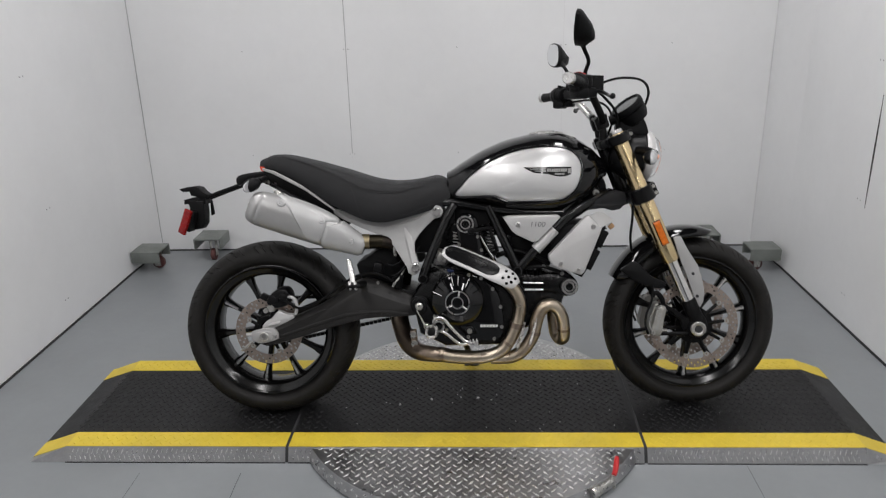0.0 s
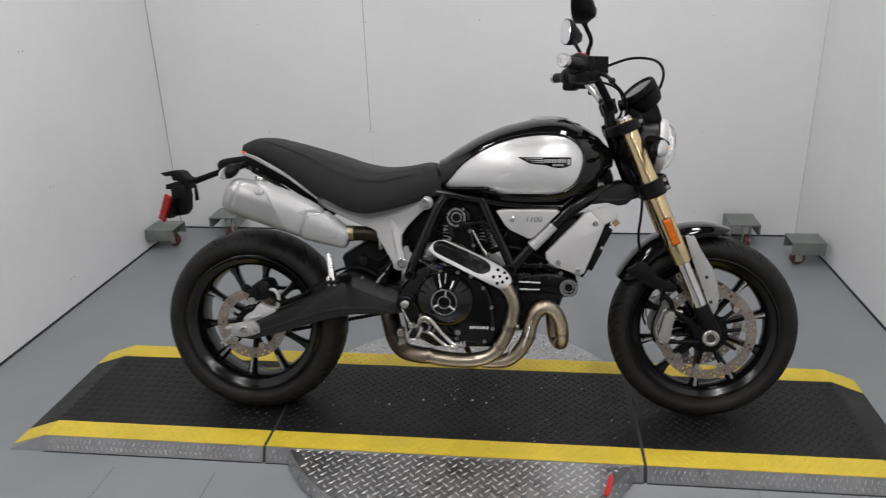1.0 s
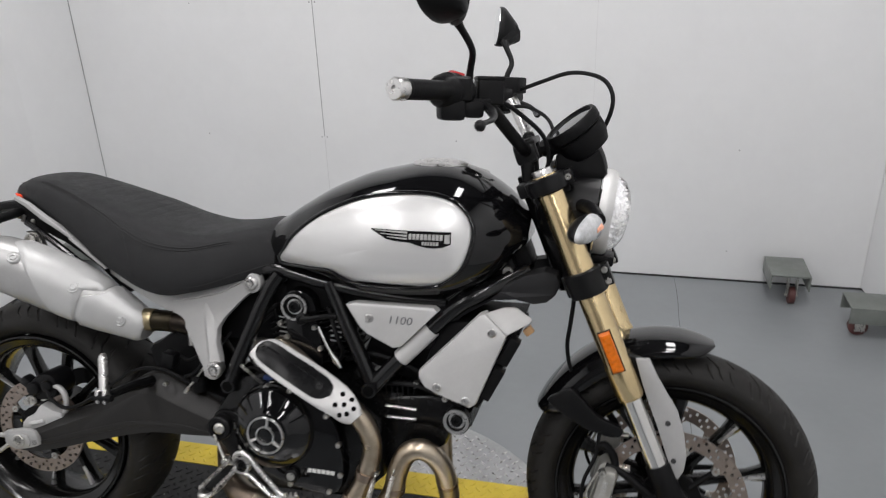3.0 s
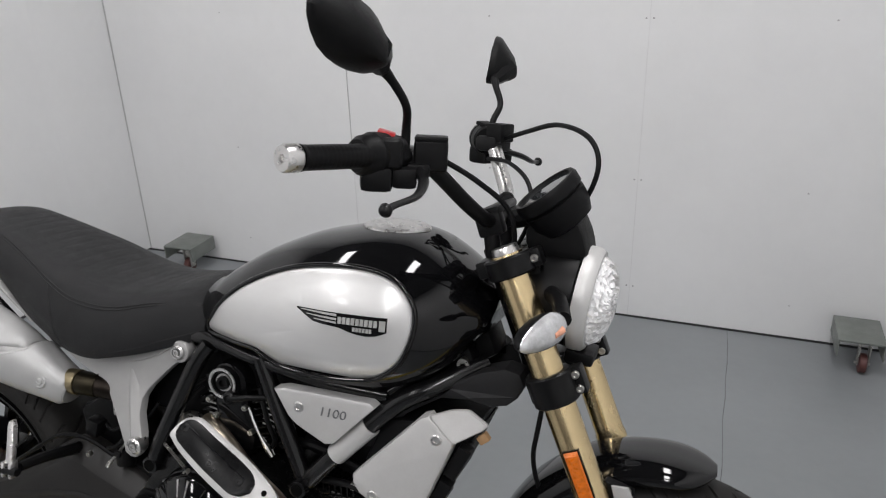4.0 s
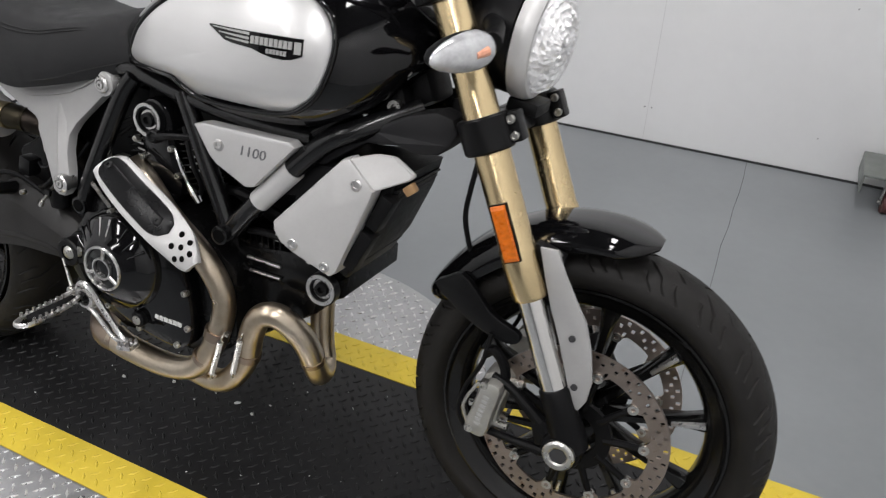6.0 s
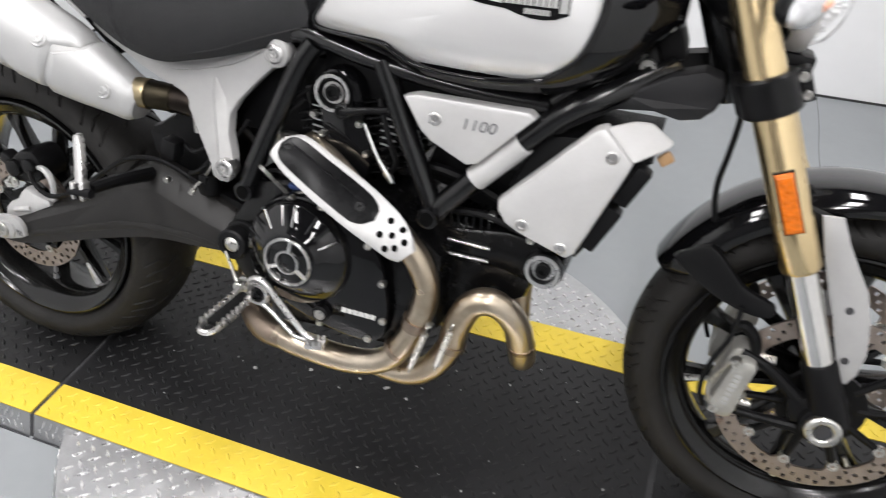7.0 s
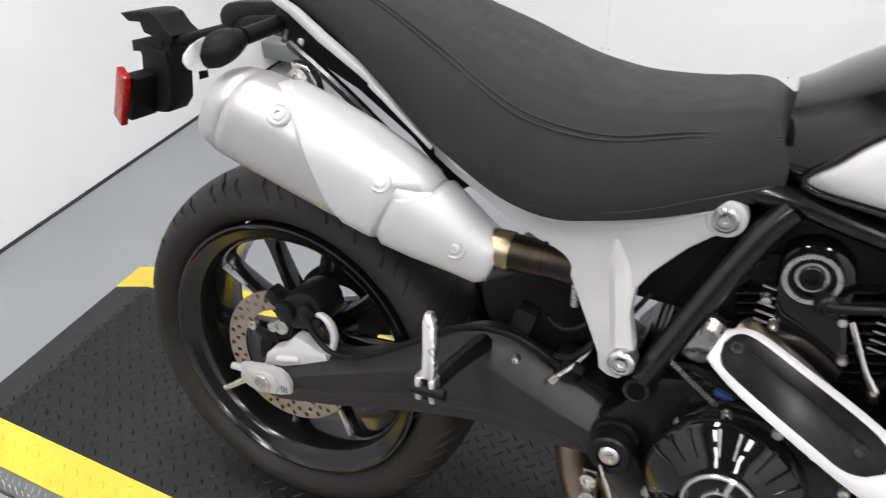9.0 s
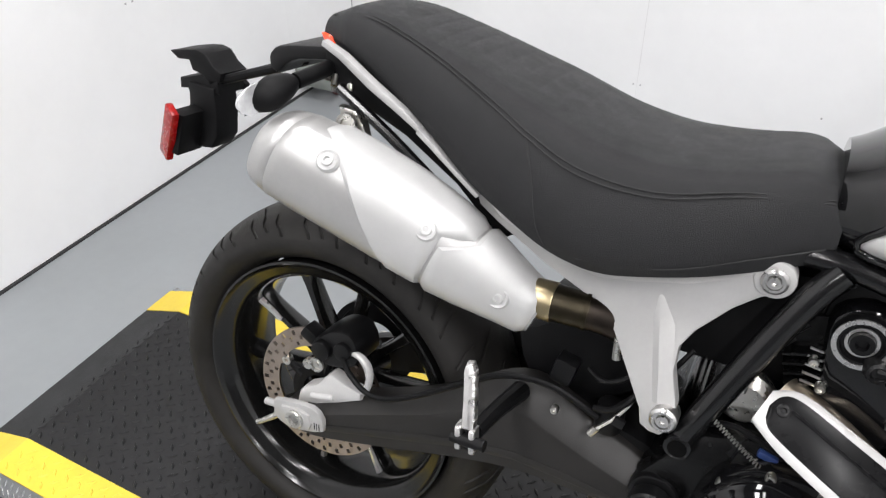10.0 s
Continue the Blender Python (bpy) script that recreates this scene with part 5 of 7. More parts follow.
for s in (-1, 1):
    bm = BM()
    add_plate(bm, SUB, -0.134, -0.114, 0.0035, 0, flare)
    top = [(0.252, 0.7515), (0.271, 0.743), (0.337, 0.717), (0.37, 0.709), (0.405, 0.7045), (0.45, 0.7125), (0.506, 0.728), (0.545, 0.745), (0.573, 0.757)]
    low = [(0.250, 0.7475), (0.267, 0.734), (0.333, 0.706), (0.37, 0.698), (0.405, 0.693), (0.45, 0.7005), (0.508, 0.716), (0.547, 0.734), (0.574, 0.750)]
    wedge(bm, [((a, -0.1340), (c, -0.1392), (c2, -0.1335)) for a, c, c2 in zip(top, low, [(u, w - 0.002) for u, w in low])])
    ridge = [((0.478, 0.690), (0.481, 0.692), (0.486, 0.690)), ((0.479, 0.664), (0.486, 0.668), (0.505, 0.662)), ((0.486, 0.634), (0.494, 0.635), (0.511, 0.636)), ((0.494, 0.602), (0.502, 0.605), (0.513, 0.609)), ((0.503, 0.570), (0.509, 0.570), (0.522, 0.573))]
    wedge(bm, [((a, -0.1340), (c, -0.1340 - h), (d, -0.1340)) for (a, c, d), h in zip(ridge, (0.0002, 0.0030, 0.0050, 0.0056, 0.0035))])
    add_cyl(bm, (0.593, -0.137, 0.746), (0.593, -0.110, 0.746), 0.0225, seg=28, bevel=0.003)
    bmesh.ops.translate(bm, verts=bm.verts[:], vec=(-0.001, 0.012, -0.004))
    if s > 0:
        for v in bm.verts:
            v.co.y = -v.co.y
    sub = part("seat_subframe", bm, SUBFRAME_SILVER, bike, "matt silver cast subframe plate")
    bm = BM()
    add_plate(bm, STRIP, s * 0.130, s * 0.116, 0.0015, 0, lambda u, w: -s * 0.026 * min(1, max(0, (0.06 - u) / 0.08)))
    add_plate(bm, [(0.147, 0.821), (0.168, 0.807), (0.200, 0.783), (0.240, 0.7545), (0.236, 0.7495), (0.197, 0.777), (0.164, 0.801), (0.145, 0.814)], s * 0.136, s * 0.122, 0.0012)
    part("seat_strip", bm, SUBFRAME_SILVER, sub, "slim silver strip under the seat")
    for u, w, vv, r in ((0.592, 0.742, -0.125, 0.0150), (0.520, 0.552, -0.169, 0.0165)):
        bm = BM()
        add_lathe(bm, (u, s * abs(vv), w), (0, s, 0), [(-0.02, r), (0.004, r), (0.007, r - 0.003), (0.007, r * 0.62), (0.003, r * 0.6), (0.003, r * 0.5), (0.008, r * 0.45), (0.008, r * 0.22), (0.004, r * 0.2)], 24)
        part("boss", bm, ALU, sub, "bright machined boss with a bolt")

# ---- tail, lights and plate holder ----
bm = BM()
add_plate(bm, [(-0.02, 0.895), (0.03, 0.880), (0.11, 0.850), (0.18, 0.812), (0.25, 0.745), (0.285, 0.70), (0.26, 0.685), (0.19, 0.745), (0.11, 0.793), (0.03, 0.826), (-0.02, 0.846)], -0.098, 0.098, 0.006)
tail = part("tail_tray", bm, MATT_BLACK, bike, "black plastic tail tray under the seat")
bm = BM()
add_plate(bm, [(-0.037, 0.904), (-0.012, 0.902), (0.009, 0.872), (-0.017, 0.865)], -0.083, 0.083, 0.003)
part("tail_light", bm, TAIL_LENS, tail, "red tail light under the seat's end", 50)
bm = BM()
add_plate(bm, [(-0.122, 0.858), (-0.113, 0.872), (-0.092, 0.879), (-0.050, 0.885), (-0.014, 0.888), (-0.006, 0.876), (-0.030, 0.868), (-0.070, 0.862), (-0.092, 0.852), (-0.106, 0.838), (-0.118, 0.842)], -0.088, 0.088, 0.005, 2)
for s in (-1, 1):
    add_box(bm, (0.02, s * 0.055, 0.845), (0.05, 0.02, 0.035), (0, 20, 0), 0.004)
part("light_bracket", bm, SATIN_BLACK, tail, "black rounded tail bracket")
for s in (-1, 1):
    p0, p1 = V(-0.042, s * 0.246, 0.834), V(-0.022, s * 0.158, 0.854)
    ax, fw = p1 - p0, V(-0.96, 0, -0.06)
    tear = [(1 - f, w) for f, w in TEAR[::-1]]
    bm, rings = BM(), []
    for f, w_ in tear:
        o = p0 + ax * (0.22 + 0.78 * f)
        rings.append([o + fw * (0.022 * w_ * math.cos(a) * (1.3 if math.cos(a) < 0 else 0.2)) + V(0, 0, 0.0225 * w_ * math.sin(a)) for a in (2 * math.pi * j / 16 for j in range(16))])
    add_rings(bm, rings)
    add_tube(bm, [(-0.022, s * 0.05, 0.862), (-0.012, s * 0.11, 0.862), (-0.018, s * 0.165, 0.855)], 0.011, 10, 3)
    ind = part("rear_indicator", bm, MATT_BLACK, bike, "small black teardrop rear indicator", 60)
    bm, rings = BM(), []
    for f, w_ in tear:
        o = p0 + ax * f + fw * 0.004
        rings.append([o + fw * (0.016 * w_ * max(0, math.cos(a)) - 0.005 * w_) + V(0, 0, 0.0195 * w_ * math.sin(a)) for a in (2 * math.pi * j / 20 for j in range(20))])
    add_rings(bm, rings)
    part("lens", bm, CLEAR_LENS, ind, "clear indicator lens", 60)
bm = BM()
for s in (-1, 1):
    add_tube(bm, [(-0.10, s * 0.03, 0.848), (-0.15, s * 0.034, 0.828), (-0.20, s * 0.038, 0.811), (-0.262, s * 0.042, 0.788)], 0.0075, 10, 3)
holder = part("plate_holder", bm, MATT_BLACK, bike, "black number-plate holder on thin arms")
bm = BM()
add_plate(bm, [(-0.342, 0.826), (-0.306, 0.834), (-0.287, 0.836), (-0.270, 0.832), (-0.255, 0.815), (-0.240, 0.806), (-0.243, 0.792), (-0.262, 0.782), (-0.278, 0.798), (-0.298, 0.802), (-0.304, 0.817), (-0.327, 0.815)], -0.056, 0.004, 0.004)
add_plate(bm, [(-0.324, 0.787), (-0.285, 0.797), (-0.247, 0.794), (-0.245, 0.772), (-0.285, 0.766), (-0.305, 0.762), (-0.309, 0.772), (-0.324, 0.770)], -0.056, 0.004, 0.003)
add_plate(bm, [(-0.303, 0.785), (-0.252, 0.782), (-0.248, 0.742), (-0.250, 0.702), (-0.264, 0.682), (-0.298, 0.678), (-0.305, 0.74)], -0.060, -0.010, 0.005)
add_plate(bm, [(-0.250, 0.785), (-0.243, 0.780), (-0.236, 0.730), (-0.248, 0.725)], 0.004, 0.014, 0.002)
part("plate_bracket", bm, MATT_BLACK, holder, "black plastic plate bracket")
bm = BM()
add_box(bm, (-0.304, -0.106, 0.712), (0.030, 0.012, 0.094), (0, 25, -24), 0.003)
part("side_reflector", bm, RED_LENS, holder, "red rectangular reflector")
bm = BM()
add_box(bm, (-0.294, -0.078, 0.712), (0.024, 0.054, 0.070), (0, 14, 0), 0.002)
part("reflector_stay", bm, MATT_BLACK, holder)

# ---- frame ----
def tube_pair(name, pts, r, mat=None, label=""):
    for s in (-1, 1):
        bm = BM()
        add_tube(bm, [(a, s * b, c) for a, b, c in pts], r, 14, 4)
        part(name, bm, mat or FRAME_BLACK, bike, label or "gloss black steel frame tube")


tube_pair("frame_tube", [(0.655, 0.112, 0.765), (0.635, 0.118, 0.735), (0.605, 0.126, 0.67), (0.560, 0.14, 0.560), (0.543, 0.142, 0.512)], 0.0165)
tube_pair("frame_tube", [(0.61, 0.10, 0.772), (0.66, 0.108, 0.772), (0.78, 0.118, 0.752), (0.92, 0.122, 0.738), (1.03, 0.12, 0.735)], 0.014)
tube_pair("frame_tube", [(0.772, 0.12, 0.76), (0.82, 0.125, 0.655), (0.876, 0.13, 0.535)], 0.0165)
tube_pair("frame_tube", [(0.872, 0.13, 0.535), (0.96, 0.13, 0.635), (1.05, 0.125, 0.727), (1.11, 0.11, 0.762), (1.185, 0.055, 0.80)], 0.0175)
tube_pair("frame_tube", [(1.03, 0.115, 0.74), (1.10, 0.09, 0.80), (1.16, 0.05, 0.88)], 0.014)
tube_pair("frame_sleeve", [(0.936, 0.1305, 0.608), (1.002, 0.128, 0.678)], 0.0195, SILVER_MATT, "silver sleeve on the frame tube")
bm = BM()
for u, w in ((0.872, 0.536), (0.543, 0.510)):
    add_cyl(bm, (u, -0.158, w), (u, 0.158, w), 0.0170, seg=20, bevel=0.002)
add_cyl(bm, (0.66, -0.11, 0.76), (0.66, 0.11, 0.76), 0.013)
parts("frame_crosspiece", bm, FRAME_BLACK, bike)
# dark discs on the closed ends paint the shade of open tubes
bm = BM()
for u, w in ((0.872, 0.536), (0.543, 0.510)):
    add_lathe(bm, (u, -0.1585, w), (0, -1, 0), [(0, 0.001), (0, 0.0118), (0.0008, 0.0118), (0.0008, 0.001)], 16)
parts("tube_hollow", bm, HOLE_SHADE, bike, "dark disc painted as the shade inside a tube's end")

# silver triangle cover with its number
bm = BM()
add_plate(bm, [(0.822, 0.722), (0.842, 0.728), (1.010, 0.730), (1.020, 0.722), (0.942, 0.640), (0.925, 0.636), (0.868, 0.662), (0.852, 0.675)], -0.156, -0.132, 0.004)
tri = part("side_cover", bm, SILVER_MATT, bike, "silver triangular side cover")
bm = text_bm("1100", 0.0235, 1.15)
for v in bm.verts:
    v.co = V(0.912 + v.co.x + v.co.y * 0.2, -0.1566 - (0.0005 if v.co.z > 0 else -0.0005), 0.690 + v.co.y)
part("number", bm, GREY_INK, tri, "engraved number 1100", 0)
bm = BM()
add_bolt(bm, (0.873, -0.1555, 0.697), (0, -1, 0), 0.010, 0.003)
parts("cover_bolt", bm, ALU, tri)

# oil cooler with its silver side cover
bm = BM()
add_plate(bm, [(0.979, 0.590), (1.102, 0.721), (1.116, 0.727), (1.161, 0.683), (1.155, 0.664), (1.103, 0.530), (1.090, 0.520), (1.016, 0.544), (0.993, 0.556), (0.980, 0.574)], -0.154, -0.125, 0.007)
cov = part("cooler_cover", bm, SILVER_MATT, bike, "silver angular cooler cover")
bm = BM()
flap = [V(1.116, -0.152, 0.727), V(1.150, -0.134, 0.737), V(1.172, -0.114, 0.733), V(1.206, -0.106, 0.708), V(1.200, -0.110, 0.699), V(1.160, -0.150, 0.683)]
add_rings(bm, [flap, [p + V(0.001, 0.010, -0.001) for p in flap]])
bmesh.ops.bevel(bm, geom=bm.edges[:], offset=0.0022, segments=2, affect="EDGES")
part("cover_flap", bm, SILVER_MATT, cov, "silver folded cover edge")
bm = BM()
for u, w in ((1.132, 0.688), (1.020, 0.560), (1.082, 0.536)):
    add_bolt(bm, (u, -0.153, w), (0, -1, 0), 0.0095, 0.004)
parts("cover_bolt", bm, ALU, cov)
bm = BM()
add_plate(bm, [(1.02, 0.69), (1.10, 0.70), (1.185, 0.70), (1.172, 0.65), (1.135, 0.56), (1.10, 0.505), (1.07, 0.52), (1.02, 0.57), (0.985, 0.60)], -0.118, 0.045, 0.01)
part("oil_cooler", bm, MATT_BLACK, bike, "black oil cooler")
for s in (-1, 1):
    bm = BM()
    add_plate(bm, [(0.972, 0.622), (1.000, 0.668), (1.030, 0.706), (1.078, 0.738), (1.130, 0.768), (1.185, 0.798), (1.225, 0.808), (1.250, 0.800), (1.258, 0.778), (1.248, 0.756), (1.232, 0.742), (1.205, 0.738), (1.17, 0.748), (1.12, 0.742), (1.06, 0.702), (0.995, 0.625)], s * 0.110, s * 0.060, 0.005, 0, lambda u, w: -s * 0.30 * max(0, u - 1.17))
    part("cooler_shroud", bm, SHROUD_GREY, bike, "dark grey plastic cooler shroud", 25)
bm = BM()
for k in range(14):
    f = k / 13
    add_box(bm, (1.112 + 0.062 * f, -0.036, 0.535 + 0.14 * f), (0.02, 0.155, 0.004), (0, -20, 0))
parts("cooler_fin", bm, SATIN_BLACK, bike, "dark cooler fins", 0)
bm = BM()
add_box(bm, (1.132, -0.126, 0.572), (0.024, 0.03, 0.075), (0, 26, 0), 0.004)
add_box(bm, (1.164, -0.122, 0.643), (0.024, 0.03, 0.062), (0, 26, 0), 0.004)
parts("cooler_duct", bm, MATT_BLACK, bike)
bm = BM()
add_box(bm, (1.200, -0.104, 0.684), (0.020, 0.014, 0.016), (0, -40, 0), 0.003)
part("cooler_sensor", bm, TAN_PLASTIC, bike, "small tan connector behind the cover")

# ---- engine ----
bm = BM()
add_plate(bm, [(0.50, 0.44), (0.56, 0.53), (0.66, 0.56), (0.80, 0.54), (0.90, 0.47), (0.90, 0.33), (0.84, 0.27), (0.62, 0.265), (0.53, 0.31)], -0.145, 0.145, 0.02)
add_plate(bm, [(0.82, 0.52), (0.93, 0.515), (1.02, 0.50), (1.03, 0.44), (0.95, 0.425), (0.84, 0.40)], -0.10, 0.10, 0.012)
add_plate(bm, [(0.86, 0.50), (0.86, 0.305), (0.905, 0.318), (0.95, 0.348), (1.03, 0.405), (1.045, 0.45), (0.95, 0.50)], -0.102, 0.102, 0.014)
eng = part("engine", bm, ENGINE_BLACK, bike, "black air-cooled twin-cylinder engine")
bm = BM()
COVER = [(0.664, 0.538), (0.615, 0.524), (0.585, 0.485), (0.574, 0.438), (0.580, 0.390), (0.606, 0.345), (0.65, 0.318), (0.71, 0.300), (0.775, 0.292), (0.812, 0.305), (0.824, 0.345), (0.820, 0.40), (0.805, 0.46), (0.765, 0.508), (0.715, 0.532)]
add_plate(bm, COVER, -0.178, -0.14, 0.010, 3)
cl = part("clutch_cover", bm, GLOSS_BLACK, bike, "gloss black bolted clutch cover")
bm = BM()
c0 = V(0.664, -0.182, 0.438)
add_lathe(bm, c0, (0, -1, 0), [(-0.01, 0.094), (0.004, 0.092), (0.018, 0.085), (0.028, 0.06), (0.036, 0.050), (0.038, 0.046)], 48)
part("clutch_bell", bm, GLOSS_BLACK, cl, "domed gloss black clutch housing", 45)
bm = BM()
add_lathe(bm, c0 + V(0, -0.036, 0), (0, -1, 0), [(0, 0.0425), (0.005, 0.0425), (0.0065, 0.0415), (0.0065, 0.0388), (0.005, 0.0378), (0, 0.0378)], 48, closed=True)
add_lathe(bm, c0 + V(0, -0.037, 0), (0, -1, 0), [(0, 0.0210), (0.006, 0.0210), (0.006, 0.0178), (0, 0.0178)], 36, closed=True)
for a in (80, 205, 325):
    e = V(math.cos(radians(a)), 0, math.sin(radians(a)))
    add_tube(bm, [c0 + V(0, -0.040, 0) + e * 0.019, c0 + V(0, -0.040, 0) + e * 0.039], 0.0036, 8, 0)
parts("clutch_ring", bm, ALU, cl, "machined rings of the clutch cap")
# ribs like the black ones below; bright metal paints the upper two's highlights
bm = BM()
for a in (103, 88):
    e = V(math.cos(radians(a)), 0, math.sin(radians(a)))
    add_tube(bm, [c0 + V(0, -0.031, 0) + e * 0.050, c0 + V(0, -0.0165, 0) + e * 0.089], [0.0010, 0.0020], 8, 0)
parts("cooling_rib", bm, ALU, cl, "upper cooling ribs, bright metal in place of highlights")
bm = BM()
for a in (62, 46, 30, 126, 142, 158):
    e = V(math.cos(radians(a)), 0, math.sin(radians(a)))
    add_tube(bm, [c0 + V(0, -0.031, 0) + e * 0.050, c0 + V(0, -0.015, 0) + e * 0.089], [0.0014, 0.0032], 8, 0)
parts("cooling_rib", bm, GLOSS_BLACK, cl, "gloss black cooling ribs")
bm = BM()
for u, w in ((0.648, 0.529), (0.703, 0.527), (0.60, 0.498), (0.583, 0.437), (0.584, 0.382), (0.625, 0.334), (0.745, 0.515), (0.785, 0.478), (0.812, 0.415), (0.816, 0.345), (0.79, 0.303), (0.70, 0.309)):
    add_bolt(bm, (u, -0.176, w), (0, -1, 0), 0.0065, 0.007)
parts("cover_bolt", bm, STEEL, cl, "small plated bolts round the cover")
bm = BM()
add_lathe(bm, (0.705, -0.176, 0.332), (0, -1, 0), [(0, 0.016), (0.012, 0.015), (0.014, 0.012), (0.014, 0.006), (0.010, 0.005)], 20)
filler = part("oil_filler", bm, SATIN_BLACK, cl, "black screw cap")
bm = BM()
add_lathe(bm, (0.705, -0.190, 0.332), (0, -1, 0), [(0, 0.001), (0.0, 0.0095), (0.0015, 0.0090), (0.002, 0.001)], 20)
part("cap_face", bm, STEEL, cl, "dull metal cap face")
bm = BM()
for k in range(6):
    add_box(bm, (0.746 + k * 0.0105, -0.1795, 0.348), (0.0085, 0.002, 0.0085), (0, 10, 0))
parts("maker_mark", bm, WHITE_INK, cl, "row of pale raised bars", 0)

# upright cylinder with fins, belt cover and cap
def fins(bm, c, axis, side, n, pitch, hx, hy, t=0.003, taper=0.0):
    a = V(*axis).normalized()
    ang = math.degrees(math.atan2(a.x, a.z))
    for k in range(n):
        o = V(*c) + a * (k * pitch)
        add_box(bm, o, (hx * (1 - taper * k), hy, t), (0, ang, 0))
    return bm


bm = BM()
fins(bm, (0.735, 0, 0.565), (-0.30, 0, 0.95), 0, 10, 0.0125, 0.165, 0.21)
parts("cylinder_fin", bm, ENGINE_BLACK, eng, "black cooling fins of the upright cylinder", 0)
bm = BM()
fins(bm, (0.86, 0, 0.488), (0.95, 0, 0.1), 0, 9, 0.0125, 0.09, 0.20)
parts("cylinder_fin", bm, ENGINE_BLACK, eng, "black cooling fins of the forward cylinder", 0)
bm = BM()
add_box(bm, (0.70, 0, 0.63), (0.125, 0.17, 0.16), (0, -17, 0), 0.01)
add_box(bm, (0.68, 0, 0.70), (0.14, 0.15, 0.07), (0, -17, 0), 0.015)
part("cylinder_head", bm, ENGINE_BLACK, eng, "black cylinder head")
bm = BM()
for c, d in (((0.660, 0.640), 0.0), ((0.780, 0.652), 0.0)):
    for k in range(6):
        add_tube(bm, [(c[0] - 0.012, -0.1065, c[1] - 0.028 + k * 0.011), (c[0] + 0.014, -0.1065, c[1] - 0.031 + k * 0.011)], 0.0017, 6, 0)
parts("fin_edge", bm, ALU, eng, "bright machined fin edges")
bm = BM()
add_plate(bm, [(0.660, 0.715), (0.695, 0.735), (0.732, 0.715), (0.742, 0.66), (0.755, 0.59), (0.74, 0.55), (0.70, 0.545), (0.675, 0.60), (0.662, 0.66)], -0.115, -0.06, 0.010, 3)
belt = part("belt_cover", bm, GLOSS_BLACK, bike, "gloss black timing belt cover")
bm = BM()
add_lathe(bm, (0.692, -0.1100, 0.697), (0, -1, 0), [(0, 0.031), (0.012, 0.031), (0.016, 0.0285), (0.016, 0.022), (0.010, 0.0205), (0.010, 0.0135), (0.018, 0.0125), (0.018, 0.007), (0.012, 0.006)], 36)
part("belt_cap", bm, SATIN_BLACK, belt, "ringed round cover cap")
bm = BM()
add_lathe(bm, (0.692, -0.1265, 0.697), (0, -1, 0), [(0, 0.0302), (0.0014, 0.0298), (0.0014, 0.0246), (0, 0.0241)], 36, closed=True)
add_lathe(bm, (0.692, -0.1205, 0.697), (0, -1, 0), [(0, 0.0176), (0.0016, 0.0172), (0.0016, 0.0138), (0, 0.0134)], 36, closed=True)
parts("cap_ring", bm, ALU, belt, "bright ring edges")
bm = BM()
for u, w in ((0.655, 0.655), (0.735, 0.652), (0.748, 0.605), (0.67, 0.625)):
    add_bolt(bm, (u, -0.113, w), (0, -1, 0), 0.006, 0.008)
parts("belt_bolt", bm, STEEL, belt)

# forward head, engine mount ring and bracket
bm = BM()
add_plate(bm, [(0.885, 0.505), (0.99, 0.520), (1.05, 0.515), (1.085, 0.49), (1.085, 0.455), (1.05, 0.435), (0.97, 0.445), (0.89, 0.445)], -0.105, 0.105, 0.012)
fh = part("forward_head", bm, ENGINE_BLACK, bike, "gloss black forward cylinder head cover")
bm = BM()
add_lathe(bm, (1.056, -0.105, 0.473), (0, -1, 0), [(0, 0.030), (0.014, 0.030), (0.016, 0.028), (0.016, 0.020), (0.008, 0.019), (0.008, 0.013), (0.016, 0.012), (0.016, 0.006), (0.01, 0.005)], 32)
part("belt_cap", bm, SATIN_BLACK, fh, "ringed cover cap")
bm = BM()
add_lathe(bm, (1.056, -0.1212, 0.473), (0, -1, 0), [(0, 0.0285), (0.0012, 0.028), (0.0012, 0.0215), (0, 0.021)], 32, closed=True)
add_lathe(bm, (1.056, -0.1134, 0.473), (0, -1, 0), [(0, 0.0188), (0.0012, 0.0184), (0.0012, 0.0135), (0, 0.013)], 32, closed=True)
parts("cap_ring", bm, ALU, fh, "bright ring edges")
bm = BM()
add_tube(bm, [(0.895, -0.108, 0.487), (0.965, -0.108, 0.485)], 0.0035, 8, 0)
add_tube(bm, [(0.895, -0.108, 0.462), (0.965, -0.108, 0.462)], 0.0035, 8, 0)
parts("fin_edge", bm, ALU, fh, "bright machined fin edges")
bm = BM()
add_tube(bm, [(0.90, -0.11, 0.54), (0.96, -0.115, 0.545), (1.02, -0.11, 0.525), (1.06, -0.10, 0.50)], 0.007, 8, 4)
add_tube(bm, [(0.80, -0.09, 0.58), (0.86, -0.10, 0.60), (0.93, -0.09, 0.58), (0.99, -0.08, 0.55)], 0.009, 8, 4)
add_tube(bm, [(0.77, -0.12, 0.70), (0.79, -0.125, 0.64), (0.80, -0.115, 0.60), (0.78, -0.10, 0.57)], 0.005, 8, 4)
parts("engine_hose", bm, MATT_BLACK, bike, "black hoses and wiring on the engine")
bm = BM()
for u, w, r in ((0.965, 0.545, 0.008), (1.03, 0.52, 0.007), (0.92, 0.575, 0.006), (0.99, 0.575, 0.006)):
    add_bolt(bm, (u, -0.112, w), (0, -1, 0), r, 0.008)
parts("engine_bolt", bm, STEEL, eng, "plated engine bolts")
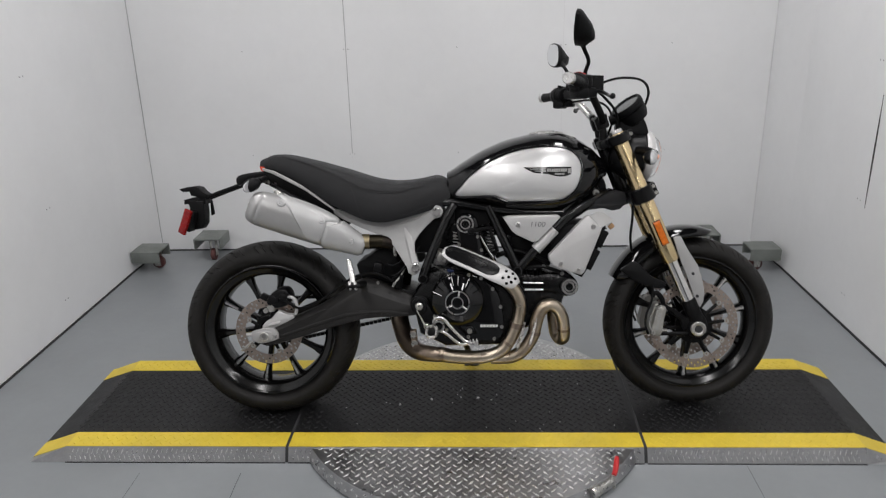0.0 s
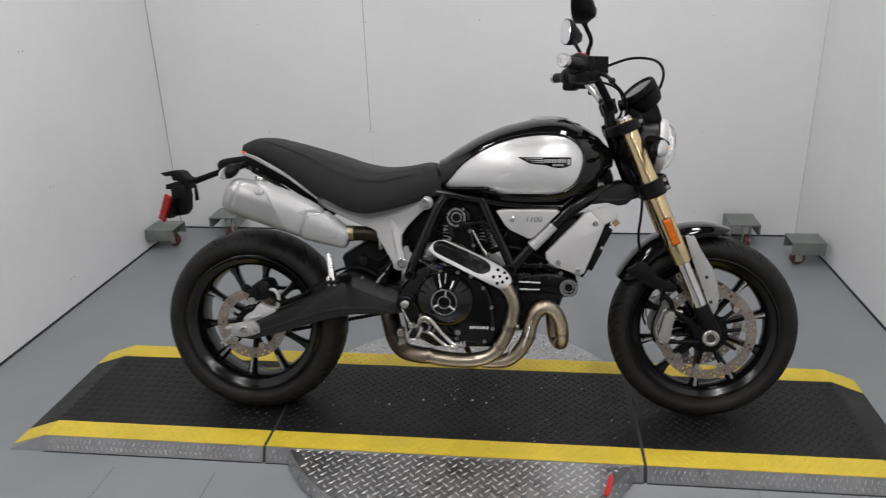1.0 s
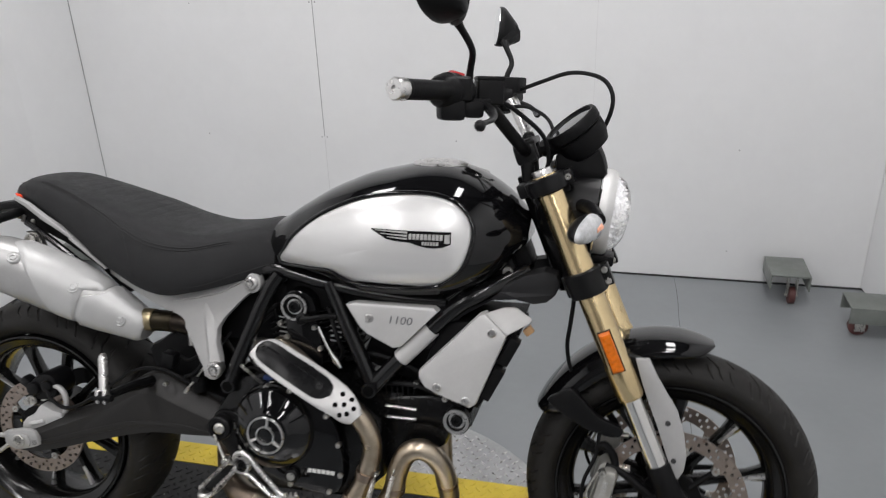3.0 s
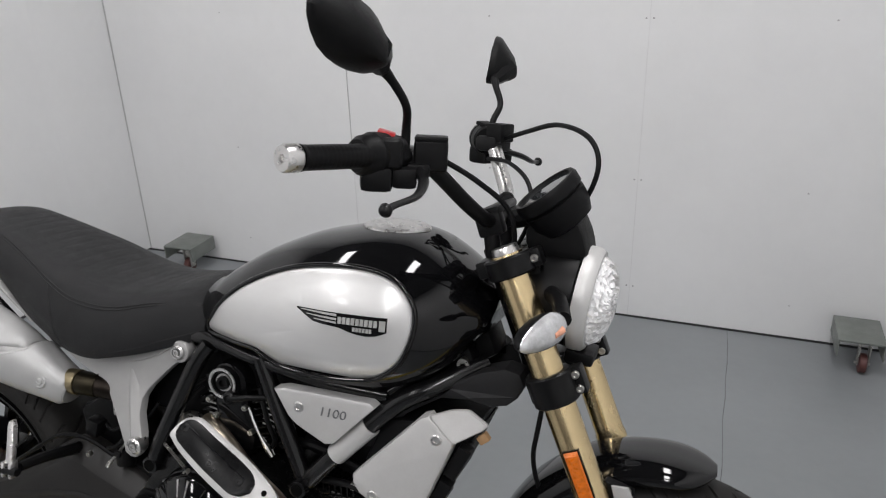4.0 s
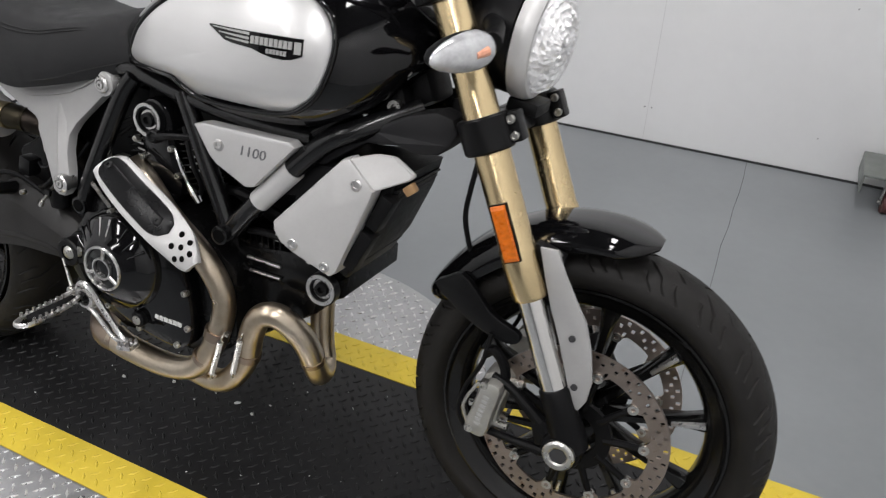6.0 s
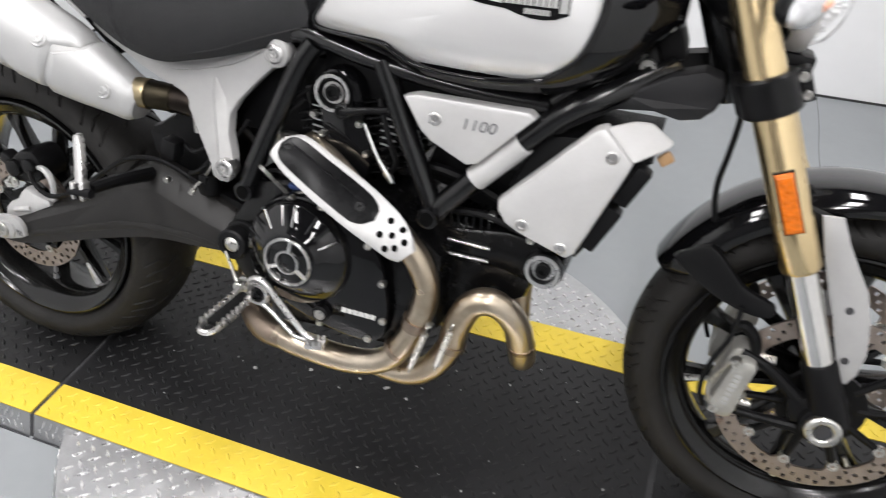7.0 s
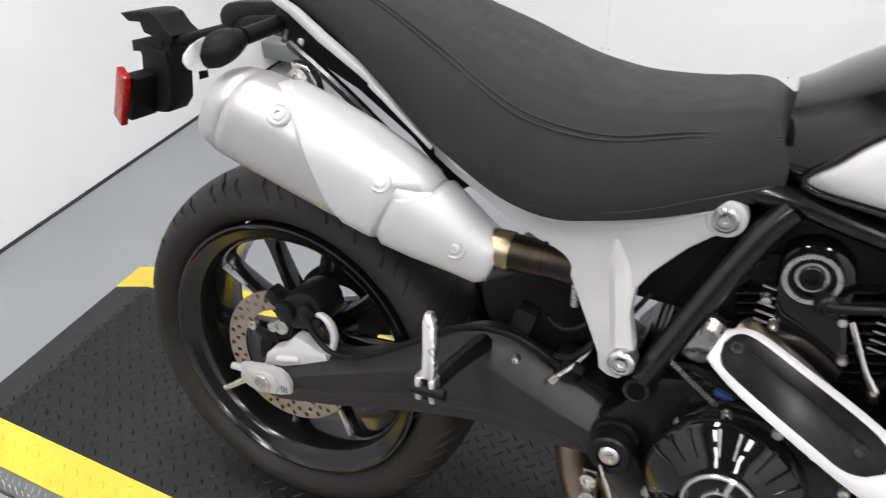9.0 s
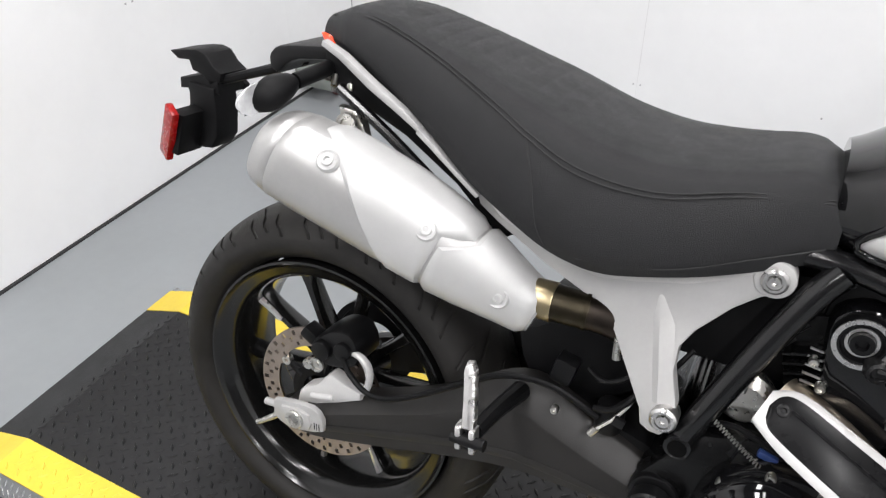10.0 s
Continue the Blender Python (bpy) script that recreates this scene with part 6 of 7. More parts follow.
# airbox and throttle bodies in the dark above the engine
bm = BM()
add_box(bm, (0.83, 0, 0.70), (0.36, 0.17, 0.10), (0, 2, 0), 0.02)
add_box(bm, (0.92, 0, 0.60), (0.16, 0.14, 0.12), (0, 20, 0), 0.02)
part("airbox", bm, MATT_BLACK, bike, "black airbox under the tank")
bm = BM()
add_box(bm, (0.56, 0, 0.665), (0.20, 0.16, 0.15), (0, 0, 0), 0.02)
add_box(bm, (0.42, 0, 0.62), (0.10, 0.12, 0.12), (0, 15, 0), 0.02)
part("battery_box", bm, MATT_BLACK, bike, "black battery box behind the engine")

# ---- exhaust ----
bm = BM()
P1 = [(0.640, -0.10, 0.60), (0.70, -0.135, 0.585), (0.77, -0.160, 0.545), (0.835, -0.165, 0.500), (0.873, -0.162, 0.450), (0.880, -0.155, 0.395), (0.858, -0.158, 0.318), (0.815, -0.158, 0.255), (0.74, -0.155, 0.230), (0.64, -0.152, 0.233), (0.60, -0.149, 0.243)]
add_tube(bm, P1, [0.019, 0.02, 0.021, 0.0215, 0.0215, 0.0215, 0.0215, 0.022, 0.024, 0.025, 0.026], 20, 6)
header = part("exhaust_header", bm, HEADER, bike, "heat-tinted steel exhaust header")
bm = BM()
add_tube(bm, [(0.615, -0.150, 0.239), (0.585, -0.146, 0.238), (0.553, -0.128, 0.237), (0.520, -0.095, 0.235), (0.490, -0.055, 0.243), (0.466, -0.015, 0.265), (0.450, 0.015, 0.300), (0.440, 0.030, 0.340), (0.438, 0.040, 0.400)], [0.0262, 0.0268, 0.0285, 0.030, 0.032, 0.0335, 0.0335, 0.0335, 0.0335], 20, 6)
part("collector_bend", bm, HEADER_BROWN, header, "wide browned steel bend")
bm = BM()
P2 = [(1.006, -0.030, 0.420), (1.008, -0.032, 0.365), (1.012, -0.034, 0.315), (1.020, -0.038, 0.283), (1.030, -0.056, 0.273), (1.037, -0.078, 0.277), (1.040, -0.094, 0.293), (1.038, -0.108, 0.325), (1.030, -0.124, 0.366), (1.010, -0.142, 0.402), (0.984, -0.152, 0.416), (0.957, -0.156, 0.403), (0.938, -0.154, 0.360), (0.925, -0.150, 0.305), (0.890, -0.148, 0.252), (0.845, -0.140, 0.226), (0.78, -0.13, 0.222)]
add_tube(bm, P2, 0.0225, 20, 6)
loop_pipe = part("exhaust_header", bm, HEADER, bike, "heat-tinted steel exhaust header looping from the forward cylinder")
bm = BM()
for p, q in (((0.869, -0.158, 0.354), (0.864, -0.158, 0.336)), ((0.839, -0.158, 0.287), (0.833, -0.158, 0.279)), ((0.932, -0.152, 0.325), (0.929, -0.151, 0.312)), ((1.0385, -0.105, 0.318), (1.0378, -0.109, 0.327))):
    add_tube(bm, [p, q], 0.0236, 20, 0)
parts("pipe_band", bm, HEADER_BROWN, header, "browned slip-joint bands")
bm = BM()
for p, q in ((V(0.892, -0.180, 0.345), V(0.870, -0.180, 0.268)), (V(0.934, -0.178, 0.362), V(0.914, -0.175, 0.284))):
    d = (q - p).normalized()
    n1 = d.cross(V(0, 1, 0)).normalized()
    n2 = d.cross(n1)
    turns = 22
    add_tube(bm, [p.lerp(q, k / (6 * turns)) + (n1 * math.cos(k * math.pi / 3) + n2 * math.sin(k * math.pi / 3)) * 0.0046 for k in range(6 * turns + 1)], 0.0015, 6, 0)
    # hooked ends
    add_tube(bm, [p, p - d * 0.009, p - d * 0.014 + V(0, 0.008, 0), p - d * 0.010 + V(0, 0.016, 0)], 0.0018, 6, 3)
    add_tube(bm, [q, q + d * 0.009, q + d * 0.014 + V(0, 0.008, 0), q + d * 0.010 + V(0, 0.016, 0)], 0.0018, 6, 3)
    add_box(bm, p - d * 0.010 + V(0, 0.014, 0), (0.010, 0.010, 0.008), (0, 20, 0), 0.002)
parts("joint_spring", bm, STEEL, header, "steel retaining springs")
bm = BM()
add_tube(bm, [(0.44, 0.04, 0.39), (0.455, 0.0, 0.47), (0.470, -0.05, 0.545), (0.464, -0.090, 0.597), (0.436, -0.114, 0.628), (0.402, -0.128, 0.639), (0.376, -0.134, 0.641)], [0.034, 0.034, 0.030, 0.026, 0.0235, 0.0232, 0.0232], 24, 6)
part("collector", bm, HEADER_DARK, bike, "browned steel collector pipe, darkened for the subframe's shadow")
bm = BM()
add_tube(bm, [(0.398, -0.129, 0.6395), (0.378, -0.134, 0.641), (0.350, -0.136, 0.641)], 0.0240, 28, 3)
add_lathe(bm, (0.400, -0.1285, 0.6395), (-1, -0.15, 0.04), [(0, 0.0236), (0.0, 0.0255), (0.003, 0.0258), (0.005, 0.0254), (0.005, 0.0236)], 28, closed=True)
link = part("link_pipe", bm, BRASS, bike, "dark brass-toned link pipe into the muffler", 60)
bm = BM()
add_lathe(bm, (0.3585, -0.136, 0.641), (-1, -0.02, 0.0), [(0, 0.0236), (0, 0.0255), (0.002, 0.0262), (0.017, 0.0256), (0.034, 0.0252)], 32)
part("link_collar", bm, BRASS_BRIGHT, link, "bright brass-toned collar", 60)
bm = BM()
add_plate(bm, [(0.490, 0.312), (0.512, 0.314), (0.518, 0.254), (0.496, 0.250)], -0.098, -0.07, 0.006)
hanger = part("hanger_plate", bm, HEADER_BROWN, header, "browned hanger plate")
bm = BM()
for u, w in ((0.502, 0.298), (0.506, 0.266)):
    add_lathe(bm, (u, -0.098, w), (0, -1, 0), [(0, 0.012), (0.008, 0.012), (0.008, 0.0065), (0.003, 0.006)], 16)
parts("hanger_bolt", bm, STEEL, header, "plated hanger bolts")

# heat shield: silver rim with a black insert and a perforated foot
SHIELD = [((0.610, 0.597), (0.624, 0.619), 0.042), ((0.640, 0.576), (0.655, 0.625), 0.054), ((0.700, 0.551), (0.712, 0.606), 0.056), ((0.765, 0.521), (0.780, 0.578), 0.050), ((0.812, 0.498), (0.842, 0.550), 0.028), ((0.836, 0.487), (0.868, 0.529), 0.010), ((0.853, 0.485), (0.877, 0.508), 0.004)]


def shield_edge(s):
    """Lower and upper edge of the heat shield, s stations along it."""
    i = min(int(s), len(SHIELD) - 2)
    k = s - i
    out = []
    for e in (0, 1):
        p = [SHIELD[min(max(i + j, 0), len(SHIELD) - 1)] for j in (-1, 0, 1, 2)]
        q = [V(a[e][0], -0.173 - 0.045 * math.sin(min(1, max(0, (a[e][0] - 0.60) / 0.18)) * math.pi / 2) + (a[2] if e else 0), a[e][1]) for a in p]
        out.append(0.5 * (2 * q[1] + (q[2] - q[0]) * k + (2 * q[0] - 5 * q[1] + 4 * q[2] - q[3]) * k * k + (3 * q[1] - q[0] - 3 * q[2] + q[3]) * k ** 3))
    return out


def shield_pt(s, f, off=0.0):
    lo, up = shield_edge(s)
    a, b = shield_edge(max(0, s - 0.1)), shield_edge(min(len(SHIELD) - 1, s + 0.1))
    t = (b[0] + b[1] - a[0] - a[1]).normalized()
    n = (up - lo).cross(t).normalized()
    if n.y > 0:
        n = -n
    return lo.lerp(up, f) + n * (0.007 * (1 - (2 * f - 1) ** 4) + off)


bm, rings = BM(), []
for k in range(37):
    s = 6.0 * k / 36
    rings.append([shield_pt(s, f) for f in (0, 0.05, 0.12, 0.3, 0.5, 0.7, 0.88, 0.95, 1.0)] + [shield_pt(s, f, -0.009) for f in (0.97, 0.5, 0.03)])
add_rings(bm, rings)
hs = part("heat_shield", bm, SILVER_MATT, bike, "silver exhaust heat shield with a black insert", 50)
bm, rings = BM(), []
for k in range(29):
    s = 0.30 + 3.25 * k / 28
    e = min(1, k / 4, (28 - k) / 5)
    h = 0.36 * (1 - (1 - e) ** 2) ** 0.5 + 0.01
    rings.append([shield_pt(s + 0.16 * x * k / 28 * h / 0.37, 0.5 + h * x, o) for x, o in ((-1, -0.001), (-0.94, 0.0026), (-0.5, 0.0036), (0, 0.004), (0.5, 0.0036), (0.94, 0.0026), (1, -0.001))] + [shield_pt(s, 0.5 + h * x, -0.003) for x in (0.9, -0.9)])
add_rings(bm, rings)
part("shield_insert", bm, SHIELD_BLACK, hs, "gloss black insert", 50)
bm = BM()
add_tube(bm, [shield_pt(s, 0.62, 0.003) for s in (0.6, 1.1, 1.8, 2.5, 3.2)], 0.0022, 8, 5)
part("shield_ridge", bm, SHIELD_BLACK, hs, "pressed ridge")
for s, f in ((0.75, 0.55), (3.1, 0.5)):
    bm = BM()
    p = shield_pt(s, f, 0.003)
    add_lathe(bm, p, shield_pt(s, f, 0.02) - p, [(-0.002, 0.008), (0.002, 0.008), (0.003, 0.006), (0.003, 0.003), (0.001, 0.0025)], 16)
    part("shield_bolt", bm, SATIN_BLACK, hs)
# flush dark plugs paint the shade of the perforations
for s, f in ((3.92, 0.76), (3.90, 0.36), (4.30, 0.56), (4.50, 0.86), (4.45, 0.20), (4.90, 0.42), (5.05, 0.76)):
    bm = BM()
    p = shield_pt(s, f, 0.0004)
    add_lathe(bm, p, shield_pt(s, f, 0.02) - p, [(-0.003, 0.0054), (0.0002, 0.0054), (0.0004, 0.001)], 14)
    part("shield_hole", bm, HOLE_SHADE, hs, "dark plug painted as a perforation's shade")

# muffler
MC0, MD = V(-0.043, -0.186, 0.774), V(0.928, 0.125, -0.372).normalized()
MN = V(0.372, 0, 0.928)
M_R = [(0.0, 0.041, 0.038), (0.004, 0.048, 0.045), (0.014, 0.0545, 0.051), (0.034, 0.0595, 0.055), (0.036, 0.0585, 0.054), (0.038, 0.0605, 0.056), (0.080, 0.0625, 0.058), (0.14, 0.0630, 0.059), (0.20, 0.0620, 0.058), (0.26, 0.0575, 0.054), (0.32, 0.048, 0.046), (0.375, 0.036, 0.035), (0.416, 0.0285, 0.028)]


def muffler_pt(s, a, off=0.0):
    h = float(np.interp(s, [m[0] for m in M_R], [m[1] for m in M_R]))
    w = float(np.interp(s, [m[0] for m in M_R], [m[2] for m in M_R]))
    c, sn = math.cos(a), math.sin(a)
    sq = 1.0 / (abs(c) ** 2.5 + abs(sn) ** 2.5) ** (1 / 2.5)
    lift = 0.010 * math.sin(math.pi * min(1, s / 0.4))
    return MC0 + MD * s + MN * ((h + off) * c * sq + lift) + V(0, -(w + off) * sn * sq, 0)


bm, rings = BM(), []
for s in [0.0, 0.004, 0.009, 0.014, 0.024, 0.034, 0.036, 0.038, 0.05] + [0.06 + 0.356 * i / 30 for i in range(31)]:
    rings.append([muffler_pt(s, 2 * math.pi * k / 36) for k in range(36)])
add_rings(bm, rings)
muf = part("muffler", bm, MUFFLER_CORE, bike, "satin silver tapered muffler", 50)


def muffler_patch(edge_lo, edge_hi, a0, a1, off, n=18, m=16):
    """A proud cover on the muffler, between two edges along it that vary round it."""
    bm = BM()
    grid, back = [], []
    for j in range(m + 1):
        f = j / m
        a = a0 + (a1 - a0) * f
        lo, hi = edge_lo(f), edge_hi(f)
        row, brow = [], []
        for i in range(n + 1):
            s = lo + (hi - lo) * i / n
            rim = i in (0, n) or j in (0, m)
            row.append(bm.verts.new(muffler_pt(s, a, off * (0.15 if rim else 1))))
            brow.append(bm.verts.new(muffler_pt(s, a, -0.002)))
        grid.append(row)
        back.append(brow)
    for j in range(m):
        for i in range(n):
            bm.faces.new((grid[j][i], grid[j][i + 1], grid[j + 1][i + 1], grid[j + 1][i]))
    for j in range(m):
        for i in (0, n):
            bm.faces.new((grid[j][i], grid[j + 1][i], back[j + 1][i], back[j][i]))
    for i in range(n):
        for j in (0, m):
            bm.faces.new((grid[j][i], grid[j][i + 1], back[j][i + 1], back[j][i]))
    return bm


part("muffler_shield", muffler_patch(lambda f: 0.070 + 0.17 * max(0, f - 0.25) ** 1.0 / 0.75, lambda f: 0.304 - (0.034 if f > 0.50 else 0.034 * max(0, (f - 0.40) / 0.10)), radians(-35), radians(140), 0.0055), SILVER_EXHAUST, muf, "long silver muffler shield", 40)
part("muffler_nose", muffler_patch(lambda f: 0.3075 - (0.034 if f > 0.50 else 0.034 * max(0, (f - 0.40) / 0.10)), lambda f: 0.413, radians(-60), radians(190), 0.0055), SILVER_EXHAUST, muf, "silver front muffler cover", 40)
for s, a in ((0.104, 49), (0.251, 56), (0.366, 80)):
    p, q = muffler_pt(s, radians(a), 0.003), muffler_pt(s, radians(a), 0.02)
    bm = BM()
    add_lathe(bm, p, q - p, [(-0.003, 0.0150), (0.0008, 0.0138), (0.0018, 0.0125), (0.0008, 0.0110), (0.0002, 0.0092), (0.0002, 0.0078), (0.0034, 0.0072), (0.0040, 0.0060), (0.0040, 0.0040), (0.0010, 0.0034)], 24)
    part("muffler_bolt", bm, SILVER_EXHAUST, muf, "socket bolt in a dimple")
bm = BM()
add_lathe(bm, MC0 + MD * -0.001 + MN * -0.006, MD * -1, [(-0.03, 0.022), (0.0, 0.024), (0.003, 0.022), (0.0, 0.018), (-0.03, 0.017)], 24, closed=True)
part("muffler_tip", bm, SEAM, muf, "dark outlet")
bm = BM()
add_plate(bm, [(0.020, 0.822), (0.046, 0.820), (0.060, 0.802), (0.070, 0.772), (0.050, 0.776), (0.028, 0.796)], -0.122, -0.108, 0.003)
add_lathe(bm, (0.041, -0.130, 0.804), (0, -1, 0), [(0, 0.015), (0.006, 0.015), (0.007, 0.012), (0.007, 0.008), (0.003, 0.007), (0.003, 0.003)], 20)
parts("muffler_hanger", bm, STEEL, muf, "bright muffler hanger and bolt")
bm = BM()
add_tube(bm, [(0.012, -0.108, 0.842), (0.10, -0.118, 0.796), (0.20, -0.126, 0.733), (0.275, -0.128, 0.683)], 0.0075, 10, 4)
part("tail_rail", bm, FRAME_BLACK, bike, "slim gloss black tail rail")
bm = BM()
for u, w in ((-0.012, 0.862), (-0.002, 0.855), (0.022, 0.846)):
    add_cyl(bm, (u, -0.098, w), (u + 0.004, -0.108, w - 0.012), 0.0045, seg=8)
parts("wire_clip", bm, STEEL, bike, "bright wiring clips")

# ---- swingarm, pegs, pedals, rear brake ----
for s in (-1, 1):
    bm = BM()
    # outer outline, and the near face's outline below a broad chamfer
    ARM = [(0.552, 0.412), (0.540, 0.430), (0.505, 0.444), (0.462, 0.462), (0.418, 0.482), (0.375, 0.500), (0.340, 0.507), (0.300, 0.494), (0.255, 0.463), (0.205, 0.430), (0.148, 0.400), (0.060, 0.363), (0.0, 0.338), (-0.058, 0.312), (-0.066, 0.292), (-0.045, 0.270), (0.0, 0.268), (0.06, 0.283), (0.115, 0.299), (0.21, 0.329), (0.30, 0.354), (0.36, 0.364), (0.426, 0.367), (0.487, 0.371), (0.52, 0.376), (0.545, 0.392)]
    NEAR = [(0.545, 0.405), (0.535, 0.408), (0.505, 0.410), (0.462, 0.421), (0.418, 0.435), (0.375, 0.450), (0.345, 0.461), (0.300, 0.456), (0.255, 0.430), (0.205, 0.404), (0.148, 0.379), (0.060, 0.341), (0.0, 0.314), (-0.050, 0.294), (-0.060, 0.285), (-0.043, 0.276), (0.0, 0.274), (0.06, 0.289), (0.115, 0.305), (0.21, 0.335), (0.30, 0.360), (0.36, 0.370), (0.426, 0.373), (0.487, 0.377), (0.518, 0.381), (0.540, 0.394)]
    loops = [(ARM, -0.092), (ARM, -0.114), ([(0.9 * a[0] + 0.1 * c[0], 0.93 * a[1] + 0.07 * c[1]) for a, c in zip(ARM, NEAR)], -0.1185), ([(0.08 * a[0] + 0.92 * c[0], 0.08 * a[1] + 0.92 * c[1]) for a, c in zip(ARM, NEAR)], -0.1405), (NEAR, -0.142)]
    add_rings(bm, [[V(u, v, w) for u, w in catmull_pairs(lp)] for lp, v in loops])
    if s > 0:
        for v in bm.verts:
            v.co.y = -v.co.y
    arm = part("swingarm", bm, ARM_BLACK, bike, "satin black cast swingarm")
    bm = BM()
    add_plate(bm, [(-0.02, 0.290), (0.06, 0.318), (0.16, 0.352), (0.26, 0.384), (0.34, 0.398), (0.42, 0.396), (0.49, 0.386), (0.49, 0.378), (0.42, 0.383), (0.34, 0.384), (0.26, 0.369), (0.16, 0.337), (0.06, 0.305), (-0.02, 0.281)], -0.1434, -0.138, 0.0014)
    if s > 0:
        for v in bm.verts:
            v.co.y = -v.co.y
    part("arm_rib", bm, ARM_BLACK, arm, "raised lower casting rib")
bm = BM()
add_box(bm, (0.44, 0, 0.43), (0.13, 0.21, 0.09), (0, 15, 0), 0.015)
add_cyl(bm, (0.530, -0.15, 0.417), (0.530, 0.15, 0.417), 0.033, seg=24, bevel=0.004)
part("swingarm_bridge", bm, SATIN_BLACK, bike)
bm = BM()
add_lathe(bm, (0.530, -0.178, 0.417), (0, -1, 0), [(-0.02, 0.028), (0.0, 0.028), (0.003, 0.025), (0.003, 0.016), (-0.004, 0.015)], 24)
piv = part("pivot_cover", bm, SATIN_BLACK, bike, "black swingarm pivot cover")
bm = BM()
add_lathe(bm, (0.530, -0.174, 0.417), (0, -1, 0), [(0.0, 0.0135), (0.005, 0.0135), (0.008, 0.010), (0.009, 0.001)], 20)
part("pivot_bolt", bm, STEEL, piv, "plated swingarm pivot bolt")
bm = BM()
add_plate(bm, [(-0.070, 0.322), (-0.056, 0.327), (-0.025, 0.334), (0.004, 0.336), (0.017, 0.330), (0.026, 0.317), (0.027, 0.298), (0.010, 0.290), (-0.018, 0.282), (-0.040, 0.279), (-0.058, 0.285), (-0.070, 0.293)], -0.152, -0.142, 0.003)
add_cyl(bm, (-0.090, -0.146, 0.309), (-0.064, -0.146, 0.311), 0.0062, seg=10, bevel=0.0015)
adj = part("chain_adjuster", bm, SUBFRAME_SILVER, bike, "plated chain adjuster plate")
bm = BM()
add_plate(bm, [(-0.052, 0.320), (-0.020, 0.326), (0.001, 0.322), (0.007, 0.306), (0.002, 0.293), (-0.024, 0.287), (-0.048, 0.291), (-0.056, 0.305)], -0.1565, -0.149, 0.003)
part("axle_block", bm, SUBFRAME_SILVER, adj, "raised cast axle block")
bm = BM()
add_lathe(bm, (RA[0] + 0.002, -0.155, RA[1] - 0.003), (0, -1, 0), [(-0.004, 0.0165), (0.0045, 0.0165), (0.006, 0.0145), (0.006, 0.0095), (0.0015, 0.0088), (0.0015, 0.001)], 24)
part("axle_nut", bm, STEEL, adj, "plated round axle end with a recess")
bm = BM()
for k in range(3):
    add_tube(bm, [(0.0105 + k * 0.0045, -0.1523, 0.310), (0.0115 + k * 0.0045, -0.1523, 0.298)], 0.0009, 5, 0)
parts("adjuster_mark", bm, SEAM, adj, "thin engraved marks", 0)
bm = BM()
add_tube(bm, [(-0.072, -0.135, 0.282), (-0.090, -0.140, 0.268), (-0.112, -0.142, 0.252)], [0.006, 0.0052, 0.0048], 10, 2)
part("adjuster_screw", bm, STEEL, adj, "plated chain adjuster screw")
bm = BM()
add_cyl(bm, (RA[0], -0.13, RA[1]), (RA[0], 0.13, RA[1]), 0.014)
part("rear_axle", bm, STEEL, bike)

bm = BM()
add_plate(bm, [(-0.022, 0.429), (-0.008, 0.448), (0.014, 0.466), (0.036, 0.472), (0.056, 0.466), (0.068, 0.440), (0.062, 0.418), (0.040, 0.405), (0.014, 0.400), (-0.012, 0.402)], -0.122, -0.058, 0.010, 2)
add_cyl(bm, (0.004, -0.115, 0.432), (0.004, -0.133, 0.432), 0.017, seg=20, bevel=0.004)
add_cyl(bm, (0.042, -0.115, 0.442), (0.042, -0.131, 0.442), 0.015, seg=18, bevel=0.003)
add_box(bm, (-0.030, -0.10, 0.438), (0.03, 0.03, 0.022), (0, 30, 0), 0.006)
rc = part("rear_caliper", bm, SATIN_BLACK, bike, "black rear brake caliper")
bm = BM()
add_plate(bm, [(-0.040, 0.318), (-0.036, 0.340), (-0.024, 0.353), (-0.003, 0.364), (0.012, 0.384), (0.022, 0.393), (0.034, 0.390), (0.052, 0.382), (0.078, 0.378), (0.080, 0.366), (0.040, 0.345), (0.0, 0.325)], -0.128, -0.104, 0.005)
add_cyl(bm, (-0.012, -0.128, 0.340), (0.030, -0.128, 0.352), 0.006, seg=10, bevel=0.002)
add_tube(bm, [(0.052, -0.118, 0.440), (0.070, -0.120, 0.441), (0.084, -0.120, 0.428), (0.089, -0.120, 0.405), (0.082, -0.120, 0.378)], [0.004, 0.006, 0.007, 0.006, 0.006], 10, 4)
part("caliper_bracket", bm, SILVER_MATT, rc, "silver cast caliper bracket")
bm = BM()
add_lathe(bm, (-0.005, -0.124, 0.401), (0, -1, 0), [(0, 0.013), (0.004, 0.013), (0.004, 0.009), (0.001, 0.0085), (0.001, 0.004), (0.004, 0.004)], 18)
add_lathe(bm, (-0.025, -0.113, 0.392), (0, -1, 0), [(0, 0.009), (0.01, 0.009), (0.01, 0.004)], 14)
parts("caliper_bolt", bm, STEEL, rc)
bm = BM()
add_tube(bm, [(0.020, -0.115, 0.430), (0.045, -0.128, 0.433), (0.070, -0.146, 0.422), (0.113, -0.154, 0.407), (0.169, -0.154, 0.427), (0.254, -0.154, 0.486), (0.295, -0.151, 0.514), (0.337, -0.150, 0.528), (0.385, -0.148, 0.527), (0.44, -0.14, 0.50)], 0.0046, 8)
part("brake_hose", bm, MATT_BLACK, bike, "black rear brake hose")

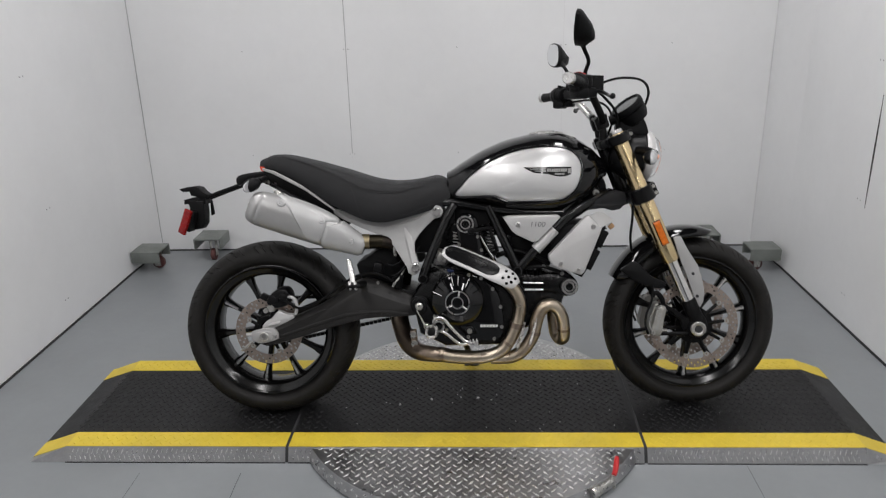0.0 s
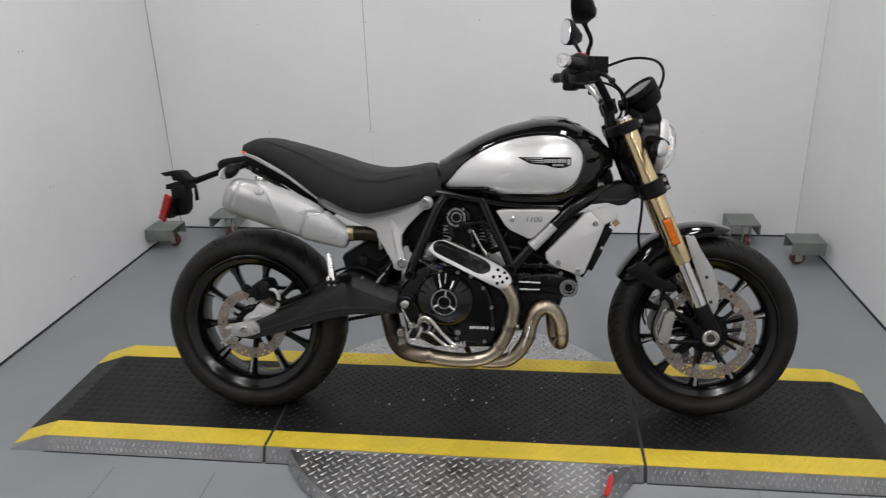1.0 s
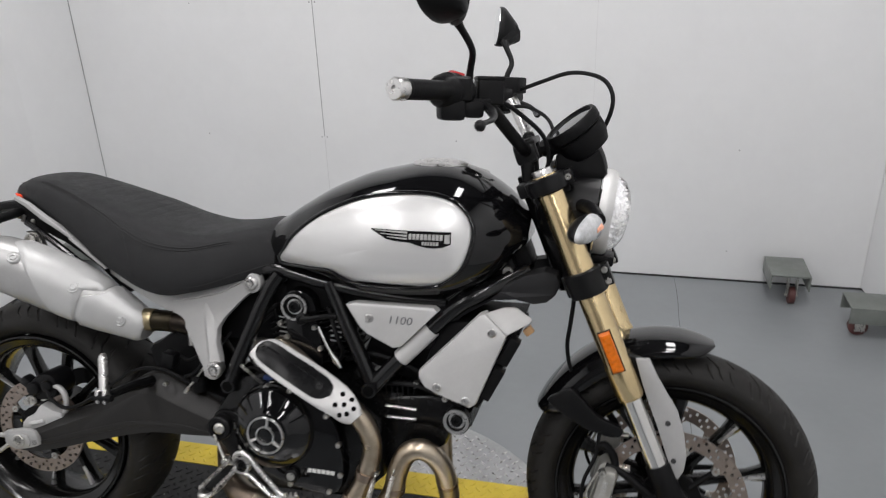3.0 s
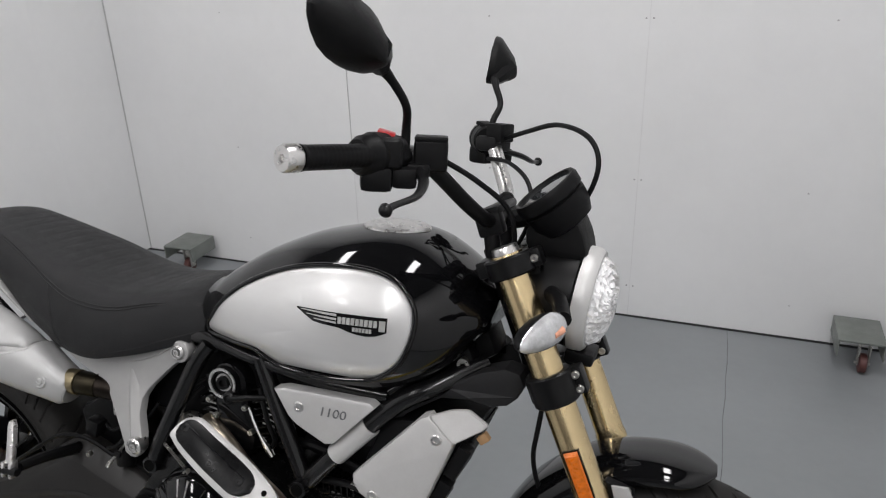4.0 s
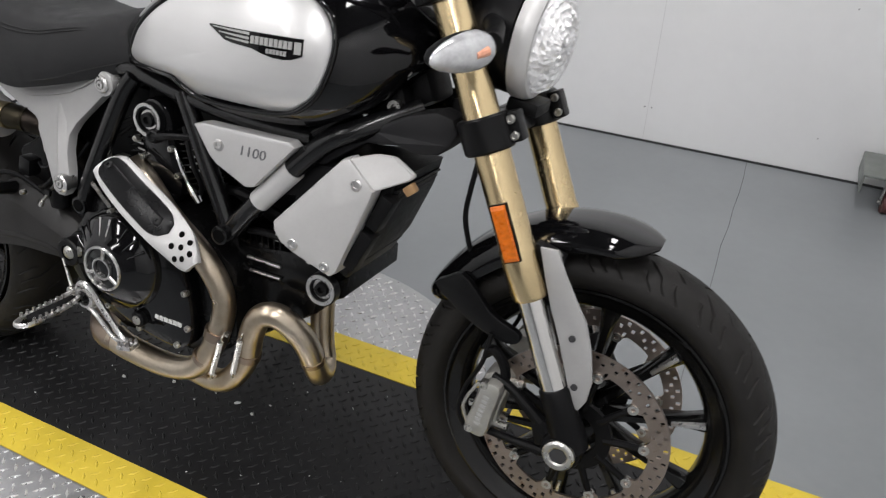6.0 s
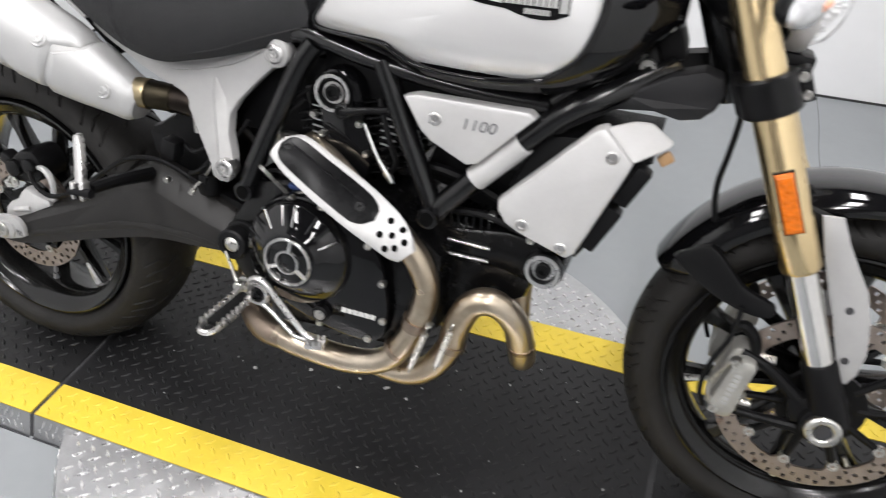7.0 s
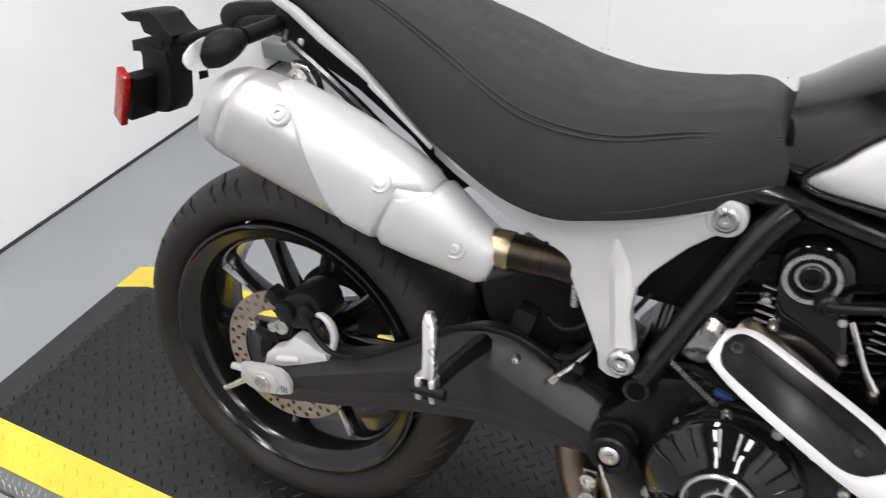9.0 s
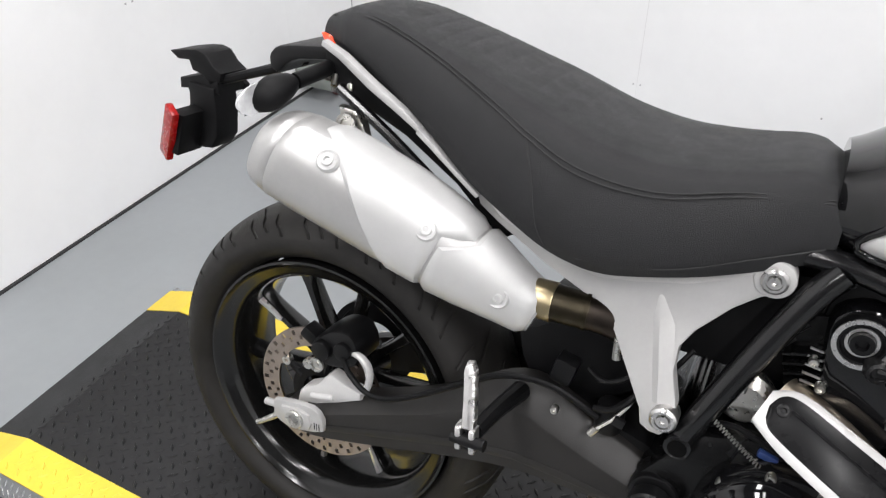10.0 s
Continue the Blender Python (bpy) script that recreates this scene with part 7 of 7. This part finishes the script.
# passenger peg, folded up
bm = BM()
add_plate(bm, [(0.311, 0.522), (0.327, 0.524), (0.325, 0.56), (0.320, 0.600), (0.314, 0.612), (0.306, 0.610), (0.304, 0.598), (0.308, 0.56)], -0.286, -0.275, 0.004)
for k in range(7):
    add_box(bm, (0.324 - k * 0.0012, -0.2805, 0.538 + k * 0.0105), (0.006, 0.010, 0.0055), (0, 12, 0), 0.001)
for u in (0.309, 0.327):
    add_box(bm, (u, -0.28, 0.511), (0.008, 0.018, 0.032), (0, -6, 0), 0.003)
for v in bm.verts:
    k = max(0.0, v.co.z - 0.505)
    v.co = V(v.co.x - 0.10 * k, v.co.y + 0.30 * k, v.co.z - 0.17 * k)
rp = part("passenger_peg", bm, ALU, bike, "bare aluminium passenger peg folded upright")
bm = BM()
add_cyl(bm, (0.299, -0.281, 0.505), (0.342, -0.281, 0.509), 0.0075, seg=12)
add_box(bm, (0.3185, -0.270, 0.505), (0.010, 0.03, 0.018), bevel=0.002)
add_tube(bm, [(0.320, -0.258, 0.505), (0.323, -0.20, 0.500), (0.330, -0.125, 0.488)], [0.010, 0.011, 0.014], 10, 3)
part("peg_bracket", bm, MATT_BLACK, rp, "black peg bracket")

# rider's peg and brake pedal
bm = BM()
pts = [(0.562, -0.19, 0.358), (0.560, -0.23, 0.350), (0.561, -0.29, 0.347), (0.568, -0.328, 0.347), (0.582, -0.336, 0.347), (0.593, -0.322, 0.347), (0.595, -0.28, 0.347), (0.590, -0.23, 0.350), (0.584, -0.19, 0.358)]
add_tube(bm, pts, 0.0048, 8, 4)
for k in range(8):
    for u in (0.561, 0.5935):
        add_cyl(bm, (u, -0.225 - k * 0.0125, 0.347), (u, -0.225 - k * 0.0125, 0.3565), 0.0042, 0.0028, 6)
peg = part("footpeg", bm, ALU, bike, "serrated open aluminium footpeg")
bm = BM()
add_box(bm, (0.577, -0.258, 0.346), (0.024, 0.10, 0.008), bevel=0.002)
part("peg_rubber", bm, MATT_BLACK, peg)
bm = BM()
add_tube(bm, [(0.580, -0.208, 0.366), (0.588, -0.209, 0.379), (0.602, -0.210, 0.384), (0.618, -0.210, 0.377), (0.642, -0.211, 0.350), (0.664, -0.211, 0.326), (0.688, -0.212, 0.303), (0.706, -0.213, 0.297)], [0.0045, 0.006, 0.0068, 0.0068, 0.006, 0.0055, 0.0055, 0.0055], 10, 5)
add_tube(bm, [(0.606, -0.208, 0.336), (0.622, -0.209, 0.330), (0.645, -0.210, 0.311), (0.668, -0.211, 0.294), (0.690, -0.212, 0.292), (0.706, -0.213, 0.297)], [0.0048, 0.0054, 0.005, 0.005, 0.0052, 0.0055], 10, 5)
add_lathe(bm, (0.598, -0.200, 0.354), (0, -1, 0), [(0, 0.0225), (0.008, 0.0225), (0.012, 0.020), (0.012, 0.015), (0.004, 0.014), (0, 0.014)], 28, closed=True)
pedal = part("brake_pedal", bm, ALU, bike, "bare aluminium brake pedal with an open arm")
bm = BM()
add_box(bm, (0.718, -0.226, 0.299), (0.034, 0.026, 0.009), (0, -12, 0), 0.003)
for k in range(3):
    for v in (-0.217, -0.235):
        add_cyl(bm, (0.707 + k * 0.011, v, 0.301 + k * 0.002), (0.706 + k * 0.011, v, 0.309 + k * 0.002), 0.0036, 0.0024, 6)
part("pedal_pad", bm, ALU, pedal, "studded pedal pad")
bm = BM()
add_lathe(bm, (0.598, -0.19, 0.354), (0, -1, 0), [(-0.05, 0.012), (0.012, 0.012), (0.016, 0.010), (0.016, 0.005), (0.012, 0.004)], 18)
part("pedal_pivot", bm, SATIN_BLACK, pedal, "dark pivot bolt")
bm = BM()
add_tube(bm, [(0.522, -0.186, 0.406), (0.536, -0.190, 0.381), (0.550, -0.194, 0.356), (0.563, -0.196, 0.349), (0.582, -0.200, 0.356)], [0.0022, 0.003, 0.0042, 0.006, 0.005], 10, 4)
add_lathe(bm, (0.556, -0.192, 0.352), (0, -1, 0), [(0, 0.010), (0.012, 0.010), (0.014, 0.008), (0.014, 0.004)], 16)
part("return_lever", bm, STEEL, pedal, "small bright lever behind the pivot")
bm = BM()
add_plate(bm, [(0.505, 0.43), (0.555, 0.43), (0.575, 0.40), (0.60, 0.38), (0.59, 0.345), (0.555, 0.345), (0.53, 0.375)], -0.170, -0.140, 0.006)
part("footrest_plate", bm, SATIN_BLACK, bike, "black footrest plate")

# coil spring between the frame and the heat shield
bm = BM()
q0, q1 = V(0.575, -0.150, 0.560), V(0.655, -0.172, 0.520)
dq = (q1 - q0).normalized()
n1 = dq.cross(V(0, 1, 0)).normalized()
n2 = dq.cross(n1)
add_tube(bm, [q0.lerp(q1, k / 132) + (n1 * math.cos(k * math.pi / 3) + n2 * math.sin(k * math.pi / 3)) * 0.0030 for k in range(133)], 0.0008, 5, 0)
part("coil_spring", bm, STEEL, bike, "thin steel coil spring")
# hoses and fittings in the gap behind the engine
bm = BM()
add_tube(bm, [(0.435, -0.150, 0.520), (0.458, -0.155, 0.530), (0.478, -0.150, 0.552), (0.486, -0.13, 0.585), (0.47, -0.11, 0.63)], 0.0042, 8, 5)
add_tube(bm, [(0.415, -0.130, 0.560), (0.440, -0.140, 0.556), (0.470, -0.135, 0.575), (0.480, -0.11, 0.61)], 0.0036, 8, 5)
add_tube(bm, [(0.592, -0.125, 0.622), (0.598, -0.125, 0.65), (0.615, -0.12, 0.672), (0.64, -0.10, 0.69)], 0.0032, 8, 5)
parts("small_hose", bm, MATT_BLACK, bike, "thin black hose")
bm = BM()
add_tube(bm, [(0.437, -0.155, 0.483), (0.444, -0.155, 0.495)], 0.0048, 10, 0)
add_tube(bm, [(0.444, -0.155, 0.495), (0.461, -0.152, 0.515), (0.475, -0.145, 0.537), (0.480, -0.130, 0.551)], 0.0028, 8, 4)
add_tube(bm, [(0.446, -0.135, 0.590), (0.444, -0.135, 0.620)], 0.0055, 10, 0)
parts("hose_fitting", bm, STEEL, bike, "plated hose fitting")
bm = BM()
add_box(bm, (0.385, -0.128, 0.548), (0.030, 0.03, 0.036), (0, 12, 0), 0.006)
add_box(bm, (0.618, -0.150, 0.520), (0.026, 0.016, 0.024), (0, 12, 0), 0.005)
add_box(bm, (0.470, -0.162, 0.520), (0.014, 0.006, 0.012), (0, 12, 0), 0.001)
parts("sensor_block", bm, SATIN_BLACK, bike, "small black sensor block")
bm = BM()
add_lathe(bm, (0.710, -0.112, 0.672), (0.15, -1, 0.1), [(0, 0.013), (0.022, 0.013), (0.027, 0.0115), (0.029, 0.008), (0.026, 0.006), (0.026, 0.001)], 20)
add_tube(bm, [(0.714, -0.132, 0.674), (0.728, -0.134, 0.676), (0.755, -0.132, 0.682), (0.785, -0.122, 0.684)], [0.008, 0.0065, 0.006, 0.006], 10, 4)
part("plug_lead", bm, SATIN_BLACK, bike, "black ignition lead and cap")
bm = BM()
add_tube(bm, [(0.744, -0.116, 0.655), (0.756, -0.119, 0.632), (0.772, -0.120, 0.602), (0.786, -0.118, 0.580), (0.794, -0.116, 0.566)], [0.003, 0.0035, 0.004, 0.0075, 0.006], 10, 4)
part("breather_fitting", bm, CHROME, bike, "polished breather fitting on the cylinder")

# inner rear guard, chain, shock and the small things behind the subframe
bm = BM()
add_plate(bm, [(0.300, 0.550), (0.325, 0.570), (0.356, 0.592), (0.390, 0.612), (0.430, 0.620), (0.472, 0.605), (0.475, 0.520), (0.400, 0.475), (0.330, 0.482)], -0.086, 0.086, 0.012, 2)
part("rear_hugger", bm, MATT_BLACK, bike, "black plastic guard ahead of the rear wheel")
bm = BM()
n = 34
ch0, ch1 = V(RA[0], 0.098, RA[1]), V(0.50, 0.098, 0.375)
cr0, cr1 = 0.088, 0.038
for k in range(n):
    f = k / (n - 1)
    for e in (1, -1):
        p = ch0.lerp(ch1, f) + V(0, 0, e * (cr0 + (cr1 - cr0) * f))
        add_box(bm, p, (0.0145, 0.012 if k % 2 else 0.016, 0.012), (0, 6 * e, 0))
for k in range(20):
    a = math.pi / 2 + math.pi * k / 19
    add_box(bm, ch0 + V(math.cos(a) * cr0, 0, math.sin(a) * cr0), (0.0145, 0.014, 0.012), (0, -math.degrees(a) + 90, 0))
add_lathe(bm, ch0 + V(0, -0.003, 0), (0, 1, 0), [(0, 0.05), (0, 0.082), (0.006, 0.082), (0.006, 0.05)], 40, closed=True)
part("drive_chain", bm, SATIN_BLACK, bike, "dark drive chain and sprocket", 0)
bm = BM()
add_tube(bm, [(0.455, -0.135, 0.515), (0.475, -0.14, 0.545), (0.50, -0.13, 0.57), (0.53, -0.11, 0.62)], 0.0035, 8, 4)
add_tube(bm, [(0.58, -0.12, 0.60), (0.60, -0.12, 0.64), (0.63, -0.10, 0.67)], 0.004, 8, 4)
add_tube(bm, [(0.56, -0.12, 0.53), (0.60, -0.14, 0.555), (0.66, -0.145, 0.535)], 0.004, 8, 4)
add_cyl(bm, (0.452, -0.12, 0.475), (0.452, -0.12, 0.515), 0.019, seg=16, bevel=0.003)
parts("small_hose", bm, MATT_BLACK, bike, "thin black hoses and reservoir")
bm = BM()
add_cyl(bm, (0.592, -0.125, 0.595), (0.592, -0.125, 0.622), 0.007, seg=10)
add_bolt(bm, (0.386, -0.150, 0.497), (0, -1, 0), 0.0055, 0.006)
add_lathe(bm, (0.60, -0.09, 0.575), (0, -1, 0), [(0, 0.034), (0.015, 0.034), (0.028, 0.024), (0.032, 0.002)], 24)
parts("small_fitting", bm, STEEL, bike, "plated banjo fittings")
bm = BM()
add_box(bm, (0.640, -0.150, 0.537), (0.024, 0.010, 0.009), (0, 12, 0), 0.003)
part("connector", bm, BLUE_PLASTIC, bike, "blue plastic connector")

# side stand on the far side
bm = BM()
add_tube(bm, [(0.66, 0.13, 0.27), (0.69, 0.23, 0.17), (0.71, 0.331, 0.072)], 0.012, 10, 3)
add_box(bm, (0.71, 0.335, 0.0675), (0.06, 0.045, 0.006), (12.0, 0, 0), 0.001)
part("side_stand", bm, SATIN_BLACK, bike, "black side stand")
